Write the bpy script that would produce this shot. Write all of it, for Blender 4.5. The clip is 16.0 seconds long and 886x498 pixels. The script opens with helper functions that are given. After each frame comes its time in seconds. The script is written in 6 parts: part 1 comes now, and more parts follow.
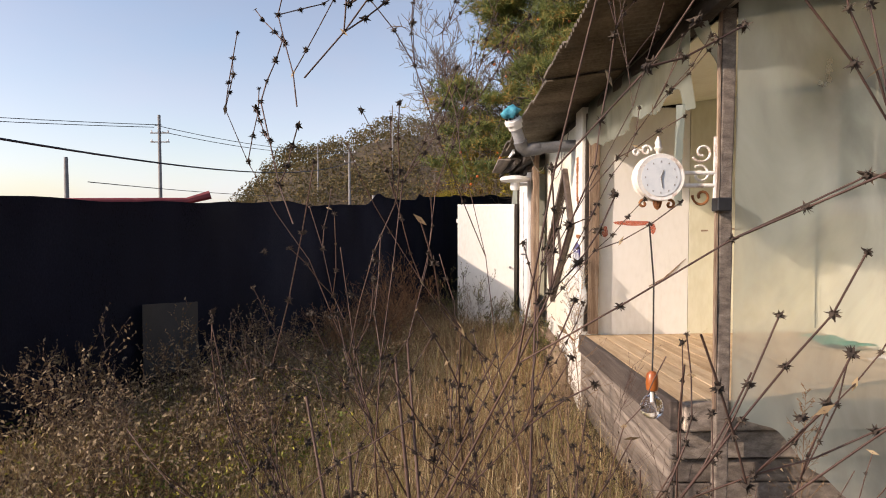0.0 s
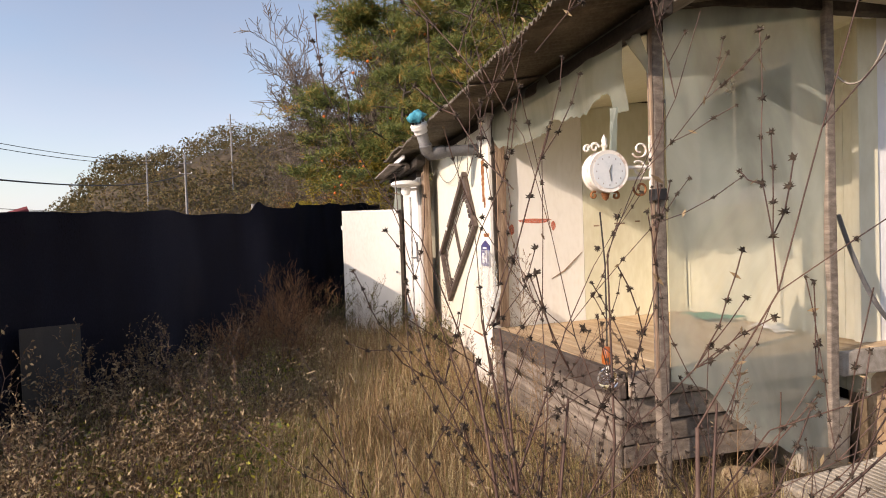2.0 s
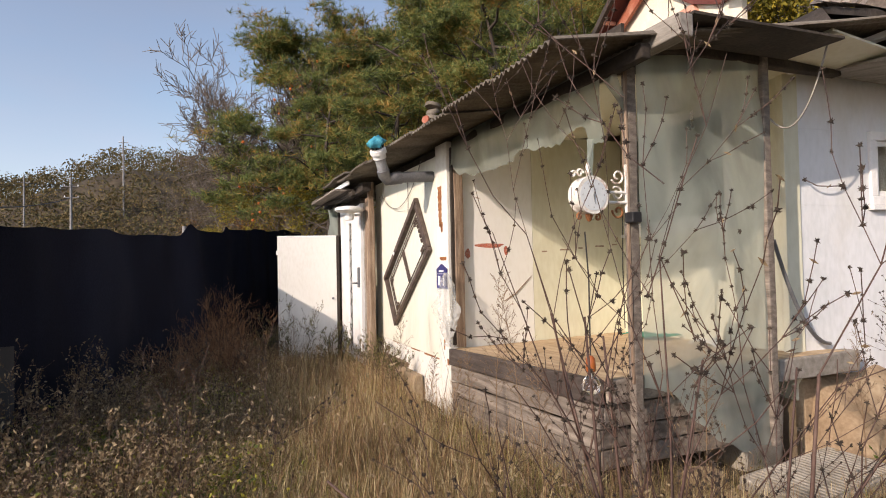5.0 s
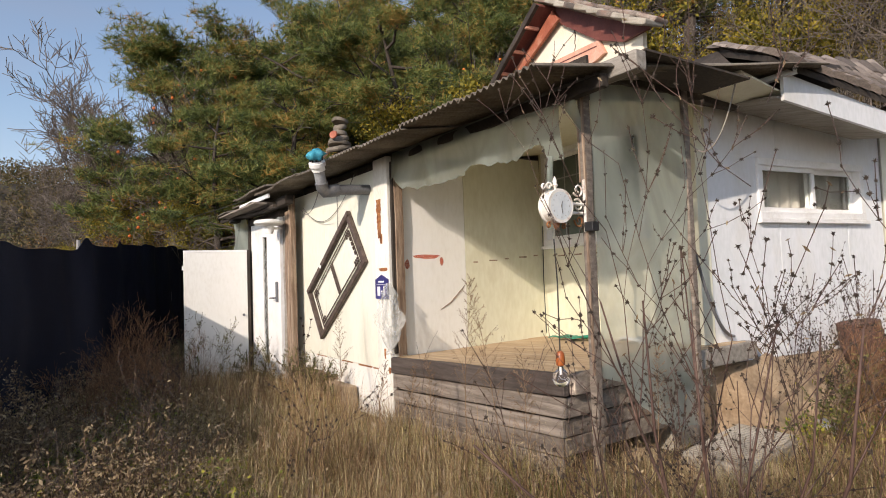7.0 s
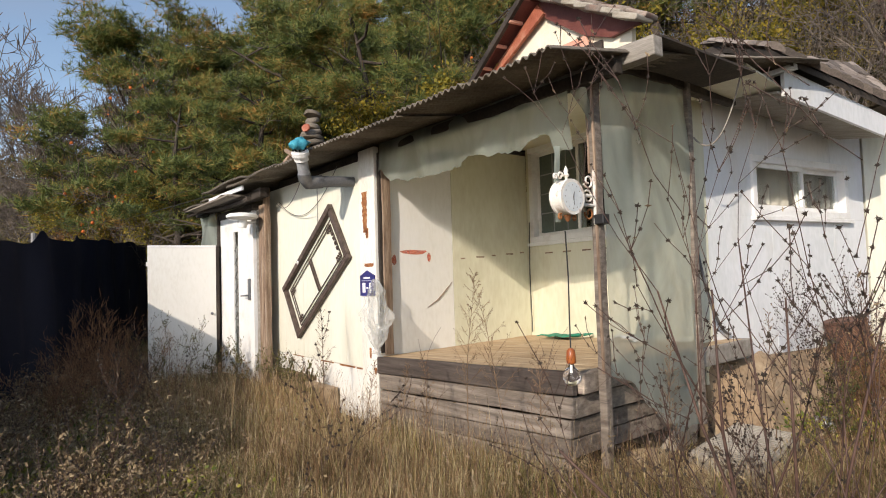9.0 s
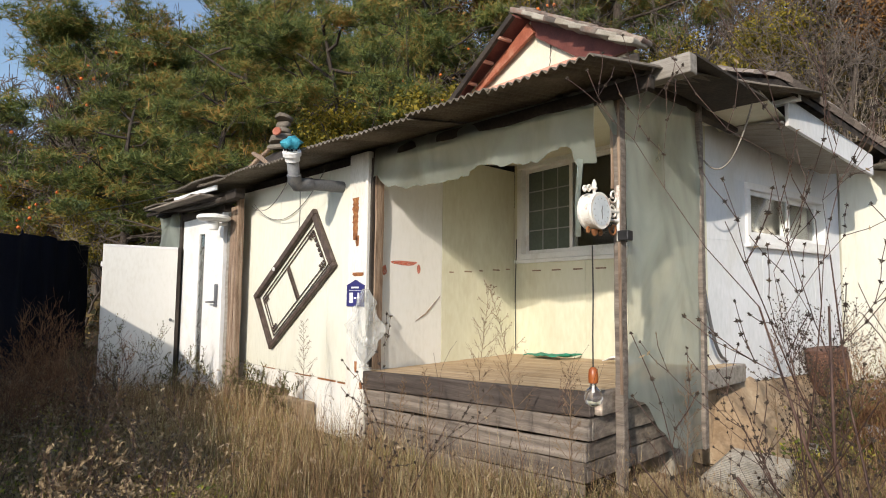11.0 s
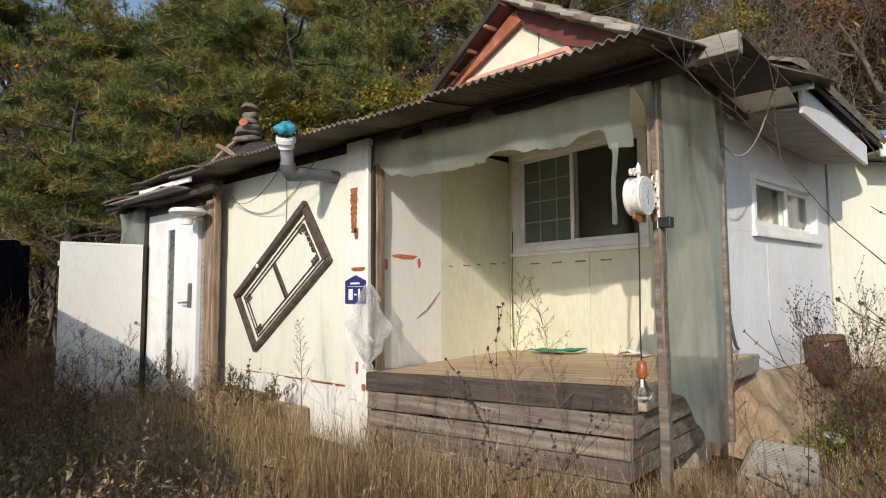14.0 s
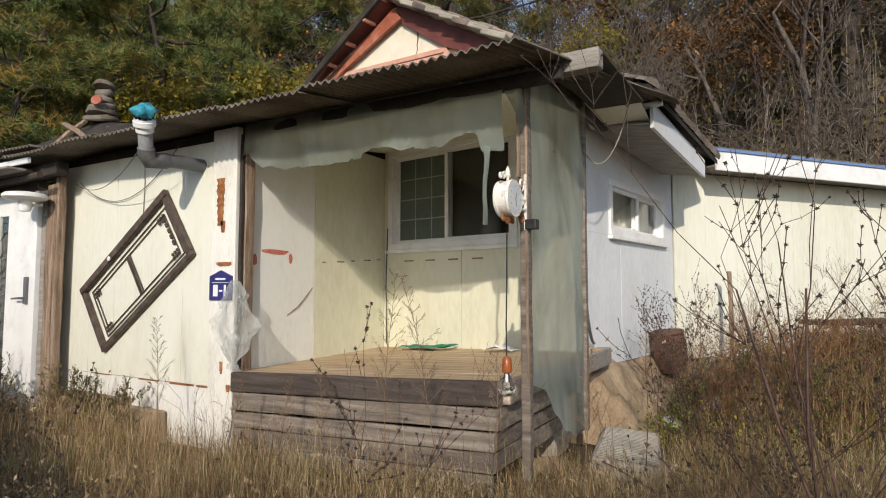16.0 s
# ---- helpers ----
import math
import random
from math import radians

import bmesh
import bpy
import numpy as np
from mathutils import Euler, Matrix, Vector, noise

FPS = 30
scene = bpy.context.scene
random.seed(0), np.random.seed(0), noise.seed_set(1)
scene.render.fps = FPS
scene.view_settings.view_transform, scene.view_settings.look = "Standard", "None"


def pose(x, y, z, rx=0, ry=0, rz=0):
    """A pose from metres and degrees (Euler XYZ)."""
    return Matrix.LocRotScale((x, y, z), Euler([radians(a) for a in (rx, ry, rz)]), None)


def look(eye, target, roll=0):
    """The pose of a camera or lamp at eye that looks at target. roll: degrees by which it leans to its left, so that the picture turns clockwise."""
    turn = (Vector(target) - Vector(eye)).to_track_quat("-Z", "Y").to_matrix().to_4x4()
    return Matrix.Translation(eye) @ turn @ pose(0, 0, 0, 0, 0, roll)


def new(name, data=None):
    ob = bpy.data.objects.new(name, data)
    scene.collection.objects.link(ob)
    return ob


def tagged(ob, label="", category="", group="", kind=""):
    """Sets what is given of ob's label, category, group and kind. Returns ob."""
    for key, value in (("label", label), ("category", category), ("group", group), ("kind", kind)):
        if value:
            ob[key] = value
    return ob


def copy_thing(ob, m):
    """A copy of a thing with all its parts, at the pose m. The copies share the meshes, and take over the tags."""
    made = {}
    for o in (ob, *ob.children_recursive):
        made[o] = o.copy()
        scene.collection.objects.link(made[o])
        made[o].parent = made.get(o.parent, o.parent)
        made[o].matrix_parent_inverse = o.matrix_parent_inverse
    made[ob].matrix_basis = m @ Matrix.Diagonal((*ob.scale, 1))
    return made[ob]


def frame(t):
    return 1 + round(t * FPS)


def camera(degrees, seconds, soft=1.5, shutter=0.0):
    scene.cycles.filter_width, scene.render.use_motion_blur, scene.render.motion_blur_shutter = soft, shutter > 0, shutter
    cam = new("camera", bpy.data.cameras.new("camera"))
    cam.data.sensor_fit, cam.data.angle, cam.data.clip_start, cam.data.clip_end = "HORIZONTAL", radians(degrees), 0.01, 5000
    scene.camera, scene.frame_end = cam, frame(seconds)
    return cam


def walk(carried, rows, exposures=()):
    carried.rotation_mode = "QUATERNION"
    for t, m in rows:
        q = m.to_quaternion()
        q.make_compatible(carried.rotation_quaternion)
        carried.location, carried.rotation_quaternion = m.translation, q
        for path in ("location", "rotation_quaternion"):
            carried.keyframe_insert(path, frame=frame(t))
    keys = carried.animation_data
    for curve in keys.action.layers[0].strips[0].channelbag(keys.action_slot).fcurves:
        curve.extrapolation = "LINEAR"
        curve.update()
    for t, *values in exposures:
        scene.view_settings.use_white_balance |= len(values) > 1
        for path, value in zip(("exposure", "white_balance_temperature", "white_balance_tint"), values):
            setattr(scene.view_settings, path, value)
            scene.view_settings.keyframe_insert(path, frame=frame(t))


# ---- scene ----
cam = camera(72.6, 16.0, soft=1.0)

PATH = [
    (0, (7.532, -0.966, 1.641), (5.535, -1.036, 1.562), -0.00),
    (0.5, (7.384, -1.005, 1.609), (5.388, -1.119, 1.548), -1.17),
    (1, (7.354, -1.183, 1.610), (5.355, -1.182, 1.558), -1.95),
    (1.5, (7.448, -1.365, 1.585), (5.457, -1.177, 1.556), -3.38),
    (2, (7.557, -1.584, 1.573), (5.605, -1.153, 1.520), -1.95),
    (2.5, (7.702, -1.666, 1.623), (5.779, -1.116, 1.584), -2.64),
    (3, (7.574, -1.753, 1.560), (5.685, -1.097, 1.582), -2.23),
    (5.5, (7.557, -2.326, 1.484), (5.703, -1.579, 1.536), -1.50),
    (6, (7.513, -2.552, 1.467), (5.660, -1.802, 1.519), -2.60),
    (6.5, (7.481, -2.655, 1.428), (5.684, -1.781, 1.507), -0.81),
    (7, (7.445, -2.815, 1.428), (5.783, -1.706, 1.525), -2.02),
    (7.5, (7.417, -2.896, 1.446), (5.809, -1.708, 1.503), -2.99),
    (8, (7.396, -2.920, 1.404), (5.789, -1.729, 1.432), -0.39),
    (8.5, (7.263, -2.944, 1.373), (5.658, -1.750, 1.406), 0.51),
    (9, (7.098, -2.926, 1.389), (5.514, -1.708, 1.486), -1.72),
    (9.5, (6.972, -3.077, 1.353), (5.422, -1.818, 1.475), -0.46),
    (12, (6.324, -3.243, 1.336), (4.930, -1.822, 1.525), -1.53),
    (12.5, (6.154, -3.386, 1.314), (4.788, -1.940, 1.520), -3.66),
    (13, (6.129, -3.392, 1.333), (4.817, -1.891, 1.494), -3.01),
    (13.5, (6.109, -3.350, 1.330), (4.774, -1.875, 1.528), -1.79),
    (14, (6.083, -3.325, 1.311), (4.745, -1.845, 1.463), -0.29),
    (14.5, (6.076, -3.349, 1.307), (4.731, -1.871, 1.387), -0.58),
    (15, (6.079, -3.384, 1.299), (4.784, -1.862, 1.376), -0.03),
    (15.5, (6.055, -3.348, 1.314), (4.903, -1.718, 1.441), 0.44),
    (16, (6.096, -3.309, 1.322), (5.086, -1.588, 1.459), 0.03),
]
walk(cam, [(t, look(eye, target, roll)) for t, eye, target, roll in PATH],
     exposures=[(0, 0.34, 7650, 22), (3, 0.34, 7800, 22), (5.5, 0.14, 7150, 18), (9, 0.07, 6950, 13), (12, 0.0, 6750, 10), (16, -0.25, 6750, 10)])

# ---- light ----
SUN = Vector((0.43, -1.0, 0.53)).normalized()
world = bpy.data.worlds.new("sky_world")
scene.world = world
world.use_nodes = True
wn = world.node_tree
sky = wn.nodes.new("ShaderNodeTexSky")
sky.sky_type = "NISHITA"
sky.sun_disc = False
sky.sun_elevation = math.asin(SUN.z)
sky.sun_rotation = math.atan2(SUN.x, SUN.y)
sky.air_density, sky.dust_density, sky.ozone_density = 1.2, 0.9, 3.5
# thin high cloud: part of the sky's colour fades to its own brightness
sky_at = wn.nodes.new("ShaderNodeTexCoord")
sky_map = wn.nodes.new("ShaderNodeMapping")
sky_map.inputs["Scale"].default_value = (1.0, 1.0, 2.6)
sky_noise = wn.nodes.new("ShaderNodeTexNoise")
sky_noise.inputs["Scale"].default_value, sky_noise.inputs["Detail"].default_value = 2.4, 7
sky_ramp = wn.nodes.new("ShaderNodeMapRange")
for key, value in (("From Min", 0.40), ("From Max", 0.72), ("To Min", 0.18), ("To Max", 0.62)):
    sky_ramp.inputs[key].default_value = value
sky_grey = wn.nodes.new("ShaderNodeRGBToBW")
sky_tint = wn.nodes.new("ShaderNodeVectorMath")
sky_tint.operation = "MULTIPLY"
sky_tint.inputs[1].default_value = (0.86, 1.05, 1.42)
sky_mix = wn.nodes.new("ShaderNodeMix")
sky_mix.data_type = "RGBA"
wn.links.new(sky_at.outputs["Generated"], sky_map.inputs[0])
wn.links.new(sky_map.outputs[0], sky_noise.inputs["Vector"])
wn.links.new(sky_noise.outputs[0], sky_ramp.inputs["Value"])
wn.links.new(sky_ramp.outputs[0], sky_mix.inputs["Factor"])
wn.links.new(sky.outputs[0], sky_grey.inputs[0])
wn.links.new(sky_grey.outputs[0], sky_tint.inputs[0])
wn.links.new(sky.outputs[0], sky_mix.inputs["A"])
wn.links.new(sky_tint.outputs[0], sky_mix.inputs["B"])
wn.links.new(sky_mix.outputs["Result"], wn.nodes["Background"].inputs[0])
wn.nodes["Background"].inputs[1].default_value = 0.18
sun_data = bpy.data.lights.new("sun", "SUN")
sun_data.energy, sun_data.angle, sun_data.color = 4.25, radians(0.55), (1.0, 0.915, 0.81)
sun = new("sun", sun_data)
sun.matrix_world = look(SUN * 60, (0, 0, 0))


# ---- materials ----
def mat(name, stops, scale=3.0, fine=40.0, rough=0.8, metal=0.0, bump=0.3, bump_scale=None, island=0.0, each=0.0,
        stain=None, stain_scale=1.2, stain_amount=0.5, stretch=(1, 1, 1), alpha=1.0, trans=0.0, sub=0.0, spec=0.5):
    """A procedural surface: colours over two scales of noise, a stain, fine relief. island, each: variation per piece."""
    m = bpy.data.materials.new(name)
    m.use_nodes = True
    t = m.node_tree
    N, L = t.nodes, t.links
    b = N["Principled BSDF"]
    tc = N.new("ShaderNodeTexCoord")
    mp = N.new("ShaderNodeMapping")
    mp.inputs["Scale"].default_value = stretch
    L.new(tc.outputs["Object"], mp.inputs["Vector"])
    n1 = N.new("ShaderNodeTexNoise")
    n1.inputs["Scale"].default_value, n1.inputs["Detail"].default_value = scale, 6
    n2 = N.new("ShaderNodeTexNoise")
    n2.inputs["Scale"].default_value, n2.inputs["Detail"].default_value = fine, 4
    for n in (n1, n2):
        L.new(mp.outputs[0], n.inputs["Vector"])
    mix = N.new("ShaderNodeMath")
    mix.operation = "MULTIPLY_ADD"
    L.new(n2.outputs[0], mix.inputs[0])
    mix.inputs[1].default_value = 0.45
    half = N.new("ShaderNodeMath")
    half.operation = "MULTIPLY_ADD"
    half.inputs[1].default_value, half.inputs[2].default_value = 0.8, -0.12
    L.new(n1.outputs[0], half.inputs[0])
    L.new(half.outputs[0], mix.inputs[2])
    value = mix.outputs[0]
    if island or each:
        if island:
            g = N.new("ShaderNodeNewGeometry")
            src, amount = g.outputs["Random Per Island"], island
        else:
            g = N.new("ShaderNodeObjectInfo")
            src, amount = g.outputs["Random"], each
        k = N.new("ShaderNodeMath")
        k.operation = "MULTIPLY_ADD"
        k.inputs[1].default_value, k.inputs[2].default_value = amount, -amount / 2
        L.new(src, k.inputs[0])
        s = N.new("ShaderNodeMath")
        s.operation = "ADD"
        L.new(value, s.inputs[0])
        L.new(k.outputs[0], s.inputs[1])
        value = s.outputs[0]
    ramp = N.new("ShaderNodeValToRGB")
    el = ramp.color_ramp.elements
    while len(el) < len(stops):
        el.new(0.5)
    for i, c in enumerate(stops):
        el[i].position = 0.28 + 0.44 * i / max(1, len(stops) - 1)
        el[i].color = (*c, 1)
    L.new(value, ramp.inputs[0])
    colour = ramp.outputs[0]
    if stain:
        n3 = N.new("ShaderNodeTexNoise")
        n3.inputs["Scale"].default_value, n3.inputs["Detail"].default_value, n3.inputs["Roughness"].default_value = stain_scale, 8, 0.65
        L.new(mp.outputs[0], n3.inputs["Vector"])
        r3 = N.new("ShaderNodeValToRGB")
        r3.color_ramp.elements[0].position, r3.color_ramp.elements[1].position = 0.52, 0.72
        r3.color_ramp.elements[1].color = (stain_amount,) * 3 + (1,)
        L.new(n3.outputs[0], r3.inputs[0])
        mx = N.new("ShaderNodeMix")
        mx.data_type = "RGBA"
        L.new(r3.outputs[0], mx.inputs["Factor"])
        L.new(colour, mx.inputs["A"])
        mx.inputs["B"].default_value = (*stain, 1)
        colour = mx.outputs["Result"]
    L.new(colour, b.inputs["Base Color"])
    b.inputs["Roughness"].default_value, b.inputs["Metallic"].default_value = rough, metal
    b.inputs["Specular IOR Level"].default_value = spec
    b.inputs["Alpha"].default_value = alpha
    b.inputs["Transmission Weight"].default_value = trans
    if sub:
        out = N["Material Output"]
        tr = N.new("ShaderNodeBsdfTranslucent")
        L.new(colour, tr.inputs[0])
        ms = N.new("ShaderNodeMixShader")
        ms.inputs[0].default_value = sub
        L.new(b.outputs[0], ms.inputs[1])
        L.new(tr.outputs[0], ms.inputs[2])
        L.new(ms.outputs[0], out.inputs[0])
    if bump:
        bp = N.new("ShaderNodeBump")
        bp.inputs["Strength"].default_value, bp.inputs["Distance"].default_value = bump, 0.01
        if bump_scale:
            n4 = N.new("ShaderNodeTexNoise")
            n4.inputs["Scale"].default_value, n4.inputs["Detail"].default_value = bump_scale, 5
            L.new(mp.outputs[0], n4.inputs["Vector"])
            L.new(n4.outputs[0], bp.inputs["Height"])
        else:
            L.new(mix.outputs[0], bp.inputs["Height"])
        L.new(bp.outputs[0], b.inputs["Normal"])
    return m


FACADE = mat("off_white_panel", [(0.640, 0.626, 0.520), (0.725, 0.72, 0.615), (0.765, 0.76, 0.665)], 1.3, 26, 0.5, bump=0.12, stain=(0.50, 0.44, 0.33), stain_scale=2.2, stain_amount=0.32, stretch=(1, 1, 0.3))
CREAM = mat("cream_panel", [(0.592, 0.573, 0.423), (0.672, 0.663, 0.522), (0.714, 0.705, 0.583)], 1.3, 26, 0.55, bump=0.12, stain=(0.46, 0.40, 0.27), stain_scale=2.2, stain_amount=0.35, stretch=(1, 1, 0.35))
WHITEPANEL = mat("white_panel", [(0.658, 0.639, 0.583), (0.752, 0.743, 0.696), (0.790, 0.780, 0.743)], 1.1, 30, 0.5, bump=0.12, stain=(0.50, 0.45, 0.35), stain_scale=1.8, stain_amount=0.3, stretch=(1, 1, 0.4))
SIDEPANEL = mat("pale_blue_white_panel", [(0.60, 0.63, 0.64), (0.72, 0.74, 0.76), (0.78, 0.80, 0.82)], 1.1, 30, 0.5, bump=0.12, stain=(0.52, 0.47, 0.36), stain_scale=1.6, stain_amount=0.35, stretch=(1, 1, 0.4))
PILLAR = mat("peeling_white_paint", [(0.62, 0.59, 0.52), (0.78, 0.76, 0.70), (0.85, 0.83, 0.78)], 5, 60, 0.6, bump=0.4, stain=(0.42, 0.36, 0.26), stain_scale=5, stain_amount=0.55, stretch=(1, 1, 0.3))
RUST = mat("rust", [(0.08, 0.028, 0.01), (0.27, 0.10, 0.032), (0.42, 0.21, 0.085)], 22, 90, 0.9, bump=0.6)
WHITE = mat("white_paint", [(0.68, 0.68, 0.67), (0.80, 0.80, 0.79), (0.84, 0.84, 0.83)], 3, 50, 0.4, bump=0.1, stain=(0.45, 0.40, 0.32), stain_scale=4, stain_amount=0.35)
RUSTYWHITE = mat("white_enamel_with_rust", [(0.72, 0.67, 0.58), (0.80, 0.77, 0.70), (0.84, 0.82, 0.77)], 9, 70, 0.45, bump=0.3, stain=(0.34, 0.13, 0.04), stain_scale=13, stain_amount=0.9)
GREYWOOD = mat("weathered_grey_wood", [(0.085, 0.068, 0.055), (0.18, 0.148, 0.12), (0.31, 0.265, 0.22)], 2.5, 26, 0.85, bump=0.6, stretch=(0.5, 6, 12), each=0.22, stain=(0.07, 0.055, 0.045), stain_scale=3)
# darker brown than the planks, for the front edge board
EDGEBOARD = mat("dark_brown_edge_board", [(0.03, 0.022, 0.018), (0.065, 0.05, 0.042), (0.12, 0.098, 0.082)], 2.5, 26, 0.75, bump=0.6, stretch=(0.5, 6, 12))
DECKTOP = mat("dusty_deck_boards", [(0.30, 0.20, 0.11), (0.46, 0.33, 0.20), (0.55, 0.43, 0.29)], 2.5, 26, 0.8, bump=0.4, stretch=(0.6, 8, 8), each=0.1, stain=(0.24, 0.17, 0.11), stain_scale=2)
POSTWOOD = mat("rotting_brown_wood", [(0.10, 0.062, 0.04), (0.23, 0.155, 0.105), (0.40, 0.30, 0.21)], 4, 30, 0.9, bump=0.7, stretch=(8, 8, 0.6), stain=(0.46, 0.41, 0.34), stain_scale=3, stain_amount=0.5)
DARKWOOD = mat("dark_stained_wood", [(0.035, 0.024, 0.019), (0.075, 0.052, 0.041), (0.14, 0.10, 0.08)], 5, 50, 0.6, bump=0.4, stretch=(3, 3, 3))
# dark old timber; under eaves and deck its near-black also holds the shade
ROOFWOOD = mat("near_black_timber", [(0.014, 0.010, 0.008), (0.034, 0.026, 0.02), (0.07, 0.055, 0.042)], 4, 40, 0.9, bump=0.6)
PALEWOOD = mat("bleached_timber", [(0.17, 0.15, 0.125), (0.28, 0.255, 0.22), (0.38, 0.35, 0.31)], 3, 30, 0.85, bump=0.6, stretch=(0.7, 8, 8))
SLATE = mat("corrugated_cement_sheet", [(0.085, 0.07, 0.05), (0.16, 0.135, 0.105), (0.25, 0.22, 0.18)], 2.2, 45, 0.9, bump=0.5, stain=(0.05, 0.045, 0.035), stain_scale=2.5, stain_amount=0.7, each=0.15)
TILE = mat("old_roof_tile", [(0.09, 0.075, 0.065), (0.19, 0.155, 0.13), (0.32, 0.27, 0.23)], 5, 60, 0.9, bump=0.6, each=0.45, stain=(0.30, 0.13, 0.08), stain_scale=3, stain_amount=0.6)
REDBOARD = mat("red_brown_board", [(0.22, 0.055, 0.03), (0.34, 0.10, 0.055), (0.44, 0.17, 0.10)], 4, 40, 0.75, bump=0.3, stain=(0.45, 0.28, 0.2), stain_scale=4, stain_amount=0.5)
DARKRED = mat("dark_red_board", [(0.09, 0.022, 0.018), (0.14, 0.04, 0.03), (0.18, 0.06, 0.045)], 4, 40, 0.7, bump=0.25)
PLASTER = mat("cream_plaster", [(0.66, 0.58, 0.43), (0.76, 0.69, 0.55), (0.80, 0.74, 0.62)], 3, 50, 0.9, bump=0.4, stain=(0.5, 0.4, 0.28), stain_scale=4, stain_amount=0.3)
PINKTRIM = mat("faded_pink_plaster", [(0.50, 0.24, 0.17), (0.62, 0.33, 0.24), (0.68, 0.44, 0.34)], 4, 40, 0.85, bump=0.3)
PVC = mat("grey_pvc_pipe", [(0.085, 0.09, 0.098), (0.125, 0.13, 0.14), (0.18, 0.185, 0.20)], 4, 60, 0.5, bump=0.1, stain=(0.30, 0.27, 0.22), stain_scale=6)
PVC_PALE = mat("pale_grey_pvc", [(0.22, 0.23, 0.245), (0.32, 0.33, 0.345), (0.40, 0.41, 0.42)], 4, 60, 0.45, bump=0.1, stain=(0.30, 0.27, 0.22), stain_scale=6)
TEAL = mat("turquoise_cloth", [(0.008, 0.10, 0.15), (0.02, 0.23, 0.31), (0.07, 0.38, 0.46)], 12, 70, 0.8, bump=0.5)
GREEN = mat("green_plastic_net", [(0.0, 0.10, 0.065), (0.01, 0.22, 0.14), (0.03, 0.32, 0.22)], 14, 90, 0.6, bump=0.5)
NAVY = mat("navy_enamel", [(0.02, 0.02, 0.10), (0.035, 0.035, 0.16), (0.05, 0.05, 0.20)], 6, 60, 0.35, bump=0.05)
SIGNWHITE = mat("sign_white", [(0.78, 0.78, 0.78), (0.82, 0.82, 0.82)], 6, 60, 0.4, bump=0)
REDPAINT = mat("red_spray_paint", [(0.55, 0.10, 0.05), (0.68, 0.16, 0.08), (0.70, 0.32, 0.2)], 25, 120, 0.8, bump=0)
# thin, speckled spray
rn = REDPAINT.node_tree.nodes
rnz, rrp = rn.new("ShaderNodeTexNoise"), rn.new("ShaderNodeValToRGB")
rnz.inputs["Scale"].default_value, rnz.inputs["Detail"].default_value = 38, 6
rrp.color_ramp.elements[0].position, rrp.color_ramp.elements[1].position = 0.36, 0.66
REDPAINT.node_tree.links.new(rnz.outputs[0], rrp.inputs[0])
REDPAINT.node_tree.links.new(rrp.outputs[0], rn["Principled BSDF"].inputs["Alpha"])
BLACK = mat("black_plastic", [(0.012, 0.012, 0.013), (0.025, 0.025, 0.027)], 8, 60, 0.5, bump=0.1)
CABLE = mat("black_cable", [(0.015, 0.015, 0.015), (0.03, 0.03, 0.03)], 8, 60, 0.6, bump=0)
GREYCABLE = mat("grey_cable", [(0.12, 0.11, 0.10), (0.2, 0.19, 0.17)], 8, 60, 0.6, bump=0)
NET = mat("black_shade_net", [(0.007, 0.008, 0.014), (0.013, 0.015, 0.027), (0.024, 0.028, 0.046)], 1.2, 140, 0.95, bump=0.4, stretch=(1, 1, 0.35), spec=0.1, alpha=0.95)
NETGREY = mat("grey_patch_sheet", [(0.03, 0.033, 0.038), (0.05, 0.053, 0.06)], 3, 90, 0.8, bump=0.2)
CONCRETE = mat("old_concrete", [(0.22, 0.20, 0.16), (0.34, 0.31, 0.26), (0.44, 0.41, 0.35)], 3, 60, 0.95, bump=0.6, stain=(0.2, 0.15, 0.09), stain_scale=2)
MUD = mat("mud_plinth", [(0.22, 0.15, 0.09), (0.34, 0.25, 0.16), (0.44, 0.35, 0.24)], 2.2, 35, 0.95, bump=0.9, stain=(0.14, 0.10, 0.06), stain_scale=2.5)
SOIL = mat("dry_soil", [(0.03, 0.022, 0.013), (0.065, 0.047, 0.028), (0.11, 0.083, 0.05)], 0.9, 22, 0.95, bump=0.9, stain=(0.06, 0.07, 0.025), stain_scale=0.7, stain_amount=0.6)
CURTAIN = mat("pale_curtain", [(0.42, 0.38, 0.34), (0.55, 0.50, 0.45)], 9, 60, 0.9, bump=0.2)
# near-black: the darkness of unlit rooms is put into this colour
DARKROOM = mat("unlit_room_black", [(0.02, 0.02, 0.02), (0.04, 0.038, 0.035)], 2, 20, 0.9, bump=0)
BROWNJAR = mat("brown_wicker", [(0.06, 0.03, 0.02), (0.12, 0.06, 0.04), (0.19, 0.10, 0.07)], 6, 50, 0.85, bump=0.9, stretch=(2, 2, 14))
STRAW = mat("straw_grass", [(0.15, 0.10, 0.04), (0.41, 0.30, 0.14), (0.68, 0.56, 0.32)], 1.0, 8, 0.8, bump=0, island=0.75, sub=0.28)
BROWNGRASS = mat("red_brown_dead_weed", [(0.065, 0.032, 0.017), (0.20, 0.105, 0.05), (0.40, 0.26, 0.14)], 1.0, 8, 0.85, bump=0, island=0.6, sub=0.15)
GREENGRASS = mat("fading_green_grass", [(0.085, 0.10, 0.016), (0.20, 0.21, 0.035), (0.40, 0.37, 0.09)], 1.0, 8, 0.75, bump=0, island=0.5, sub=0.3)
DEADLEAF = mat("grey_brown_dead_leaf", [(0.09, 0.06, 0.03), (0.22, 0.155, 0.085), (0.44, 0.34, 0.20)], 2, 20, 0.85, bump=0, island=0.5, sub=0.2)
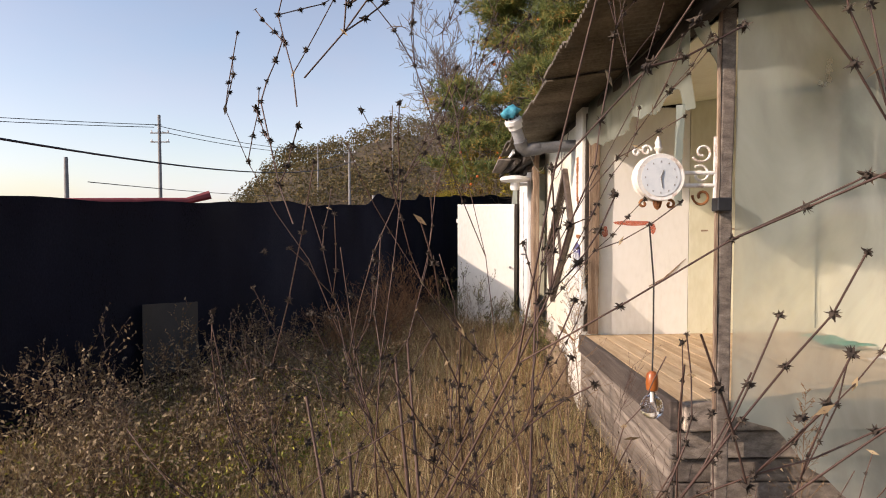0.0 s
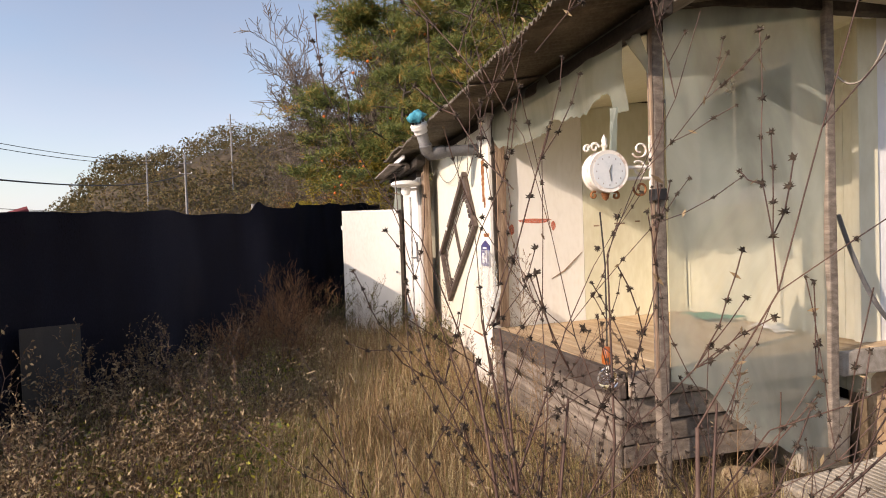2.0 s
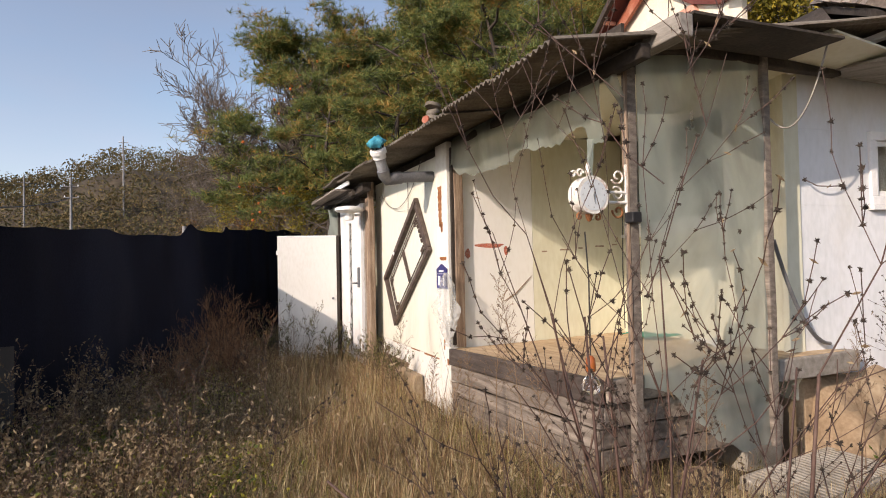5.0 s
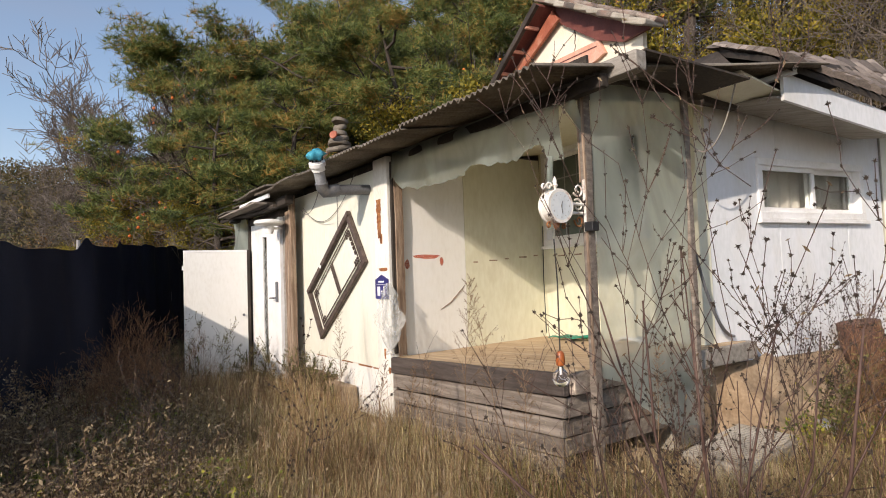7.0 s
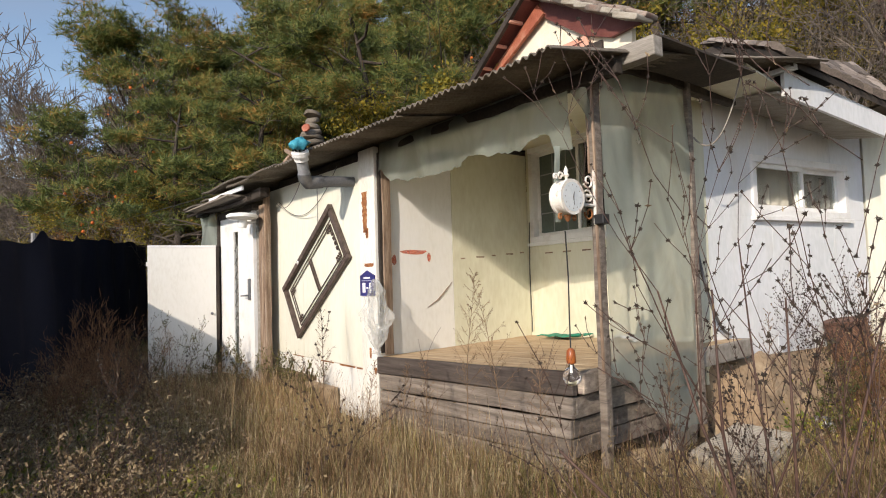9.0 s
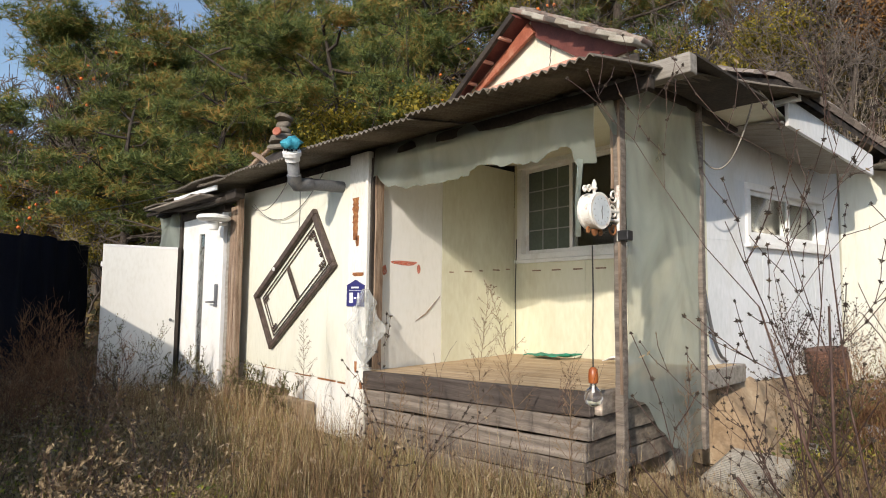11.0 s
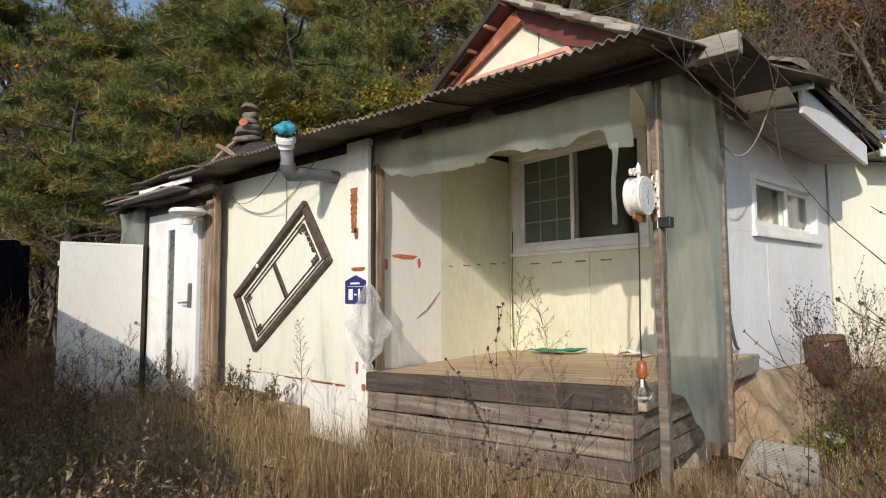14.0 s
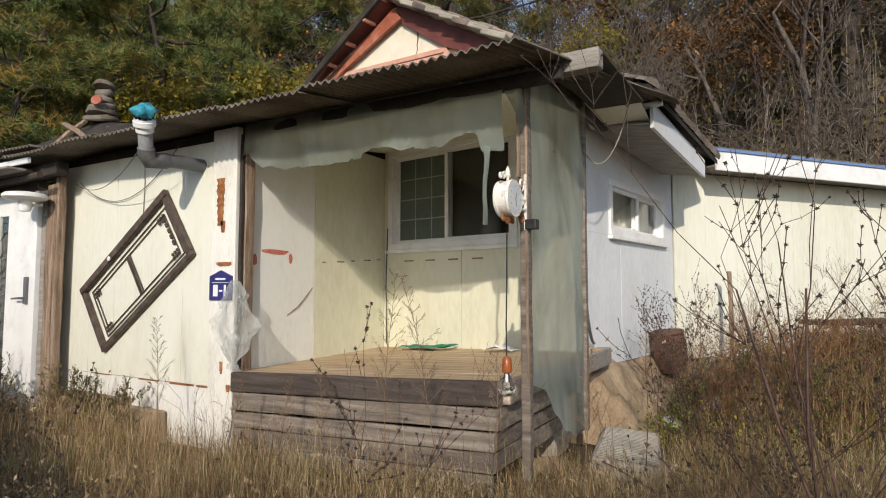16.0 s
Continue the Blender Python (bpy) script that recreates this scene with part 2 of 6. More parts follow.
YELLOWLEAF = mat("yellowing_leaf", [(0.07, 0.10, 0.015), (0.20, 0.23, 0.03), (0.46, 0.42, 0.06)], 2, 20, 0.7, bump=0, island=0.6, sub=0.35)
STEM = mat("dry_reddish_stem", [(0.030, 0.015, 0.011), (0.066, 0.034, 0.025), (0.125, 0.072, 0.052)], 6, 40, 0.7, bump=0.2)
PALESTEM = mat("pale_dry_stalk", [(0.20, 0.13, 0.08), (0.34, 0.25, 0.16), (0.48, 0.38, 0.26)], 6, 40, 0.8, bump=0)
REDBRUSH = mat("rust_brown_brush", [(0.08, 0.035, 0.018), (0.22, 0.105, 0.05), (0.40, 0.23, 0.12)], 3, 20, 0.85, bump=0, island=0.5, sub=0.15)
OLIVE = mat("fading_olive_leaf", [(0.05, 0.06, 0.018), (0.12, 0.125, 0.035), (0.24, 0.21, 0.07)], 3, 20, 0.75, bump=0, island=0.5, sub=0.3)
FROST = mat("frosted_grey_green_glass", [(0.075, 0.10, 0.085), (0.105, 0.135, 0.115), (0.14, 0.17, 0.145)], 2.5, 30, 0.28, bump=0.05)
BURR = mat("dry_seed_burr", [(0.018, 0.013, 0.010), (0.045, 0.033, 0.024), (0.09, 0.065, 0.045)], 20, 90, 0.9, bump=0)
BARK = mat("tree_bark", [(0.022, 0.017, 0.014), (0.052, 0.040, 0.032), (0.105, 0.085, 0.068)], 5, 40, 0.95, bump=0.7, stretch=(3, 3, 0.6))
TWIG = mat("bare_twig", [(0.05, 0.04, 0.032), (0.115, 0.092, 0.075), (0.23, 0.19, 0.155)], 3, 30, 0.9, bump=0)
# paler copy of the twig colour, with sunlight on the saplings put in
PALETWIG = mat("sunlit_grey_twig", [(0.09, 0.07, 0.055), (0.20, 0.165, 0.13), (0.36, 0.31, 0.25)], 3, 30, 0.85, bump=0, island=0.5)
FEATHER = mat("brown_feathery_stalk", [(0.10, 0.058, 0.03), (0.18, 0.115, 0.065), (0.30, 0.20, 0.12)], 6, 40, 0.8, bump=0)
NEEDLE = mat("pine_needles", [(0.03, 0.05, 0.014), (0.075, 0.115, 0.025), (0.15, 0.185, 0.04), (0.21, 0.21, 0.05), (0.42, 0.22, 0.05)], 0.55, 2.2, 0.65, bump=0, island=0.34, sub=0.15)
AUTUMN = mat("yellow_autumn_leaves", [(0.10, 0.095, 0.012), (0.22, 0.19, 0.02), (0.38, 0.28, 0.03)], 0.5, 4, 0.75, bump=0, island=0.5, sub=0.35)
ORANGE = mat("orange_autumn_leaves", [(0.06, 0.028, 0.010), (0.16, 0.075, 0.02), (0.30, 0.15, 0.04)], 0.5, 4, 0.75, bump=0, island=0.6, sub=0.2)
SCRUB = mat("brown_scrub", [(0.020, 0.022, 0.008), (0.055, 0.050, 0.016), (0.11, 0.074, 0.030), (0.17, 0.125, 0.035)], 0.35, 3, 0.9, bump=0, island=0.5, sub=0.1)
FARWOOD = mat("far_autumn_wood", [(0.045, 0.048, 0.020), (0.105, 0.085, 0.034), (0.18, 0.125, 0.05), (0.085, 0.09, 0.04)], 0.05, 0.6, 0.9, bump=0, island=0.35, sub=0.2)
FRUIT = mat("persimmon_fruit", [(0.55, 0.10, 0.015), (0.70, 0.20, 0.03)], 8, 40, 0.45, bump=0)
REDROOF = mat("red_metal_roof", [(0.13, 0.02, 0.025), (0.20, 0.035, 0.04), (0.26, 0.06, 0.06)], 1.5, 30, 0.6, bump=0.1)
POLEGREY = mat("grey_concrete_pole", [(0.20, 0.195, 0.19), (0.30, 0.295, 0.29)], 3, 30, 0.8, bump=0.1)
BLUETRIM = mat("blue_trim", [(0.10, 0.18, 0.36), (0.16, 0.26, 0.46)], 4, 40, 0.5, bump=0.05)
AMBER = mat("brown_bakelite", [(0.26, 0.06, 0.015), (0.42, 0.13, 0.03)], 10, 60, 0.35, bump=0)
DIAL = mat("faded_clock_dial", [(0.55, 0.60, 0.62), (0.66, 0.70, 0.71), (0.72, 0.75, 0.75)], 5, 40, 0.3, bump=0)
LITTER = mat("white_litter", [(0.62, 0.63, 0.64), (0.80, 0.81, 0.82)], 8, 60, 0.6, bump=0.3)


def sheet_material(name, tint, clear, rough):
    """Thin dusty polythene: part see-through, part scattering."""
    m = bpy.data.materials.new(name)
    m.use_nodes = True
    t = m.node_tree
    N, L = t.nodes, t.links
    N.remove(N["Principled BSDF"])
    d, tl, tp, gl = (N.new("ShaderNodeBsdf" + k) for k in ("Diffuse", "Translucent", "Transparent", "Glossy"))
    n = N.new("ShaderNodeTexNoise")
    tc = N.new("ShaderNodeTexCoord")
    mp = N.new("ShaderNodeMapping")
    mp.inputs["Scale"].default_value = (1, 1, 0.5)
    mp.inputs["Rotation"].default_value = (0.5, 0.3, 0)
    L.new(tc.outputs["Object"], mp.inputs[0])
    L.new(mp.outputs[0], n.inputs["Vector"])
    n.inputs["Scale"].default_value, n.inputs["Detail"].default_value, n.inputs["Distortion"].default_value = 2.2, 6, 0.8
    r = N.new("ShaderNodeValToRGB")
    r.color_ramp.elements[0].position, r.color_ramp.elements[1].position = 0.32, 0.72
    r.color_ramp.elements[0].color = (*[c * 0.84 for c in tint], 1)
    r.color_ramp.elements[1].color = (*[min(0.85, c * 1.12) for c in tint], 1)
    L.new(n.outputs[0], r.inputs[0])
    for k in (d, tl):
        L.new(r.outputs[0], k.inputs[0])
    gl.inputs["Roughness"].default_value = rough
    a, b2, c2 = (N.new("ShaderNodeMixShader") for _ in range(3))
    a.inputs[0].default_value = 0.55
    L.new(d.outputs[0], a.inputs[1])
    L.new(tl.outputs[0], a.inputs[2])
    b2.inputs[0].default_value = 0.05
    L.new(a.outputs[0], b2.inputs[1])
    L.new(gl.outputs[0], b2.inputs[2])
    f = N.new("ShaderNodeMapRange")
    f.inputs["To Min"].default_value, f.inputs["To Max"].default_value = min(1.0, clear + 0.18), max(0.0, clear - 0.18)
    f.inputs["From Min"].default_value, f.inputs["From Max"].default_value = 0.3, 0.7
    L.new(n.outputs[0], f.inputs["Value"])
    L.new(f.outputs[0], c2.inputs[0])
    L.new(b2.outputs[0], c2.inputs[1])
    L.new(tp.outputs[0], c2.inputs[2])
    L.new(c2.outputs[0], N["Material Output"].inputs[0])
    return m


POLY = sheet_material("dusty_polythene", (0.50, 0.565, 0.51), 0.40, 0.3)
POLYBAG = sheet_material("clear_crumpled_bag", (0.74, 0.78, 0.75), 0.76, 0.15)
# darker copy of the polythene, with the eave's shade put into its tint
POLY_SHADED = sheet_material("eave_shaded_polythene", (0.36, 0.40, 0.345), 0.34, 0.3)


def glass_material(name, tint, rough=0.02):
    m = bpy.data.materials.new(name)
    m.use_nodes = True
    b = m.node_tree.nodes["Principled BSDF"]
    b.inputs["Base Color"].default_value = (*tint, 1)
    b.inputs["Roughness"].default_value = rough
    b.inputs["Transmission Weight"].default_value = 1.0
    b.inputs["IOR"].default_value = 1.45
    return m


GLASS = glass_material("window_glass", (0.85, 0.9, 0.88))
BULBGLASS = glass_material("bulb_glass", (0.95, 0.95, 0.95))


# ---- building blocks ----
def mesh_of(name, bm):
    bmesh.ops.recalc_face_normals(bm, faces=bm.faces[:])
    me = bpy.data.meshes.new(name)
    bm.to_mesh(me)
    bm.free()
    return me


def smooth(me, angle=40):
    for p in me.polygons:
        p.use_smooth = True
    me.set_sharp_from_angle(angle=radians(angle))
    return me


def part(name, bm, material, parent=None, label="", soft=None):
    me = mesh_of(name, bm) if isinstance(bm, bmesh.types.BMesh) else bm
    if soft:
        smooth(me, soft)
    if not me.materials:
        me.materials.append(material)
    ob = new(name, me)
    if parent is not None:
        ob.parent = parent
    if label:
        tagged(ob, label)
    return ob


def thing(name, label, category, group="", kind="", at=(0, 0, 0)):
    ob = new(name)
    ob.location = at
    ob.empty_display_size = 0.1
    return tagged(ob, label, category, group, kind)


def box(bm, lo, hi, m=None, bevel=0.0):
    c, s = (Vector(lo) + Vector(hi)) / 2, Vector(hi) - Vector(lo)
    r = bmesh.ops.create_cube(bm, size=1.0)
    vs = r["verts"]
    bmesh.ops.scale(bm, vec=s, verts=vs)
    if bevel:
        es = list({e for v in vs for e in v.link_edges})
        g = bmesh.ops.bevel(bm, geom=es, offset=bevel, segments=2, profile=0.5, affect="EDGES")
        vs = list({v for f in g["faces"] for v in f.verts} | {v for v in vs if v.is_valid})
    bmesh.ops.translate(bm, vec=c, verts=vs)
    if m is not None:
        bmesh.ops.transform(bm, matrix=m, verts=vs)
    return vs


def boxes(*items, bevel=0.0, m=None):
    bm = bmesh.new()
    for lo, hi in items:
        box(bm, lo, hi, m, bevel)
    return bm


def rough_up(bm, amount, scale=3.0, seed=0.0):
    for v in bm.verts:
        v.co += Vector([noise.noise(v.co * scale + Vector((seed, 7.1 * k, 3.3 * k))) for k in (1, 2, 3)]) * amount
    return bm


def plank(lo, hi, axis=0, cuts=8, bevel=0.006, wob=0.006, seed=0.0):
    """A worn board: a bevelled box cut along its length and made uneven."""
    bm = bmesh.new()
    box(bm, lo, hi, None, bevel)
    n = Vector((0, 0, 0))
    n[axis] = 1
    for i in range(1, cuts):
        p = Vector(lo).lerp(Vector(hi), i / cuts)
        bmesh.ops.bisect_plane(bm, geom=bm.verts[:] + bm.edges[:] + bm.faces[:], plane_co=p, plane_no=n)
    return rough_up(bm, wob, 2.5, seed)


def tube(bm, pts, radii, sides=8, caps=True):
    pts = [Vector(p) for p in pts]
    if not hasattr(radii, "__len__"):
        radii = [radii] * len(pts)
    rings, up = [], Vector((0.31, 0.17, 0.93))
    for i, p in enumerate(pts):
        d = (pts[min(i + 1, len(pts) - 1)] - pts[max(i - 1, 0)]).normalized()
        u = up - d * up.dot(d)
        if u.length < 1e-3:
            u = Vector((1, 0, 0)) - d * d.x
        u.normalize()
        up = u
        w = d.cross(u)
        rings.append([bm.verts.new(p + (u * math.cos(a) + w * math.sin(a)) * radii[i]) for a in (2 * math.pi * k / sides for k in range(sides))])
    for a, b in zip(rings, rings[1:]):
        for k in range(sides):
            bm.faces.new((a[k], a[(k + 1) % sides], b[(k + 1) % sides], b[k]))
    if caps:
        bm.faces.new(rings[0][::-1])
        bm.faces.new(rings[-1])
    return bm


def lathe(profile, sides=24, m=None):
    """A turned shape from (radius, height) pairs."""
    bm = bmesh.new()
    rings = [[bm.verts.new((r * math.cos(2 * math.pi * k / sides), r * math.sin(2 * math.pi * k / sides), h)) for k in range(sides)] for r, h in profile]
    for a, b in zip(rings, rings[1:]):
        for k in range(sides):
            bm.faces.new((a[k], a[(k + 1) % sides], b[(k + 1) % sides], b[k]))
    bm.faces.new(rings[0][::-1])
    bm.faces.new(rings[-1])
    if m is not None:
        bmesh.ops.transform(bm, matrix=m, verts=bm.verts[:])
    return bm


def surface(fn, nu, nv, thick=0.0):
    """A sheet from fn(u, v) over the unit square, with a real thickness if asked. fn may return None to tear a hole."""
    bm = bmesh.new()
    g = [[fn(i / nu, j / nv) for j in range(nv + 1)] for i in range(nu + 1)]
    v = [[bm.verts.new(p) if p is not None else None for p in row] for row in g]
    for i in range(nu):
        for j in range(nv):
            q = (v[i][j], v[i + 1][j], v[i + 1][j + 1], v[i][j + 1])
            if all(q):
                bm.faces.new(q)
    for x in [x for x in bm.verts if not x.link_faces]:
        bm.verts.remove(x)
    if thick:
        bmesh.ops.recalc_face_normals(bm, faces=bm.faces[:])
        bmesh.ops.solidify(bm, geom=bm.faces[:], thickness=thick)
    return bm


def prism(poly, axis_vec, m=None):
    """A flat polygon of points pushed along a vector."""
    bm = bmesh.new()
    f = bm.faces.new([bm.verts.new(p) for p in poly])
    r = bmesh.ops.extrude_face_region(bm, geom=[f])
    bmesh.ops.translate(bm, vec=axis_vec, verts=[x for x in r["geom"] if isinstance(x, bmesh.types.BMVert)])
    if m is not None:
        bmesh.ops.transform(bm, matrix=m, verts=bm.verts[:])
    return bm


def raw_mesh(name, verts, faces_n, material):
    """A mesh of separate faces with faces_n corners each, from an array (faces, faces_n, 3)."""
    verts = np.asarray(verts, np.float32).reshape(-1, 3)
    n = len(verts) // faces_n
    me = bpy.data.meshes.new(name)
    me.vertices.add(len(verts))
    me.vertices.foreach_set("co", verts.ravel())
    me.loops.add(len(verts))
    me.loops.foreach_set("vertex_index", np.arange(len(verts), dtype=np.int32))
    me.polygons.add(n)
    me.polygons.foreach_set("loop_start", np.arange(0, len(verts), faces_n, dtype=np.int32))
    me.update(calc_edges=True)
    me.validate()
    me.materials.append(material)
    return me


def wall_frame(origin, along):
    """A matrix whose x runs along a wall, y into it and z up."""
    a = Vector((along[0], along[1], 0)).normalized()
    m = Matrix.Identity(4)
    m.col[0][:3], m.col[1][:3], m.col[2][:3] = a, Vector((-a.y, a.x, 0)), Vector((0, 0, 1))
    m.translation = origin
    return m


def panels(parent, m, x0, x1, z0, z1, width, material, thick=0.05, holes=(), face=0.0, ribs=0):
    """Upright wall panels with recessed joints, cut round the holes (x0, x1, z0, z1). Each piece is a part."""
    x = x0
    while x < x1 - 0.01:
        e = min(x + width, x1)
        cells = [(x, e, z0, z1)]
        for h in holes:
            out = []
            for (a, b, c, d) in cells:
                if h[1] <= a or h[0] >= b or h[3] <= c or h[2] >= d:
                    out.append((a, b, c, d))
                    continue
                if h[2] > c:
                    out.append((a, b, c, h[2]))
                if h[3] < d:
                    out.append((a, b, h[3], d))
                if h[0] > a:
                    out.append((a, h[0], max(c, h[2]), min(d, h[3])))
                if h[1] < b:
                    out.append((h[1], b, max(c, h[2]), min(d, h[3])))
            cells = out
        for (a, b, c, d) in cells:
            bm = bmesh.new()
            box(bm, (a + (0.002 if a == x else 0), face, c), (b - (0.002 if b == e else 0), face + thick, d), None, 0.003)
            if ribs:
                k = a + ribs
                while k < b - 0.02:
                    box(bm, (k - 0.004, face - 0.0022, c + 0.004), (k + 0.004, face + 0.004, d - 0.004))
                    k += ribs
            bmesh.ops.transform(bm, matrix=m, verts=bm.verts[:])
            part("panel", bm, material, parent)
        x = e


# ---- ground ----
def smoothstep(a, b, x):
    t = min(1.0, max(0.0, (x - a) / (b - a)))
    return t * t * (3 - 2 * t)


def height(x, y):
    """The lie of the land: a flat yard, a bank beside the house, a wooded slope behind it, a far hill."""
    d = math.hypot(x - 3, y + 1)
    h = 0.05 * noise.noise(Vector((x * 0.8, y * 0.8, 0))) * (1 if d < 30 else 0.3)
    h += 0.14 * smoothstep(5.0, 8.0, x) * smoothstep(-6, -1, y) * smoothstep(40, 20, d)
    h += 0.45 * smoothstep(4.7, 6.2, x) * smoothstep(1.2, 4.5, y) * smoothstep(30, 12, d)
    s = y - 8.5 + 0.02 * (x + 5)
    slope = 46.0 * (1 - math.exp(-max(0.0, s) * 0.0175)) * smoothstep(0, 4, s)
    slope *= smoothstep(-70, -14, x) * 0.8 + 0.2
    # a long wooded ridge that ends steeply over the fields
    away, bearing = math.hypot(x - 6.3, y + 2.8), math.degrees(math.atan2(6.3 - x, y + 2.8))
    ridge = 17.0 * smoothstep(112.0, 105.0, bearing) + 8.5 * smoothstep(104.0, 95.0, bearing) + 4.0 * smoothstep(94, 70, bearing)
    far = ridge * smoothstep(100, 165, away) * smoothstep(520, 260, away) * smoothstep(20, 60, bearing)
    far += 1.6 * noise.noise(Vector((x * 0.03, y * 0.03, 5))) * smoothstep(60, 110, d)
    return h + max(slope, far) + min(slope, far) * 0.15


def build_ground():
    bm = bmesh.new()
    rings, sectors = [0.0], 120
    r = 0.35
    while r < 2600:
        rings.append(r)
        r *= 1.085
    vs = []
    for r in rings[1:]:
        vs.append([bm.verts.new((3 + r * math.cos(2 * math.pi * k / sectors), -1 + r * math.sin(2 * math.pi * k / sectors), 0)) for k in range(sectors)])
    c = bm.verts.new((3, -1, 0))
    for k in range(sectors):
        bm.faces.new((c, vs[0][k], vs[0][(k + 1) % sectors]))
    for a, b in zip(vs, vs[1:]):
        for k in range(sectors):
            bm.faces.new((a[k], b[k], b[(k + 1) % sectors], a[(k + 1) % sectors]))
    for v in bm.verts:
        v.co.z = height(v.co.x, v.co.y)
    ob = part("ground", bm, SOIL, soft=180)
    tagged(ob, "dry brown soil yard rising into a wooded slope", "ground", kind="structure")


build_ground()

# ---- house walls ----
FRONT = Matrix.Identity(4)
wall_front = thing("wall_front", "cream insulated metal panels, weathered, under the corrugated eave", "wall", kind="structure")
panels(wall_front, FRONT, -0.60, 1.84, 0.52, 2.60, 1.02, FACADE, 0.08)
part("kick_board", boxes(((-0.60, 0.004, 0.0), (1.84, 0.09, 0.515)), bevel=0.004), WHITEPANEL, wall_front, "white lower panel stained with rust")
for x0, x1, z, h in ((0.85, 1.15, 0.515, 0.006), (1.3, 1.62, 0.512, 0.009), (1.66, 1.8, 0.51, 0.007), (0.1, 0.4, 0.517, 0.005)):
    part("rust_streak", rough_up(boxes(((x0, -0.002, z - h), (x1, 0.003, z + h)), bevel=0.001), 0.004, 9, x0), RUST, wall_front, "rust along the panel joint")
part("sill_ledge", rough_up(boxes(((-0.25, -0.10, 0.28), (0.72, 0.02, 0.33)), bevel=0.008), 0.012, 4), POSTWOOD, wall_front, "rotten wooden ledge")
part("plinth", rough_up(boxes(((-0.25, -0.12, -0.1), (1.3, 0.0, 0.28)), bevel=0.02), 0.03, 3), MUD, wall_front, "crumbling mud plinth")
wall_front.location.y = 0.11

corner = thing("corner_pillar", "white peeling corner pillar with rust patches beside the porch", "pillar", kind="structure")
part("shaft", boxes(((1.845, -0.03, -0.1), (2.14, 0.12, 2.68)), bevel=0.008), PILLAR, corner)
part("edge_batten", plank((2.145, 0.0, 0.70), (2.175, 0.10, 2.62), 2, 10, 0.006, 0.008, 3), ROOFWOOD, corner, "split brown batten")
part("edge_batten", plank((2.178, 0.03, 0.68), (2.2, 0.12, 2.60), 2, 10, 0.004, 0.008, 9), POSTWOOD, corner, "split brown batten")


def rust_patch(x0, x1, z0, z1, seed):
    pts = []
    n = 26
    for k in range(n + 1):
        z = z1 + (z0 - z1) * k / n
        w = (0.45 + 0.5 * abs(noise.noise(Vector((seed, k * 0.55, 0)))) + 0.35 * noise.noise(Vector((seed, k * 1.9, 5)))) * (1 if k < n * 0.6 else 1.5 - k / n)
        pts.append((z, w))
    c = (x0 + x1) / 2
    poly = [(c - (x1 - x0) / 2 * w, -0.0335, z) for z, w in pts] + [(c + (x1 - x0) / 2 * (0.4 + 0.6 * w), -0.0335, z) for z, w in pts[::-1]]
    return prism(poly, (0, 0.003, 0))


for a in ((1.88, 2.02, 1.86, 2.26, 1.3), (1.95, 2.03, 1.80, 1.90, 4.1), (1.98, 2.035, 0.64, 0.74, 7.7), (2.06, 2.13, 0.5, 0.56, 3.7), (1.87, 2.14, 1.52, 1.555, 9.2)):
    part("rust_patch", rust_patch(*a), RUST, corner, "orange rust patch")
corner.location.y = 0.10

wall_inner = thing("wall_inner", "cream porch wall panels with red spray marks and scratches", "wall", kind="structure")
INNER = Matrix(((0, -1, 0, 2.14), (1, 0, 0, 0.125), (0, 0, 1, 0), (0, 0, 0, 1)))
panels(wall_inner, INNER, 0.096, 0.89, 0.45, 2.67, 0.80, WHITEPANEL, 0.05)
panels(wall_inner, INNER, 0.89, 2.02, 0.45, 2.79, 1.13, CREAM, 0.05)


def blot(y, z, ry, rz, seed, n=18):
    poly = []
    for k in range(n):
        a = 2 * math.pi * k / n
        f = 1 + 0.35 * noise.noise(Vector((math.cos(a) * 1.5 + seed, math.sin(a) * 1.5, seed)))
        poly.append((2.1405, y + ry * f * math.cos(a), z + rz * f * math.sin(a)))
    return prism(poly, (0.002, 0, 0))


for y, z, ry, rz, s in ((0.28, 1.58, 0.028, 0.045, 1), (0.70, 1.61, 0.022, 0.045, 2), (0.52, 1.66, 0.17, 0.022, 3)):
    part("spray_mark", blot(y, z, ry, rz, s), REDPAINT, wall_inner, "red spray paint mark")
for k in range(5):
    y0 = 1.12 + 0.22 * k
    part("slit", rough_up(boxes(((2.138, y0, 1.585 + 0.016 * k), (2.1425, y0 + 0.06 + 0.05 * (k % 2), 1.60 + 0.016 * k))), 0.004, 20, k), POSTWOOD, wall_inner, "torn slit in the panel skin")
bm = bmesh.new()
tube(bm, [(2.142, 0.67, 1.10), (2.142, 0.80, 1.17), (2.142, 0.90, 1.26), (2.142, 0.99, 1.345)], [0.004, 0.008, 0.007, 0.003], 5)
part("scratch", bm, POSTWOOD, wall_inner, "dark scratch")

BACK = wall_frame((2.19, 2.135, 0), (0.99, -0.14))
WIN = (0.015, 1.68, 1.76, 2.86)
wall_back = thing("wall_back", "cream porch back wall panels below and beside a sliding window", "wall", kind="structure")
panels(wall_back, BACK, -0.05, 2.27, 0.45, 3.1, 1.07, CREAM, 0.06, holes=[WIN])
for k in range(4):
    part("slit", rough_up(boxes(((0.25 + 0.3 * k, -0.002, 1.63), (0.38 + 0.3 * k, 0.002, 1.645)), m=BACK), 0.004, 20, k), POSTWOOD, wall_back, "torn slit in the panel skin")

SIDE = wall_frame((4.43, 1.81, 0), (0.14, 0.99))
SWIN = (0.735, 2.325, 1.86, 2.42)
wall_side = thing("wall_side", "pale blue-white side wall panels with a small sliding window", "wall", kind="structure")


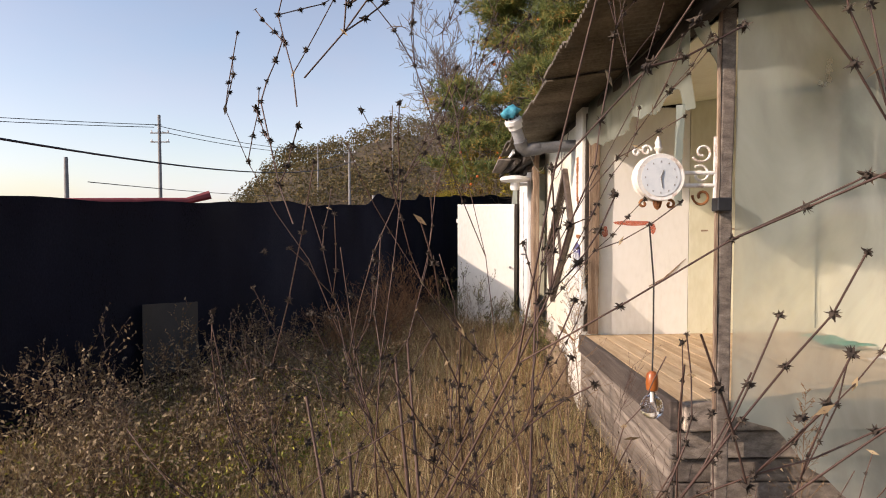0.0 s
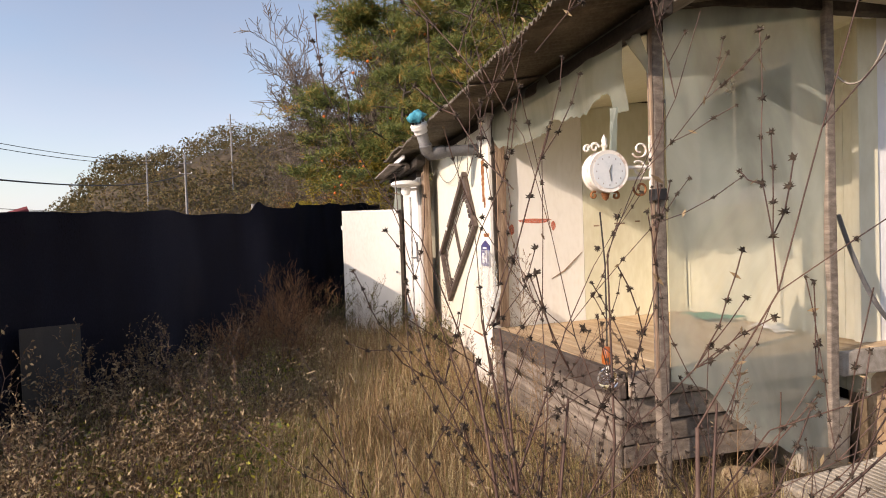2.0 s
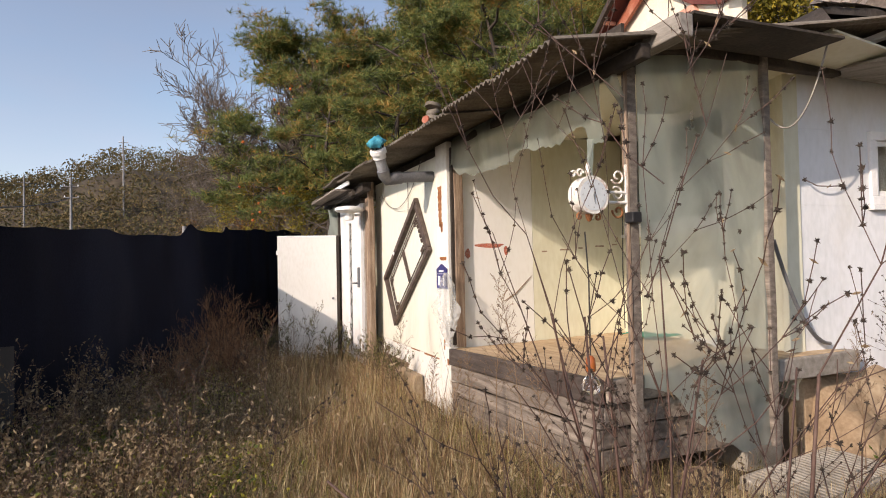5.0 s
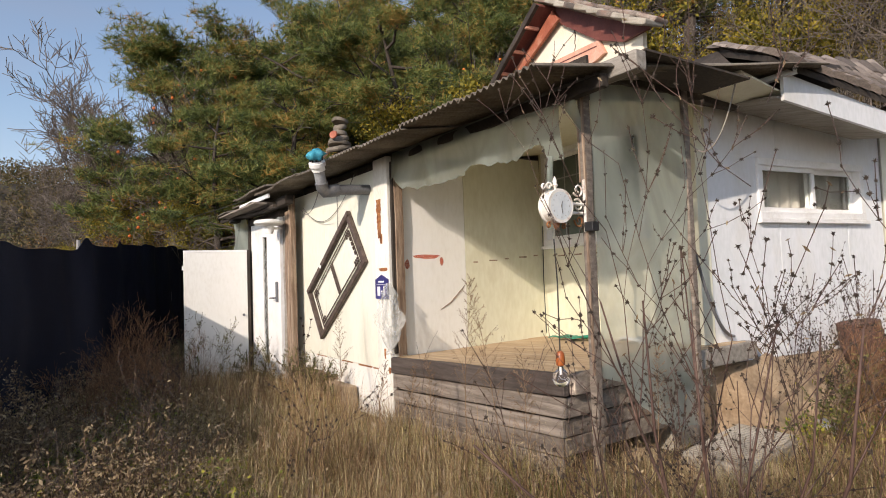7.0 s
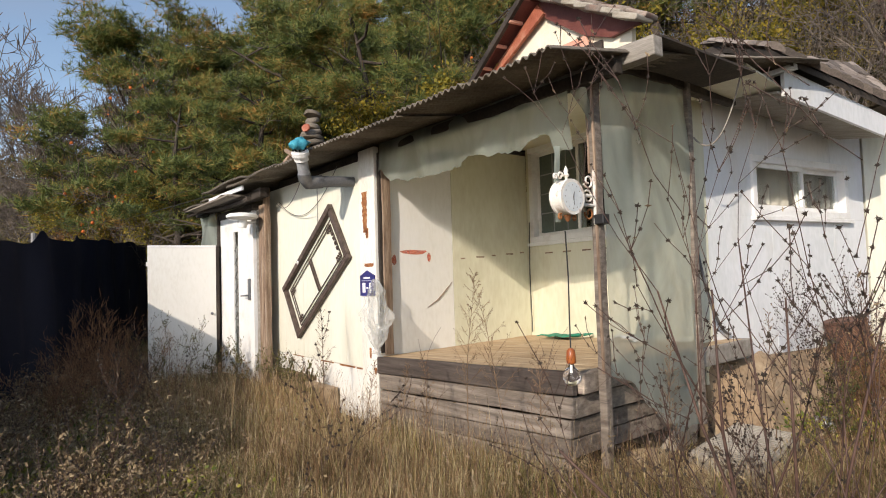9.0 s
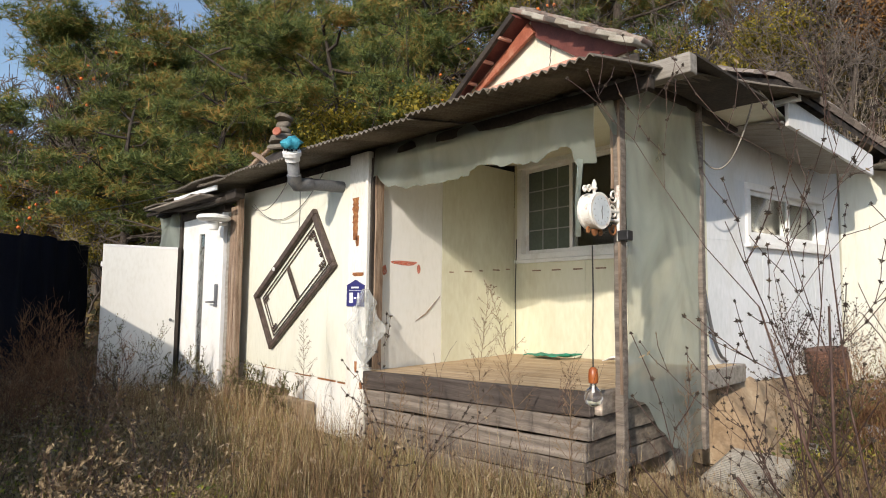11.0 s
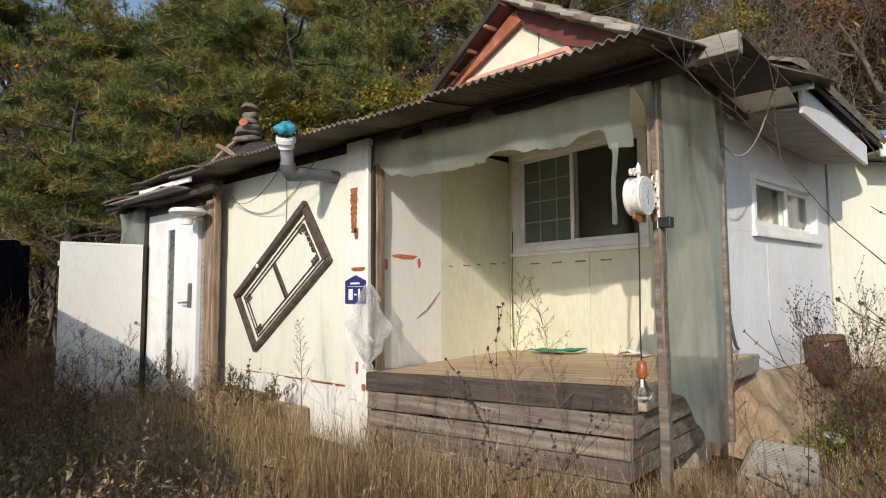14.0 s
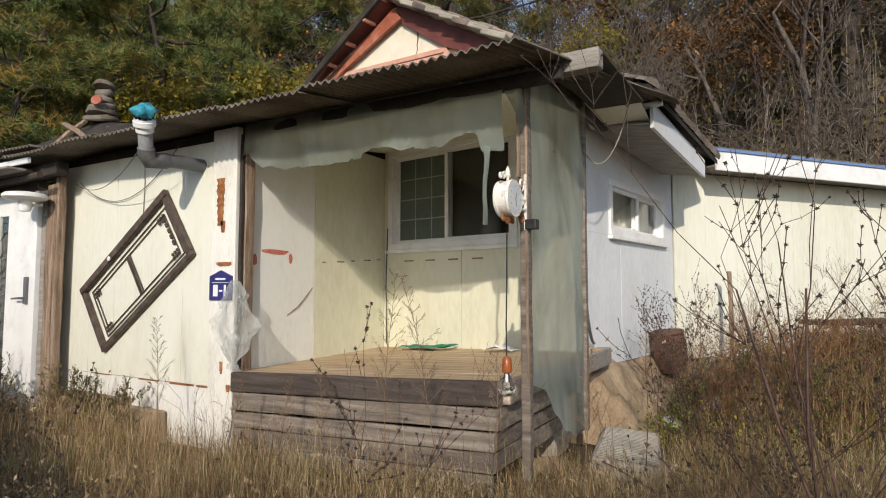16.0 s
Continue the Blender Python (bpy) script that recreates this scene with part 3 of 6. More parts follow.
SIDE_OUT = Matrix(((SIDE[0][0], -SIDE[0][1], 0, 4.43), (SIDE[1][0], -SIDE[1][1], 0, 1.81), (0, 0, 1, 0), (0, 0, 0, 1)))
# x along the wall, y outwards
panels(wall_side, SIDE_OUT, 0.0, 2.64, 0.62, 3.0, 1.02, SIDEPANEL, 0.06, holes=[SWIN], face=-0.06)
part("plinth", rough_up(boxes(((0.05, -0.25, -0.1), (2.64, 0.03, 0.60)), bevel=0.04, m=SIDE_OUT), 0.06, 2.2), MUD, wall_side, "tan mud and stone plinth")


def mud_bank(u, v):
    x, out = 0.02 + 2.68 * u, 0.012 + 0.55 * v
    p = Vector((x * 2.1, out * 3.0, 4.0))
    z = 0.60 - 0.20 * smoothstep(0.0, 0.35, v) - 0.34 * smoothstep(0.25, 1.0, v) + 0.09 * noise.noise(p) + 0.05 * noise.noise(p * 2.7) + 0.025 * noise.noise(p * 7.0) * (1 if v > 0.02 else 0)
    return SIDE_OUT @ Vector((x, out + 0.05 * v * noise.noise(p * 1.7), max(-0.05, z * smoothstep(-0.01, 0.07, u))))


part("mud_bank", surface(mud_bank, 70, 26), MUD, wall_side, "crumbling tan mud bank", soft=50)
part("corner_strip", boxes(((-0.03, -0.05, 0.62), (0.10, 0.012, 3.0)), bevel=0.004, m=SIDE_OUT), CREAM, wall_side, "cream corner strip")

FAR = wall_frame((4.82, 4.42, 0), (0.62, 0.78))
wall_far = thing("wall_far", "cream ribbed panel wall of the rear wing in full sun", "wall", kind="structure")
panels(wall_far, FAR, 0.0, 7.0, 0.5, 2.78, 1.0, FACADE, 0.08, ribs=0.166)
part("plinth", rough_up(boxes(((0.0, -0.1, -0.3), (7.0, 0.12, 0.5)), bevel=0.03, m=FAR), 0.05, 2.0), CONCRETE, wall_far, "grey concrete plinth")
part("eave_board", boxes(((0.28, -0.42, 2.74), (7.4, -0.39, 2.97)), bevel=0.006, m=FAR), WHITE, wall_far, "white eave board")
part("eave_trim", boxes(((0.28, -0.44, 2.965), (7.4, -0.385, 3.0)), bevel=0.004, m=FAR), BLUETRIM, wall_far, "thin blue roof edge")
part("soffit", boxes(((0.28, -0.39, 2.79), (7.4, 0.0, 2.81)), m=FAR), PALEWOOD, wall_far)
part("roof_deck", boxes(((0.0, -0.42, 2.985), (7.4, 3.0, 3.02)), bevel=0.004, m=FAR), SLATE, wall_far)

# closing walls behind
back_walls = thing("wall_rear", "plain rear and left walls closing the house", "wall", kind="structure")
part("panel", boxes(((-2.9, 4.9, -0.1), (4.7, 5.0, 2.9))), CREAM, back_walls)
part("panel", boxes(((-2.9, 0.2, -0.1), (-2.8, 4.9, 2.5))), CREAM, back_walls)
# added near-black sheet behind the front panels
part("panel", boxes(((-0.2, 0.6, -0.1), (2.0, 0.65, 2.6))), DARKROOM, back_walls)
# sheets added behind the panes, the room's lack of light in their colour
room = thing("room_lining", "near-black sheets standing for the unlit room behind the windows", "interior", kind="structure")
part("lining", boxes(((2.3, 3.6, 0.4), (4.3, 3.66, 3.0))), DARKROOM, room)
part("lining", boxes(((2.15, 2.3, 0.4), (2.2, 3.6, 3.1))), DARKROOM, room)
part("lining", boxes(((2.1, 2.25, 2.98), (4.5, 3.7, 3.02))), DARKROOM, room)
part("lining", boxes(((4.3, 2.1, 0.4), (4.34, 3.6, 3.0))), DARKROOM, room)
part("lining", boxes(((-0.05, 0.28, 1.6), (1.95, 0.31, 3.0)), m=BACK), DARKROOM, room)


# ---- windows and doors ----
def sliding_window(name, label, m, w, h, mull, grid, y0=0.0):
    """A white sliding window; grid: muntins across and up in the first sash."""
    win = thing(name, label, "window", kind="structure")
    t = 0.065
    for lo, hi in (((0, -0.025, 0), (w, 0.11, t)), ((0, -0.025, h - t), (w, 0.11, h)), ((0, -0.02, t), (t, 0.11, h - t)), ((w - t, -0.02, t), (w, 0.11, h - t))):
        part("window_frame", boxes((lo, hi), bevel=0.006, m=m), WHITE, win)
    part("window_sill", boxes(((-0.02, -0.05, -0.04), (w + 0.02, 0.02, -0.003)), bevel=0.005, m=m), WHITE, win)
    for i, (a, b) in enumerate(((t, mull + 0.025), (mull - 0.025, w - t))):
        y = 0.055 - 0.045 * i if grid else 0.01 + 0.045 * i
        f = 0.042
        for lo, hi in (((a, y, t), (b, y + 0.035, t + f)), ((a, y, h - t - f), (b, y + 0.035, h - t)), ((a, y, t + f), (a + f, y + 0.035, h - t - f)), ((b - f, y, t + f), (b, y + 0.035, h - t - f))):
            part("sash_bar", boxes((lo, hi), bevel=0.004, m=m), WHITE, win)
        p = part("pane", boxes(((a + f, y + 0.014, t + f), (b - f, y + 0.019, h - t - f)), m=m), FROST if grid and i == 0 else GLASS, win, "frosted grey-green pane" if grid and i == 0 else "dusty glass pane")
        p.visible_shadow = False
        if grid and i == 0:
            for k in range(1, grid[0]):
                x = a + f + (b - a - 2 * f) * k / grid[0]
                part("muntin", boxes(((x - 0.006, y + 0.008, t + f), (x + 0.006, y + 0.013, h - t - f)), m=m), PVC_PALE, win)
            for k in range(1, grid[1]):
                z = t + f + (h - 2 * t - 2 * f) * k / grid[1]
                part("muntin", boxes(((a + f, y + 0.007, z - 0.006), (b - f, y + 0.012, z + 0.006)), m=m), PVC_PALE, win)
    return win


sliding_window("window_1", "white framed sliding window with dark dusty panes in the porch", BACK @ Matrix.Translation((WIN[0] + 0.003, 0, WIN[2] + 0.003)), WIN[1] - WIN[0] - 0.006, WIN[3] - WIN[2] - 0.006, 0.80, (3, 4))
SIDE_IN = SIDE_OUT @ Matrix.Diagonal((1, -1, 1, 1))
w2 = sliding_window("window_2", "small white sliding window with a pale curtain in the side wall", SIDE_IN @ Matrix.Translation((SWIN[0] + 0.003, 0, SWIN[2] + 0.003)), SWIN[1] - SWIN[0] - 0.006, SWIN[3] - SWIN[2] - 0.006, 0.82, None)
bm = surface(lambda u, v: SIDE_IN @ Vector((SWIN[0] + 0.05 + 1.5 * u, 0.16 + 0.02 * math.sin(u * 60), SWIN[2] + 0.04 + 0.5 * v)), 60, 4)
part("curtain", bm, CURTAIN, None)
tagged(bpy.data.objects["curtain"], "pale hanging curtain behind the small window", "curtain")
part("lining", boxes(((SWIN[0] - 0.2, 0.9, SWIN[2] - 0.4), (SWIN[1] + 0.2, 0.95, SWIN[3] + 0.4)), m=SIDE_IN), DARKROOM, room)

door = thing("door_1", "white steel entrance door with a narrow glass strip and lever handle", "door", kind="structure")
part("door_leaf", boxes(((-1.98, -0.10, 0.12), (-1.41, -0.055, 2.34)), ((-1.41, -0.10, 0.12), (-1.22, -0.055, 0.30)), ((-1.41, -0.10, 2.12), (-1.22, -0.055, 2.34)), ((-1.22, -0.10, 0.12), (-0.66, -0.055, 2.34)), bevel=0.004), WHITE, door)
g = part("glass_strip", boxes(((-1.41, -0.082, 0.30), (-1.22, -0.075, 2.12))), GLASS, door, "dark leaded glass strip")
# near-black backing makes the strip look onto an unlit hall
part("strip_backing", boxes(((-1.41, -0.066, 0.30), (-1.22, -0.058, 2.12))), DARKROOM, door)
for k in range(9):
    z = 0.34 + 0.19 * k
    bm = bmesh.new()
    tube(bm, [(-1.405, -0.086, z), (-1.315, -0.086, z + 0.095), (-1.225, -0.086, z)], 0.004, 4)
    tube(bm, [(-1.405, -0.086, z), (-1.315, -0.086, z - 0.03), (-1.225, -0.086, z)], 0.004, 4)
    part("leading", bm, GREYCABLE, door)
lock = part("lock_plate", boxes(((-0.80, -0.125, 1.18), (-0.735, -0.10, 1.46)), bevel=0.006), PVC, door, "grey metal lock plate")
bm = bmesh.new()
tube(bm, [(-0.77, -0.12, 1.24), (-0.77, -0.165, 1.24), (-0.80, -0.17, 1.24), (-0.93, -0.168, 1.235)], [0.014, 0.013, 0.012, 0.010], 8)
part("handle", bm, PVC, door, "grey lever handle", soft=50)
part("door_frame", boxes(((-2.06, -0.13, 0.0), (-1.985, 0.02, 2.46)), bevel=0.005), ROOFWOOD, door, "dark frame post")
part("door_frame", boxes(((-2.06, -0.12, 2.345), (-0.60, 0.02, 2.44)), bevel=0.005), ROOFWOOD, door, "dark frame head")
part("frame_side", boxes(((-0.655, -0.12, 0.0), (-0.585, 0.02, 2.345)), bevel=0.004), WHITE, door)

leaf = thing("door_2", "white metal door leaf standing open against the weeds", "door", kind="structure")
LEAF = wall_frame((-2.09, -1.07, 0), (0.15, 0.88))
part("door_leaf", boxes(((0.0, 0.0, 0.02), (0.90, 0.045, 1.965)), bevel=0.004, m=LEAF), WHITEPANEL, leaf)
part("edge_strip", boxes(((0.0, -0.004, 1.94), (0.90, 0.049, 1.972)), bevel=0.003, m=LEAF), WHITE, leaf)
part("hinge_edge", boxes(((0.905, 0.0, 0.02), (0.945, 0.05, 1.97)), bevel=0.003, m=LEAF), ROOFWOOD, leaf)
bm = bmesh.new()
tube(bm, [LEAF @ Vector((0.84, -0.03, 0.98)), LEAF @ Vector((0.84, 0.01, 0.98))], 0.02, 10)
part("knob", bm, PVC, leaf, soft=40)
part("latch", boxes(((-0.02, 0.0, 1.68), (0.004, 0.04, 1.74)), bevel=0.003, m=LEAF), WHITE, leaf)

porch_posts = []
for x0, x1, m_, lab, h in ((-0.575, -0.50, PALEWOOD, "bleached flaking post beside the entrance door", 2.35), (-0.49, -0.345, POSTWOOD, "brown rotting timber post beside the entrance door", 2.4), (-0.335, -0.275, POSTWOOD, "dark brown timber post at the wall end", 2.6)):
    bm = plank((x0, -0.08, -0.05), (x1, 0.0, h), 2, 12, 0.01, 0.012, x0)
    ob = part("door_post", bm, m_)
    tagged(ob, lab, "post", "posts beside the door")
bm = plank((-2.9, -0.2, 2.46), (-0.1, -0.08, 2.58), 0, 10, 0.01, 0.015, 5)
tagged(part("lintel_beam", bm, ROOFWOOD), "near-black timber lintel over the entrance", "beam")

lamp = thing("wall_lamp", "white round mushroom lamp on the door post", "lamp", at=(-0.46, -0.30, 2.2))
bm = lathe([(0.05, -0.10), (0.065, -0.06), (0.06, 0.0), (0.17, 0.012), (0.195, 0.03), (0.195, 0.055), (0.17, 0.075), (0.08, 0.09), (0.01, 0.094)], 28)
part("shade", bm, WHITE, lamp, soft=40)
bm = bmesh.new()
tube(bm, [(0, 0.16, -0.02), (0, 0.10, -0.03), (0, 0.02, -0.03)], 0.018, 8)
part("arm", bm, WHITE, lamp, soft=40)
tagged(part("torn_sheet", surface(lambda u, v: Vector((-3.0 + 0.95 * u, -0.12 + 0.05 * math.sin(5 * u + 3 * v), 2.55 - 0.62 * v + 0.05 * math.sin(9 * u))), 14, 10), POLY, soft=60), "torn translucent plastic sheet hanging beside the entrance", "plastic sheet")

# ---- deck ----
DECK = Matrix(((1, 0, 0, 0), (0, 1, 0, 0), (0.042, 0.022, 1, 0.57), (0, 0, 0, 1))) @ Matrix.Translation((0, 0.06, 0))
deck = thing("porch_deck", "raised weathered timber porch deck with dusty boards", "deck")
for k in range(14):
    y = 0.05 + 0.145 * k
    x1 = 4.50 if y < 1.35 else 4.58
    bm = plank((2.145, y + 0.002, -0.03), (x1, y + 0.142, 0.0), 0, 8, 0.004, 0.004, k)
    bmesh.ops.transform(bm, matrix=DECK, verts=bm.verts[:])
    part("deck_board", bm, DECKTOP, deck)
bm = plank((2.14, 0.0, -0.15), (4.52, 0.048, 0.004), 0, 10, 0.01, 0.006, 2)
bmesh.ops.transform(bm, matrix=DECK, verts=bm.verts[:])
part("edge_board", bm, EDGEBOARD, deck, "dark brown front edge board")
for k, (z0, z1, x1) in enumerate(((-0.295, -0.158, 4.50), (-0.43, -0.312, 4.47), (-0.56, -0.437, 4.46), (-0.70, -0.567, 4.45))):
    bm = plank((2.15, 0.012 + 0.006 * k, z0), (x1, 0.05, z1), 0, 10, 0.008, 0.007, k + 11)
    bmesh.ops.transform(bm, matrix=DECK, verts=bm.verts[:])
    part("front_plank", bm, GREYWOOD, deck)
    bm = plank((x1 - 0.035, 0.055, z0), (x1 + 0.0, 1.30, z1), 1, 6, 0.008, 0.007, k + 21)
    bmesh.ops.transform(bm, matrix=DECK, verts=bm.verts[:])
    if k < 3:
        part("side_plank", bm, GREYWOOD, deck)
    else:
        bm.free()
bm = plank((4.50, 0.06, -0.14), (4.56, 1.38, 0.0), 1, 8, 0.01, 0.006, 31)
bmesh.ops.transform(bm, matrix=DECK, verts=bm.verts[:])
part("edge_board", bm, GREYWOOD, deck, "grey side edge board")
bm = plank((4.30, 1.385, -0.15), (4.62, 2.19, -0.004), 1, 8, 0.012, 0.006, 33)
bmesh.ops.transform(bm, matrix=DECK, verts=bm.verts[:])
part("end_slab", bm, PALEWOOD, deck, "thick projecting end slab of the deck")
# near-black sheet: the dark below the boards is put into its colour
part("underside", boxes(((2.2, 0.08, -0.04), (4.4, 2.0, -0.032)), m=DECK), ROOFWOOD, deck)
part("footing", rough_up(boxes(((4.0, 1.35, -0.1), (4.40, 1.75, 0.45)), bevel=0.03), 0.05, 3), CONCRETE, deck, "rough stone footing")

# ---- porch posts and rails ----
post = thing("porch_post", "leaning grey timber porch post with torn plastic tacked to it", "post", at=(4.61, 0.27, 0))
bm = plank((-0.028, -0.032, -0.1), (0.03, 0.032, 2.66), 2, 14, 0.008, 0.01, 41)
part("shaft", bm, GREYWOOD, post)
part("splint", plank((-0.055, -0.02, 2.05), (-0.03, 0.05, 2.5), 2, 6, 0.004, 0.01, 43), POSTWOOD, post, "rusty brown splint")
part("lath", plank((0.015, -0.05, 0.75), (0.032, -0.034, 2.64), 2, 8, 0.003, 0.006, 44), POSTWOOD, post, "pale nailing lath")
p2 = thing("porch_post", "thin grey timber post at the end of the porch sheet", "post", at=(4.655, 1.335, 0))
part("shaft", plank((-0.022, -0.03, 0.25), (0.022, 0.03, 2.93), 2, 12, 0.008, 0.008, 45), GREYWOOD, p2)
tagged(part("eave_beam", plank((4.15, 0.20, 2.665), (5.12, 0.30, 2.79), 0, 8, 0.01, 0.008, 51), PALEWOOD), "bleached square timber beam under the porch eave", "beam")
# the eave's shadow on this plate is part of its near-black colour
tagged(part("eave_beam", plank((-0.3, 0.13, 2.60), (4.9, 0.195, 2.69), 0, 14, 0.01, 0.01, 52), ROOFWOOD), "near-black timber plate under the porch eave, eave shade in its colour", "beam")
tagged(part("side_beam", plank((4.58, 0.3, 2.765), (4.66, 2.1, 2.84), 1, 8, 0.01, 0.012, 53), ROOFWOOD), "near-black side beam above the porch sheet", "beam")
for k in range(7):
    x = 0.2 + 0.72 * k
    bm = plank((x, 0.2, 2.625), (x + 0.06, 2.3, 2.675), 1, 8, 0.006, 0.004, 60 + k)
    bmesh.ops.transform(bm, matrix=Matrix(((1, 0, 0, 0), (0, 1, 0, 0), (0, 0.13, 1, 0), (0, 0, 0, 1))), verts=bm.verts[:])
    tagged(part("rafter", bm, ROOFWOOD), "near-black timber rafter under the corrugated roof", "rafter", "porch rafters")


tagged(part("ceiling", prism([(2.15, 0.24, 2.612), (4.56, 0.24, 2.612), (4.56, 2.0, 2.84), (2.15, 2.2, 2.866)], (0, 0, 0.008)), CREAM), "cream boarded ceiling of the porch", "ceiling", kind="structure")


# ---- roofs ----
def corrugated(x0, x1, y0, y1, z0, slope, seed, pitch=0.066, amp=0.0125, sag=0.02, skew=0.0):
    def fn(u, v):
        x, y = x0 + (x1 - x0 + skew * v) * u, y0 + (y1 - y0) * v
        z = z0 + slope * (y - y0) + amp * math.sin(2 * math.pi * x / pitch)
        z += sag * noise.noise(Vector((x * 1.2, y * 1.2, seed)))
        return Vector((x, y + 0.012 * noise.noise(Vector((x * 3, seed, 0))), z))
    n = max(8, int((x1 - x0) / pitch * 8))
    return surface(fn, n, 6, 0.008)


porch_roof = thing("porch_roof", "sagging grey-brown corrugated cement sheet roof over the porch", "roof", kind="structure")
for k in range(7):
    x0 = -0.75 + 0.80 * k
    part("roof_sheet", corrugated(x0, min(x0 + 0.84, 4.86), -0.40 - 0.012 * (k % 2), 2.35, 2.655 + 0.012 * (k % 2), 0.13, 3.0, skew=0.42 if k == 6 else 0.0), SLATE, porch_roof, soft=60)
# near-black sheets added under the roofing, its underside shade in their colour
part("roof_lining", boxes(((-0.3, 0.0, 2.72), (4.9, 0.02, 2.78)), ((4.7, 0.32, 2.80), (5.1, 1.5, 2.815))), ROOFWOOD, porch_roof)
bm = prism([(4.62, 1.38, 2.83), (5.06, 1.45, 2.86), (5.02, 2.15, 2.80), (4.5, 2.1, 2.80)], (0, 0, 0.015))
part("soffit_board", bm, CREAM, porch_roof, "cream plywood soffit")
lean = thing("entrance_roof", "sagging dark corrugated lean-to roof of loose sheets over the entrance", "roof", kind="structure")
part("roof_sheet", corrugated(-1.75, -0.15, -0.42, 0.8, 2.70, 0.12, 4.0, 0.066, 0.012, 0.05), SLATE, lean, soft=60)
part("roof_sheet", corrugated(-2.75, -0.9, -0.42, 0.7, 2.575, 0.10, 6.0, 0.066, 0.010, 0.07), SLATE, lean, soft=60)
part("roof_sheet", corrugated(-2.3, -0.45, -0.30, 0.9, 2.63, 0.13, 8.0, 0.066, 0.010, 0.09), SLATE, lean, soft=60)
part("pale_board", rough_up(boxes(((-1.75, -0.335, 2.565), (-0.35, -0.31, 2.62))), 0.012, 3), SIDEPANEL, lean, "pale blue painted board under the sheets")
part("loose_board", rough_up(boxes(((-2.6, -0.45, 2.51), (-0.5, -0.20, 2.53))), 0.03, 2), ROOFWOOD, lean, "warped dark board")
part("loose_board", rough_up(boxes(((-2.2, -0.52, 2.475), (-0.32, -0.36, 2.495))), 0.03, 2, 4), GREYWOOD, lean, "warped grey board")
for k, (a, b) in enumerate((((-2.7, -0.36, 2.47), (-0.2, -0.3, 2.43)), ((-2.5, -0.15, 2.50), (-0.3, -0.15, 2.48)))):
    bm = bmesh.new()
    tube(bm, [Vector(a).lerp(Vector(b), t) + Vector((0, 0, 0.02 * math.sin(t * 7))) for t in (0, 0.25, 0.5, 0.75, 1)], 0.03, 7)
    part("pole", bm, ROOFWOOD, lean)

GAB = wall_frame((2.02, 3.0, -0.105), (0.99, -0.14)) @ Matrix.Diagonal((1.07, 1.0, 1.07, 1))
gable = thing("gable_roof", "old hipped tile roof with a cream gable and red-brown bargeboards", "roof", kind="structure")


def gable_poly(pts, y, d):
    return prism([GAB @ Vector((x, y, z)) for x, z in pts], GAB.to_3x3() @ Vector((0, d, 0)))


part("gable_wall", gable_poly([(-1.95, 3.98), (-1.72, 4.16), (-1.45, 4.18), (-0.20, 4.67), (0.5, 4.16), (1.1, 3.95), (1.1, 3.2), (-0.9, 3.2)], 0, 0.06), PLASTER, gable, "cracked cream plaster gable")
part("gable_base", gable_poly([(-1.23, 4.05), (-1.25, 4.19), (0.46, 4.10), (0.56, 3.92), (0.4, 3.88), (-1.1, 3.9)], -0.05, 0.048), PINKTRIM, gable, "faded pink base band")
part("base_groove", gable_poly([(-1.25, 4.122), (0.43, 4.032), (0.43, 4.046), (-1.25, 4.136)], -0.054, 0.006), DARKRED, gable, "dark groove")
bm = bmesh.new()
tube(bm, [GAB @ Vector(p) for p in ((-0.0, -0.004, 4.40), (0.005, -0.004, 4.32), (-0.012, -0.004, 4.25), (0.0, -0.004, 4.20), (-0.03, -0.004, 4.14))], [0.012, 0.008, 0.006, 0.006, 0.003], 5)
part("crack", bm, DARKWOOD, gable, "dark crack")
part("bargeboard", gable_poly([(-0.31, 4.77), (-0.20, 4.61), (-1.28, 4.16), (-1.34, 4.10), (-1.58, 4.12)], -0.10, 0.045), REDBOARD, gable, "red-brown left bargeboard")
part("bargeboard", gable_poly([(-0.32, 4.82), (-0.20, 4.55), (0.45, 4.10), (0.85, 3.93), (1.25, 3.93), (1.2, 4.02)], -0.06, 0.05), DARKRED, gable, "dark red right bargeboard")
part("barge_rail", rough_up(gable_poly([(-0.39, 4.87), (-0.34, 4.81), (-1.90, 3.89), (-1.99, 3.94)], -0.34, 0.05), 0.01, 5), ROOFWOOD, gable, "dark outer verge")
part("verge_soffit", prism([GAB @ Vector(p) for p in ((-0.36, -0.33, 4.815), (-0.30, -0.06, 4.79), (-1.98, -0.06, 4.01), (-1.94, -0.33, 3.92))], (0, 0, 0.03)), DARKRED, gable, "red-brown verge soffit")
for k in range(4):
    t = 0.18 + 0.22 * k
    c = Vector((-0.33 - 1.64 * t, -0.2, 4.795 - 0.84 * t))
    part("verge_block", boxes((c - Vector((0.022, 0.12, 0.02)), c + Vector((0.022, 0.1, 0.02))), bevel=0.006, m=GAB), PINKTRIM, gable)
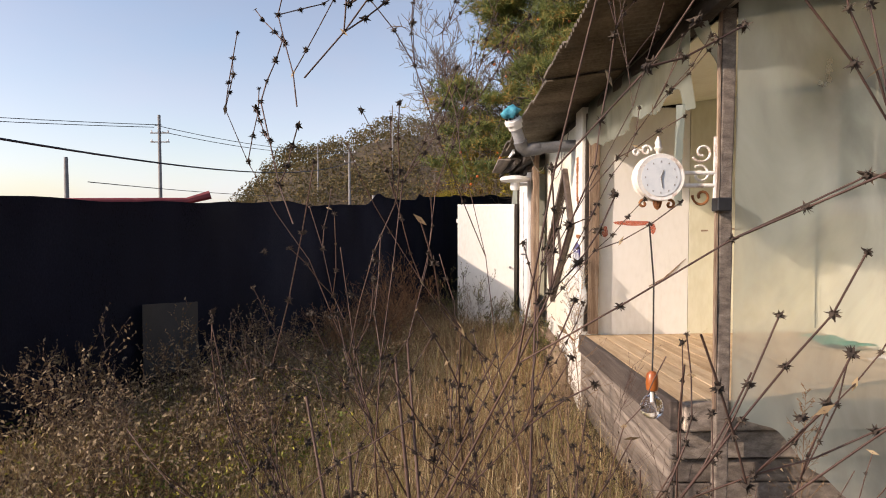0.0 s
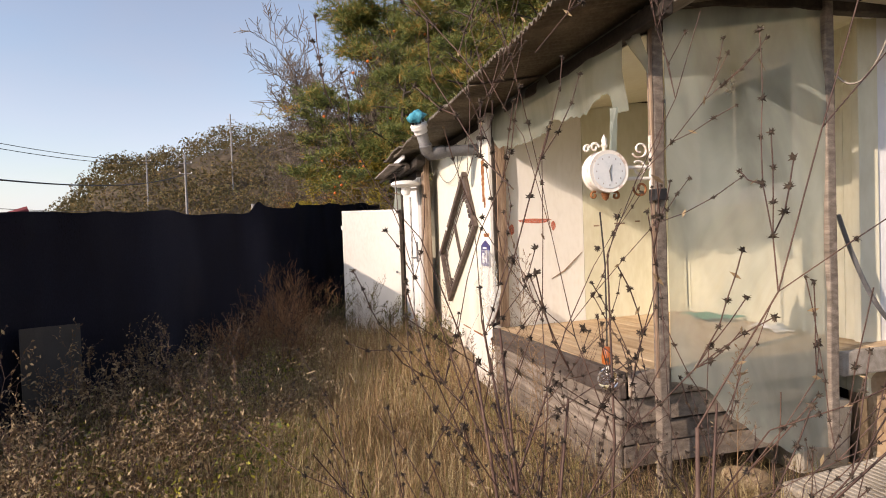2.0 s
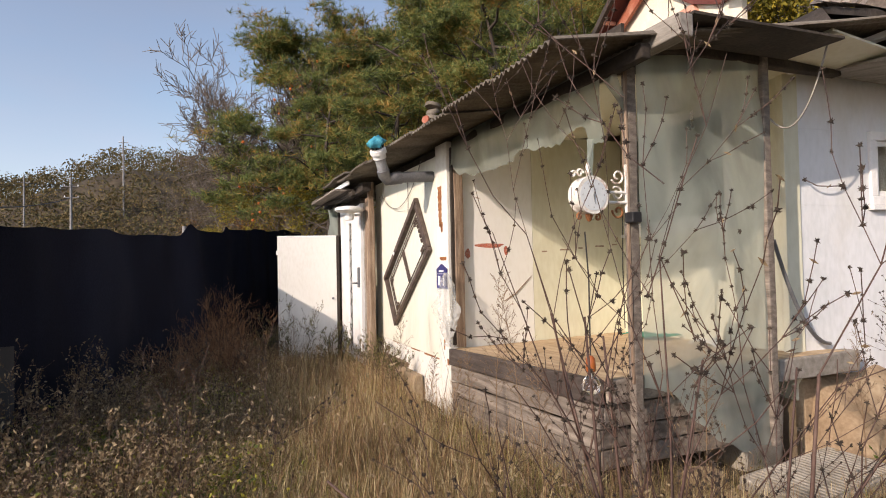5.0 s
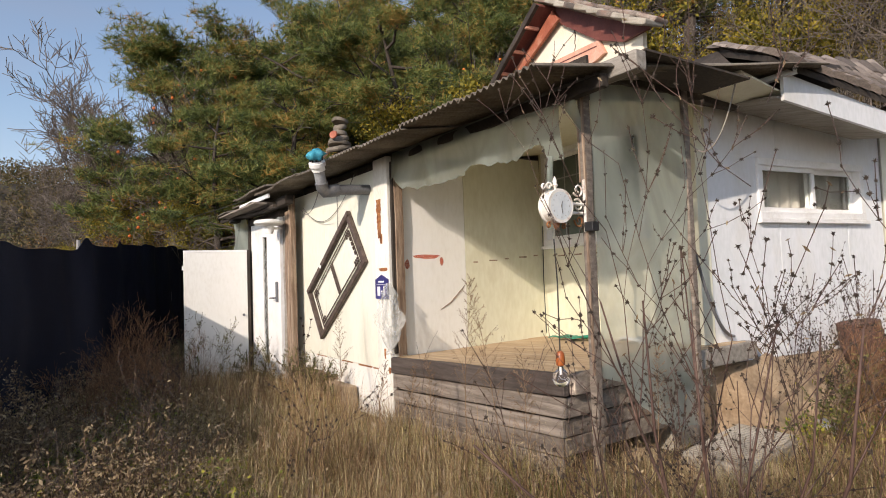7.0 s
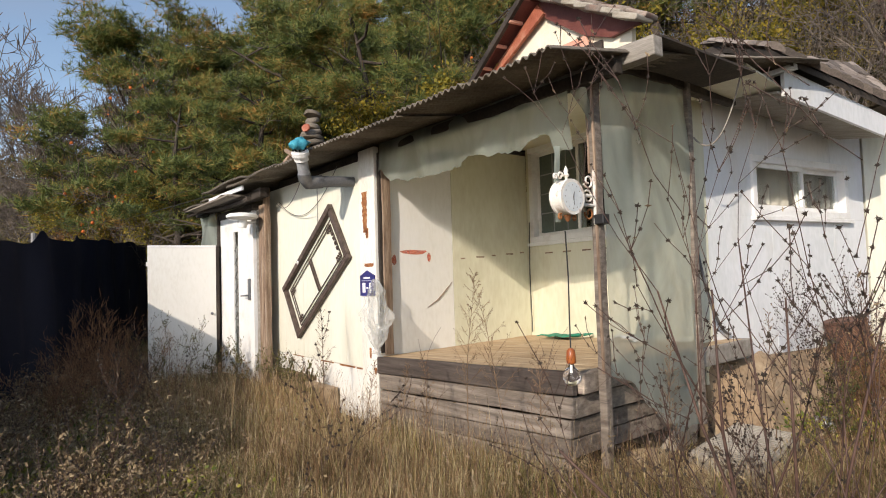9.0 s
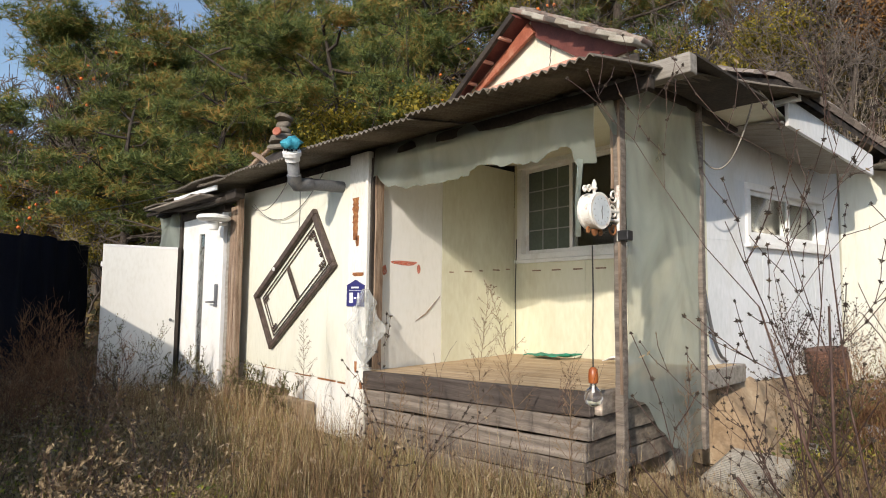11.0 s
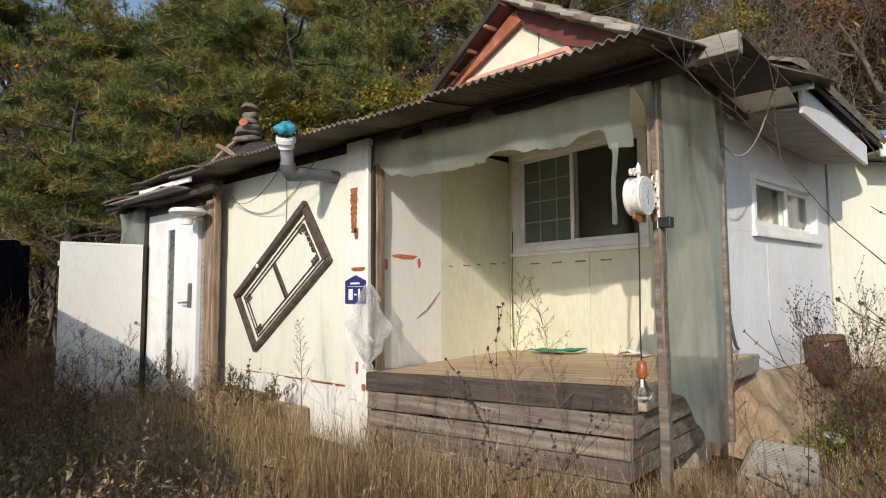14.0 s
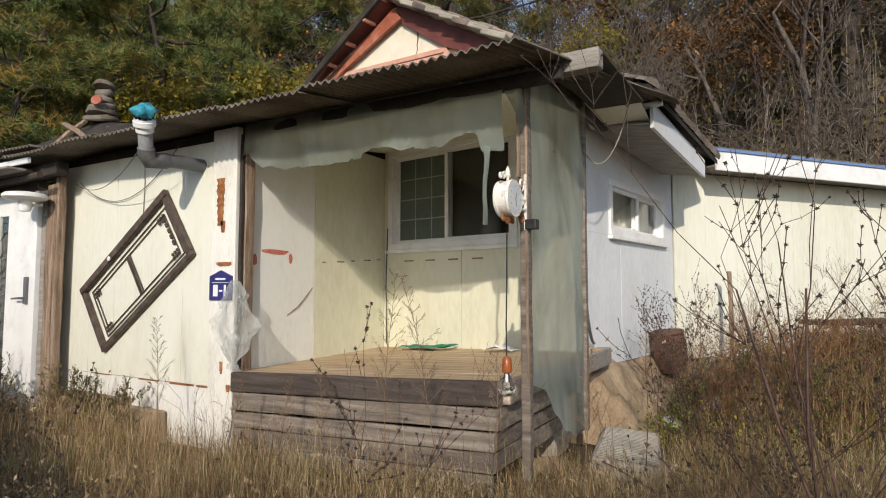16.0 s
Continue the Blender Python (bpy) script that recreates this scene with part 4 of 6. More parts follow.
# ridge of bedded stones and tiles
for k in range(9):
    t = k / 8
    c = GAB @ Vector((-0.34 + 1.56 * t, -0.12, 4.89 - 0.90 * t))
    bm = boxes((c - Vector((0.15, 0.16, 0.035)), c + Vector((0.15, 0.16, 0.03))), bevel=0.018)
    bmesh.ops.rotate(bm, cent=c, matrix=Matrix.Rotation(radians(26), 3, "Y"), verts=bm.verts[:])
    part("ridge_tile", rough_up(bm, 0.03, 6, k), CONCRETE if k % 3 else TILE, gable)
    bm = boxes((c - Vector((0.13, 0.0, -0.03)), c + Vector((0.16, 0.24, 0.09))), bevel=0.02)
    bmesh.ops.rotate(bm, cent=c, matrix=Matrix.Rotation(radians(26), 3, "Y"), verts=bm.verts[:])
    part("ridge_tile", rough_up(bm, 0.03, 6, k + 30), TILE, gable)


def quad_roof(pts, up=0.05):
    return prism(pts, (0, 0, up))


R_EAVE0, R_EAVE1 = Vector((5.10, 1.75, 3.02)), Vector((5.36, 4.1, 2.80))
R_TOP0, R_TOP1 = Vector((4.35, 2.35, 3.42)), Vector((4.7, 4.9, 3.55))
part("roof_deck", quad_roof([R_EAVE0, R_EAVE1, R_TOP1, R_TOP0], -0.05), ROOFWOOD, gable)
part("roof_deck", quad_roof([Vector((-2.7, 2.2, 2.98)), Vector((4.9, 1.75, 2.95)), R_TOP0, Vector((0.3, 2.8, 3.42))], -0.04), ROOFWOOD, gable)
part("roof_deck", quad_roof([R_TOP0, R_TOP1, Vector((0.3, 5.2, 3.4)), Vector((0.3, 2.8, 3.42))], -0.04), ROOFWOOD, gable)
part("roof_deck", quad_roof([Vector((-2.7, 2.2, 3.0)), Vector((0.3, 2.8, 3.42)), Vector((0.3, 5.2, 3.4)), Vector((-3.2, 5.2, 3.0))], -0.04), TILE, gable)
part("fascia", prism([Vector((5.04, 2.04, 2.95)), Vector((5.24, 3.74, 2.74)), Vector((5.24, 3.74, 2.55)), Vector((5.04, 2.04, 2.73))], (0.03, -0.004, 0)), SIDEPANEL, gable, "peeling pale blue fascia board")
part("fascia_soffit", prism([Vector((5.03, 2.0, 2.75)), Vector((5.23, 3.72, 2.57)), Vector((4.78, 3.9, 2.66)), Vector((4.5, 2.05, 2.82))], (0, 0, 0.02)), PALEWOOD, gable, "split soffit boards")
part("tip_board", prism([Vector((4.5, 1.75, 2.79)), Vector((5.14, 2.06, 2.93)), Vector((5.14, 2.06, 2.97)), Vector((4.5, 1.75, 2.83))], (0.0, 0.06, 0)), WHITE, gable, "pale projecting board")
# one tile mesh, laid in courses on the side slope
bm = bmesh.new()
ring0 = [bm.verts.new((0.085 * math.cos(a), 0.0, 0.055 * math.sin(a))) for a in (math.pi * k / 7 for k in range(8))]
ring1 = [bm.verts.new((0.072 * math.cos(a), 0.34, 0.045 * math.sin(a))) for a in (math.pi * k / 7 for k in range(8))]
for k in range(7):
    bm.faces.new((ring0[k], ring0[k + 1], ring1[k + 1], ring1[k]))
bm.faces.new(ring0)
bm.faces.new(ring1[::-1])
tile_me = smooth(mesh_of("roof_tile", bm), 50)
tile_me.materials.append(TILE)
nrow, ncol = 7, 14
for j in range(ncol):
    a0, a1 = R_EAVE0.lerp(R_EAVE1, (j + 0.3) / ncol), R_TOP0.lerp(R_TOP1, (j + 0.3) / ncol)
    d = (a1 - a0)
    for i in range(nrow):
        p = a0 + d * (i / nrow) + Vector((0, 0.02 * random.uniform(-1, 1), 0.02))
        z = d.normalized()
        side = (R_EAVE1 - R_EAVE0).normalized()
        n = side.cross(z).normalized()
        n = n if n.z > 0 else -n
        side = z.cross(n)
        m = Matrix.Identity(4)
        m.col[0][:3], m.col[1][:3], m.col[2][:3] = side, z, n
        m.translation = p
        ob = part("roof_tile", tile_me, TILE, gable)
        ob.matrix_world = m @ pose(0, 0, 0, random.uniform(-4, 4), random.uniform(-5, 5), random.uniform(-6, 6))
# ridge ornament and loose sticks at the far end
orn = thing("ridge_ornament", "stacked clay ridge-end tiles on the old roof", "roof ornament", at=(-3.12, 1.93, 3.92))
orn.scale = (0.95, 0.95, 0.9)
for k, (s, z, r) in enumerate(((0.24, 0.05, 10), (0.22, 0.15, -6), (0.19, 0.25, 12), (0.15, 0.36, -8), (0.13, 0.5, 20), (0.15, 0.62, -14))):
    bm = lathe([(s, -0.04), (s * 1.08, -0.01), (s * 1.04, 0.03), (s * 0.8, 0.06)], 12)
    bmesh.ops.rotate(bm, cent=(0, 0, 0), matrix=Euler((radians(r), radians(r * 0.6), 0)).to_matrix(), verts=bm.verts[:])
    bmesh.ops.translate(bm, vec=(0.015 * k, 0, z), verts=bm.verts[:])
    part("clay_tile", rough_up(bm, 0.02, 8, k), SLATE, orn, soft=40)
bm = lathe([(0.08, 0), (0.09, 0.015), (0.08, 0.04)], 16, pose(0.22, -0.2, 0.28, 80, 20, 30))
part("end_disc", bm, REDBOARD, orn, "red clay end disc")
YARD = Vector((6.9, -3.0, 1.38))
sticks = thing("roof_sticks", "crossed broken timber sticks on the old roof edge", "timber")
for a, b in (((-2.5, 1.15, 3.62), (-1.6, 1.0, 3.25)), ((-2.5, 1.0, 3.25), (-2.05, 1.2, 3.62)), ((-3.3, 1.2, 3.32), (-1.5, 1.2, 3.44))):
    bm = bmesh.new()
    a, b = YARD.lerp(Vector(a), 1.115), YARD.lerp(Vector(b), 1.115)
    tube(bm, [a, (a + b) / 2 + Vector((0, 0, 0.02)), b], [0.04, 0.045, 0.034], 6)
    part("stick", bm, POSTWOOD, sticks)
tagged(part("old_roof_edge", rough_up(prism([Vector((-4.2, 0.5, 2.80)), Vector((-0.4, 0.5, 2.85)), Vector((-1.75, 1.9, 3.68)), Vector((-3.2, 1.95, 3.93)), Vector((-5.6, 1.9, 3.73))], (0, 0, -0.06)), 0.02, 2), ROOFWOOD), "dark collapsed edge of the old tile roof", "roof", kind="structure")

# ---- things on the house ----
def valance_low(x):
    """Torn lower edge of the plastic valance across the porch front."""
    z = 2.295 + 0.14 * smoothstep(2.42, 2.24, x) + 0.045 * smoothstep(3.36, 3.39, x) * smoothstep(3.85, 3.5, x)
    z += 0.055 * smoothstep(4.05, 4.22, x) * smoothstep(4.35, 4.31, x) - 0.075 * smoothstep(4.31, 4.35, x)
    z += 0.022 * noise.noise(Vector((x * 9, 0, 0))) + 0.02 * noise.noise(Vector((x * 3.1, 4, 0))) + 0.012 * noise.noise(Vector((x * 31, 2, 0)))
    return z + 0.03 * math.exp(-((x - 2.47) / 0.03) ** 2) - 0.02 * smoothstep(2.5, 2.9, x) * smoothstep(3.36, 3.2, x)


def valance(u, v):
    x = 2.18 + 2.33 * u
    z = 2.70 + (valance_low(x) - 2.70) * v
    y = 0.12 + 0.02 * u + 0.05 * v * noise.noise(Vector((x * 2.5, z * 2, 1))) + 0.014 * math.sin(x * 11 + 4 * z) * v + 0.02 * v * noise.noise(Vector((x * 7, z * 6, 4)))
    return Vector((x, y, z))


tagged(part("plastic_valance", surface(valance, 190, 18), POLY_SHADED, soft=80), "torn dusty plastic sheet hanging under the porch eave", "plastic sheet")
tagged(part("plastic_strip", surface(lambda u, v: Vector((4.40 + 0.030 * (u - 0.5) * (1.6 - 1.1 * v) - 0.012 * v + 0.003 * math.sin(9 * v), 0.13 + 0.02 * math.sin(9 * u + 5 * v), 2.25 - 0.51 * v)), 8, 24), POLY, soft=80), "narrow torn strip of plastic dangling in the porch opening", "plastic sheet")
tagged(part("plastic_strip", surface(lambda u, v: Vector((4.50 + 0.13 * u, 0.2 + 0.05 * math.sin(5 * u + 4 * v), 2.68 - (0.06 + 0.42 * u ** 1.5) * v)), 12, 12), POLY_SHADED, soft=80), "scrap of torn plastic at the post head", "plastic sheet")


def side_sheet(u, v):
    y, top = 0.31 + 1.005 * u, 2.72 + 0.12 * u
    low = 0.72 - 0.46 * smoothstep(0.02, 0.75, u) + 0.06 * noise.noise(Vector((u * 7, 2, 0)))
    z = top + (low - top) * v
    x = 4.632 + 0.02 * u + 0.022 * noise.noise(Vector((y * 2.2, z * 1.1, 3))) + 0.012 * math.sin(9 * y + 4 * z) * (1 - v) + 0.01 * noise.noise(Vector((y * 9 + z * 3, z * 1.5, 8)))
    return Vector((x, y, z))


tagged(part("plastic_side_sheet", surface(side_sheet, 44, 70), POLY, soft=80), "dusty translucent plastic sheet closing the porch side", "plastic sheet")


def bag(u, v):
    a = 2 * math.pi * u
    r = (0.03 + 0.15 * math.sin(math.pi * min(1, v * 1.08)) ** 0.8 * (0.55 + 0.45 * v)) if v < 0.95 else 0.05
    n = 1 + 0.5 * noise.noise(Vector((math.cos(a) * 2, math.sin(a) * 2, v * 5))) + 0.28 * noise.noise(Vector((math.cos(a) * 6, math.sin(a) * 6, v * 15)))
    return Vector((2.21 + 1.25 * r * n * math.cos(a), 0.02 + 0.5 * r * n * math.sin(a), 1.40 - 0.70 * v))


tagged(part("plastic_bag", surface(bag, 60, 50), POLYBAG, soft=40), "crumpled clear plastic bag hanging on the corner pillar", "bag")

sign = thing("house_sign", "navy blue enamel house plaque with pale bars, on the pillar", "sign", at=(1.995, 0.055, 1.357))
part("plate", prism([(-0.135, 0, -0.115), (0.135, 0, -0.115), (0.135, 0, 0.08), (0.0, 0, 0.13), (-0.135, 0, 0.08)], (0, 0.012, 0)), NAVY, sign)
for n_, lo, hi in (("bar", (-0.085, -0.003, -0.085), (-0.03, 0, 0.01)), ("bar", (-0.012, -0.003, -0.046), (0.024, 0, -0.032)), ("bar", (0.045, -0.003, -0.085), (0.068, 0, 0.01)), ("name_bar", (-0.06, -0.003, 0.05), (0.06, 0, 0.066)), ("rule", (-0.10, -0.003, 0.028), (0.10, 0, 0.032))):
    part(n_, boxes((lo, hi)), SIGNWHITE, sign, "pale bar")

# slanted lattice frame
FR = Matrix(((0.8184, -0.5747, 0, -0.09), (0, 0, -1, 0.108), (0.5747, 0.8184, 0, 1.327), (0, 0, 0, 1)))
# local x along the long side, local y up across it, local z towards the yard
lat = thing("lattice_frame", "dark wooden lattice window frame leaning askew on the wall", "window frame")
W_, H_ = 1.576, 0.735
for lo, hi in (((0, -H_, 0), (W_, -H_ + 0.052, 0.05)), ((0, -0.066, 0), (W_, 0, 0.055)), ((0, -H_ + 0.054, 0), (0.055, -0.068, 0.05)), ((W_ - 0.075, -H_ + 0.054, 0), (W_, -0.068, 0.05))):
    part("rail", boxes((lo, hi), bevel=0.008, m=FR), DARKWOOD, lat)
for o1 in (0.112, 0.156):
    for lo, hi in (((o1, -H_ + o1 - 0.01, 0.004), (W_ - o1, -H_ + o1, 0.014)), ((o1, -o1 - 0.01, 0.004), (W_ - o1, -o1, 0.014)), ((o1, -H_ + o1 + 0.002, 0.004), (o1 + 0.01, -o1 - 0.012, 0.014)), ((W_ - o1 - 0.01, -H_ + o1 + 0.002, 0.004), (W_ - o1, -o1 - 0.012, 0.014))):
        part("lattice_bar", boxes((lo, hi), bevel=0.002, m=FR), DARKWOOD, lat)
for xx in (W_ * 0.5 - 0.024, W_ * 0.5 + 0.012):
    part("lattice_bar", boxes(((xx, -H_ + 0.145, 0.006), (xx + 0.012, -0.165, 0.028)), bevel=0.002, m=FR), DARKWOOD, lat)
for cx, cy in ((0.145, -0.165), (0.145, -H_ + 0.145), (W_ - 0.26, -0.165), (W_ - 0.26, -H_ + 0.145)):
    for i in range(3):
        for j in range(2):
            x, y = cx + 0.038 * i, cy + (-0.038 * j if cy > -0.3 else 0.038 * j)
            part("lattice_knot", boxes(((x, y - 0.012, 0.008), (x + 0.022, y + 0.011, 0.026)), bevel=0.003, m=FR), DARKWOOD, lat)
for i in range(5):
    part("lattice_link", boxes(((W_ - 0.19, -0.23 - 0.065 * i, 0.008), (W_ - 0.165, -0.19 - 0.065 * i, 0.026)), bevel=0.002, m=FR), DARKWOOD, lat)
bm = lathe([(0.022, 0), (0.024, 0.008), (0.015, 0.014)], 14, FR @ pose(0.58, -0.045, 0.056))
part("knob", bm, WHITE, lat, "small white round knob")

vent = thing("vent_pipe", "grey plastic flue pipe with a white collar and turquoise rag", "pipe")
PIPE_E, PIPE_UP = Vector((1.64, -0.40, 2.375)), Vector((0.373, -0.345, 0.861)).normalized()


def up_pipe(*stations):
    """Rings up the leaning riser: (distance from the elbow, radius)."""
    bm = bmesh.new()
    return tube(bm, [PIPE_E + PIPE_UP * d for d, r in stations], [r for d, r in stations], 24)


bm = bmesh.new()
tube(bm, [(1.66, 0.13, 2.405), (1.655, -0.1, 2.395), (1.647, -0.27, 2.383)], 0.056, 20)
part("wall_pipe", bm, PVC, vent, "grey pipe into the wall", soft=50)
bm = bmesh.new()
tube(bm, [(1.648, -0.23, 2.385), (1.648, -0.232, 2.385), (1.643, -0.32, 2.372), PIPE_E + Vector((-0.005, 0.03, -0.012)), PIPE_E + PIPE_UP * 0.03, PIPE_E + PIPE_UP * 0.085, PIPE_E + PIPE_UP * 0.087], [0.058, 0.065, 0.065, 0.066, 0.066, 0.066, 0.058], 20)
part("elbow", bm, PVC, vent, soft=50)
part("riser", up_pipe((0.04, 0.055), (0.12, 0.055), (0.24, 0.055)), PVC_PALE, vent, "paler grey riser", soft=50)
part("collar", up_pipe((0.215, 0.06), (0.217, 0.068), (0.265, 0.068), (0.267, 0.084), (0.305, 0.084), (0.307, 0.074), (0.325, 0.074)), WHITE, vent, "white plastic collar", soft=40)
PIPE_TOP = Matrix.Translation(PIPE_E + PIPE_UP * 0.33) @ PIPE_UP.to_track_quat("Z", "Y").to_matrix().to_4x4()
for k in range(10):
    a = 2 * math.pi * k / 10
    c = Vector((0.064 * math.cos(a), 0.064 * math.sin(a), 0.012))
    part("cap_rib", boxes((c - Vector((0.007, 0.007, 0.02)), c + Vector((0.007, 0.007, 0.018))), m=PIPE_TOP), BLACK, vent)
bm = lathe([(0.075, 0), (0.094, 0.012), (0.096, 0.035), (0.07, 0.06), (0.035, 0.075), (0.008, 0.08)], 30, PIPE_TOP @ Matrix.Translation((0, 0, 0.024)))
part("rag_cap", rough_up(rough_up(bm, 0.035, 14, 2), 0.012, 40, 3), TEAL, vent, "turquoise rag over the pipe cap", soft=60)

# double-faced bracket clock
clock = thing("bracket_clock", "rusty white double-faced station clock on a scrolled bracket", "clock", at=(4.63, -0.05, 1.865))
clock.scale = (0.74, 0.74, 0.74)
CX = pose(0, 0, 0, 0, 90, 0)
bm = lathe([(0.125, -0.062), (0.148, -0.065), (0.152, -0.045), (0.144, -0.035), (0.144, 0.035), (0.152, 0.045), (0.148, 0.065), (0.125, 0.062)], 40, CX)
part("case", bm, RUSTYWHITE, clock, soft=35)
for s in (-1, 1):
    bm = lathe([(0.122, 0.0645 * s), (0.122, 0.066 * s)], 36, CX)
    part("dial", bm, DIAL, clock, "faded pale clock dial")
    for k in range(12):
        a = 2 * math.pi * k / 12
        p = Vector((0.068 * s, 0.098 * math.sin(a), 0.098 * math.cos(a)))
        part("hour_mark", boxes((p - Vector((0.001, 0.003, 0.006)), p + Vector((0.001, 0.002, 0.004)))), PALEWOOD, clock)
    for ln, a in ((0.045, 0.35), (0.07, 3.0)):
        bm = bmesh.new()
        tube(bm, [(0.070 * s, 0, 0), (0.070 * s, ln * math.sin(a), ln * math.cos(a))], [0.004, 0.002], 5)
        part("clock_hand", bm, GREYCABLE, clock)


def scroll(cy, cz, r, turn, start, flip=1, x=0.0, rad=0.009):
    bm = bmesh.new()
    pts = []
    for k in range(22):
        t = k / 21
        a = start + flip * turn * t
        pts.append((x, cy + r * (1 - 0.72 * t) * math.cos(a), cz + r * (1 - 0.72 * t) * math.sin(a)))
    return tube(bm, pts, rad, 6)


bm = lathe([(0.012, 0.145), (0.014, 0.17), (0.028, 0.185), (0.016, 0.205), (0.022, 0.222), (0.004, 0.265)], 12)
part("finial", bm, RUSTYWHITE, clock, soft=50)
for cy, cz, r, tr, st, fl in ((-0.075, 0.175, 0.035, 7.0, 0, 1), (-0.135, 0.165, 0.028, 7.0, 0.4, 1), (0.28, 0.16, 0.065, 7.5, 3.6, 1), (0.27, 0.02, 0.06, 7.5, 2.2, -1), (0.28, -0.12, 0.06, 7.0, 3.0, 1), (-0.09, -0.165, 0.028, 6.5, 1.0, 1), (0.08, -0.17, 0.03, 6.5, 2.0, -1)):
    part("scroll", scroll(cy, cz, r, tr, st, fl), RUST if cz < -0.05 else RUSTYWHITE, clock, "rusty iron scroll", soft=60)
part("back_plate", boxes(((-0.012, 0.352, -0.22), (0.012, 0.385, 0.26)), bevel=0.004), RUSTYWHITE, clock, "rusty back plate")
bm = bmesh.new()
tube(bm, [(0, 0.13, 0.03), (0, 0.36, 0.03)], 0.014, 8)
tube(bm, [(0, 0.13, -0.05), (0, 0.36, -0.05)], 0.014, 8)
part("arm", bm, RUSTYWHITE, clock, soft=60)
bm = lathe([(0.004, -0.205), (0.02, -0.19), (0.028, -0.165), (0.03, -0.145)], 12)
part("drop", bm, RUST, clock, soft=50)
part("clamp", boxes(((0.0, 0.34, -0.215), (0.1, 0.43, -0.13)), bevel=0.008), BLACK, clock, "black cable clamp")

bulb = thing("hanging_bulb", "clear bulb in a brown socket dangling on a long cord", "light bulb", at=(4.62, -0.06, 0.775))
bm = bmesh.new()
tube(bm, [(0.02, -0.03, 0.88), (0.004, 0.0, 0.6), (-0.004, 0.004, 0.35), (0.0, 0.0, 0.15)], 0.0045, 6)
part("cord", bm, CABLE, bulb)
part("socket", lathe([(0.012, 0.165), (0.026, 0.15), (0.03, 0.11), (0.028, 0.075), (0.022, 0.07)], 16), AMBER, bulb, "brown bakelite socket", soft=40)
b = part("globe", lathe([(0.014, 0.075), (0.018, 0.055), (0.045, 0.025), (0.056, -0.01), (0.05, -0.04), (0.028, -0.06), (0.004, -0.066)], 24), BULBGLASS, bulb, soft=60)
b.visible_shadow = False
bm = bmesh.new()
tube(bm, [(0, 0, 0.06), (0, 0, 0.01)], 0.006, 6)
part("filament_stem", bm, WHITE, bulb)


def cable(name, label, pts, r, m_, sides=6):
    bm = bmesh.new()
    tube(bm, pts, r, sides)
    return tagged(part(name, bm, m_, soft=60), label, "cable")


def sag(a, b, drop, n=24):
    a, b = Vector(a), Vector(b)
    return [a.lerp(b, k / n) + Vector((0, 0, -4 * drop * (k / n) * (1 - k / n))) for k in range(n + 1)]


cable("wall_wire", "thin wire drooping across the wall under the eave", sag((-0.2, 0.085, 2.42), (1.35, 0.095, 2.62), 0.33), 0.004, GREYCABLE)
cable("wall_wire", "thin wire drooping across the wall under the eave", sag((-0.22, 0.06, 2.40), (1.68, -0.40, 2.60), 0.22), 0.004, GREYCABLE)
cable("wall_wire", "loose wire hanging on the panel", [(0.85, 0.098, 2.6), (0.86, 0.1, 2.3), (0.85, 0.1, 2.0)], 0.004, GREYCABLE)
cable("eave_wire", "pale wire loop below the side eave", sag((4.68, 1.36, 2.40), (5.0, 1.5, 2.85), 0.25), 0.006, PALEWOOD)
cable("side_cable", "pale grey cable looping from the porch post to the wall", sag((4.60, 1.45, 1.6), (4.50, 2.1, 0.85), 0.18), 0.014, PVC)
cable("porch_wire", "dark wire hanging down the inner corner of the porch", [(2.22, 2.09, 2.0), (2.21, 2.08, 1.4), (2.22, 2.08, 0.75)], 0.006, CABLE)

net = surface(lambda u, v: Vector((2.62 + 0.55 * u, 1.72 + 0.22 * v + 0.05 * math.sin(7 * u), 0.735 + 0.03 * u + 0.022 * (1 + noise.noise(Vector((u * 6, v * 5, 0)))))), 24, 10, 0.006)
tagged(part("green_netting", net, GREEN, soft=60), "crumpled green plastic netting on the deck", "netting")
tagged(part("green_netting", surface(lambda u, v: Vector((0.1 + 0.3 * u, -0.35 + 0.2 * v, 0.12 + 0.03 * noise.noise(Vector((u * 5, v * 5, 4))))), 12, 10, 0.006), GREEN, soft=60), "scrap of green netting in the weeds", "netting")
tagged(part("cloth_scrap", rough_up(surface(lambda u, v: Vector((3.62 + 0.28 * u, 1.62 + 0.16 * v, 0.79 + 0.03 * (1 + noise.noise(Vector((u * 4, v * 4, 2)))) * math.sin(math.pi * u))), 14, 10, 0.006), 0.01, 9), LITTER, soft=60), "white crumpled cloth on the deck", "cloth")
tagged(part("paper_scrap", surface(lambda u, v: Vector((3.05 + 0.1 * u, 0.62 + 0.03 * v, 0.632 + 0.004 * math.sin(4 * u))), 4, 2, 0.004), LITTER), "small white paper scrap on the deck", "litter")

jar = thing("brown_basket", "dark brown woven basket on the plinth beside the side wall", "basket", at=(4.90, 3.58, 0.5))
jar.scale = (0.86, 0.86, 0.9)
jar.rotation_euler = (radians(4), radians(-7), radians(20))
bm = lathe([(0.16, -0.05), (0.2, 0.05), (0.215, 0.25), (0.2, 0.38), (0.19, 0.41)], 18)
part("body", rough_up(bm, 0.02, 6), BROWNJAR, jar, soft=50)
part("rim", lathe([(0.195, 0.40), (0.21, 0.41), (0.205, 0.435), (0.18, 0.435)], 18), BROWNJAR, jar, soft=50)
bench = thing("garden_bench", "dark weathered plank bench against the rear wing", "bench")
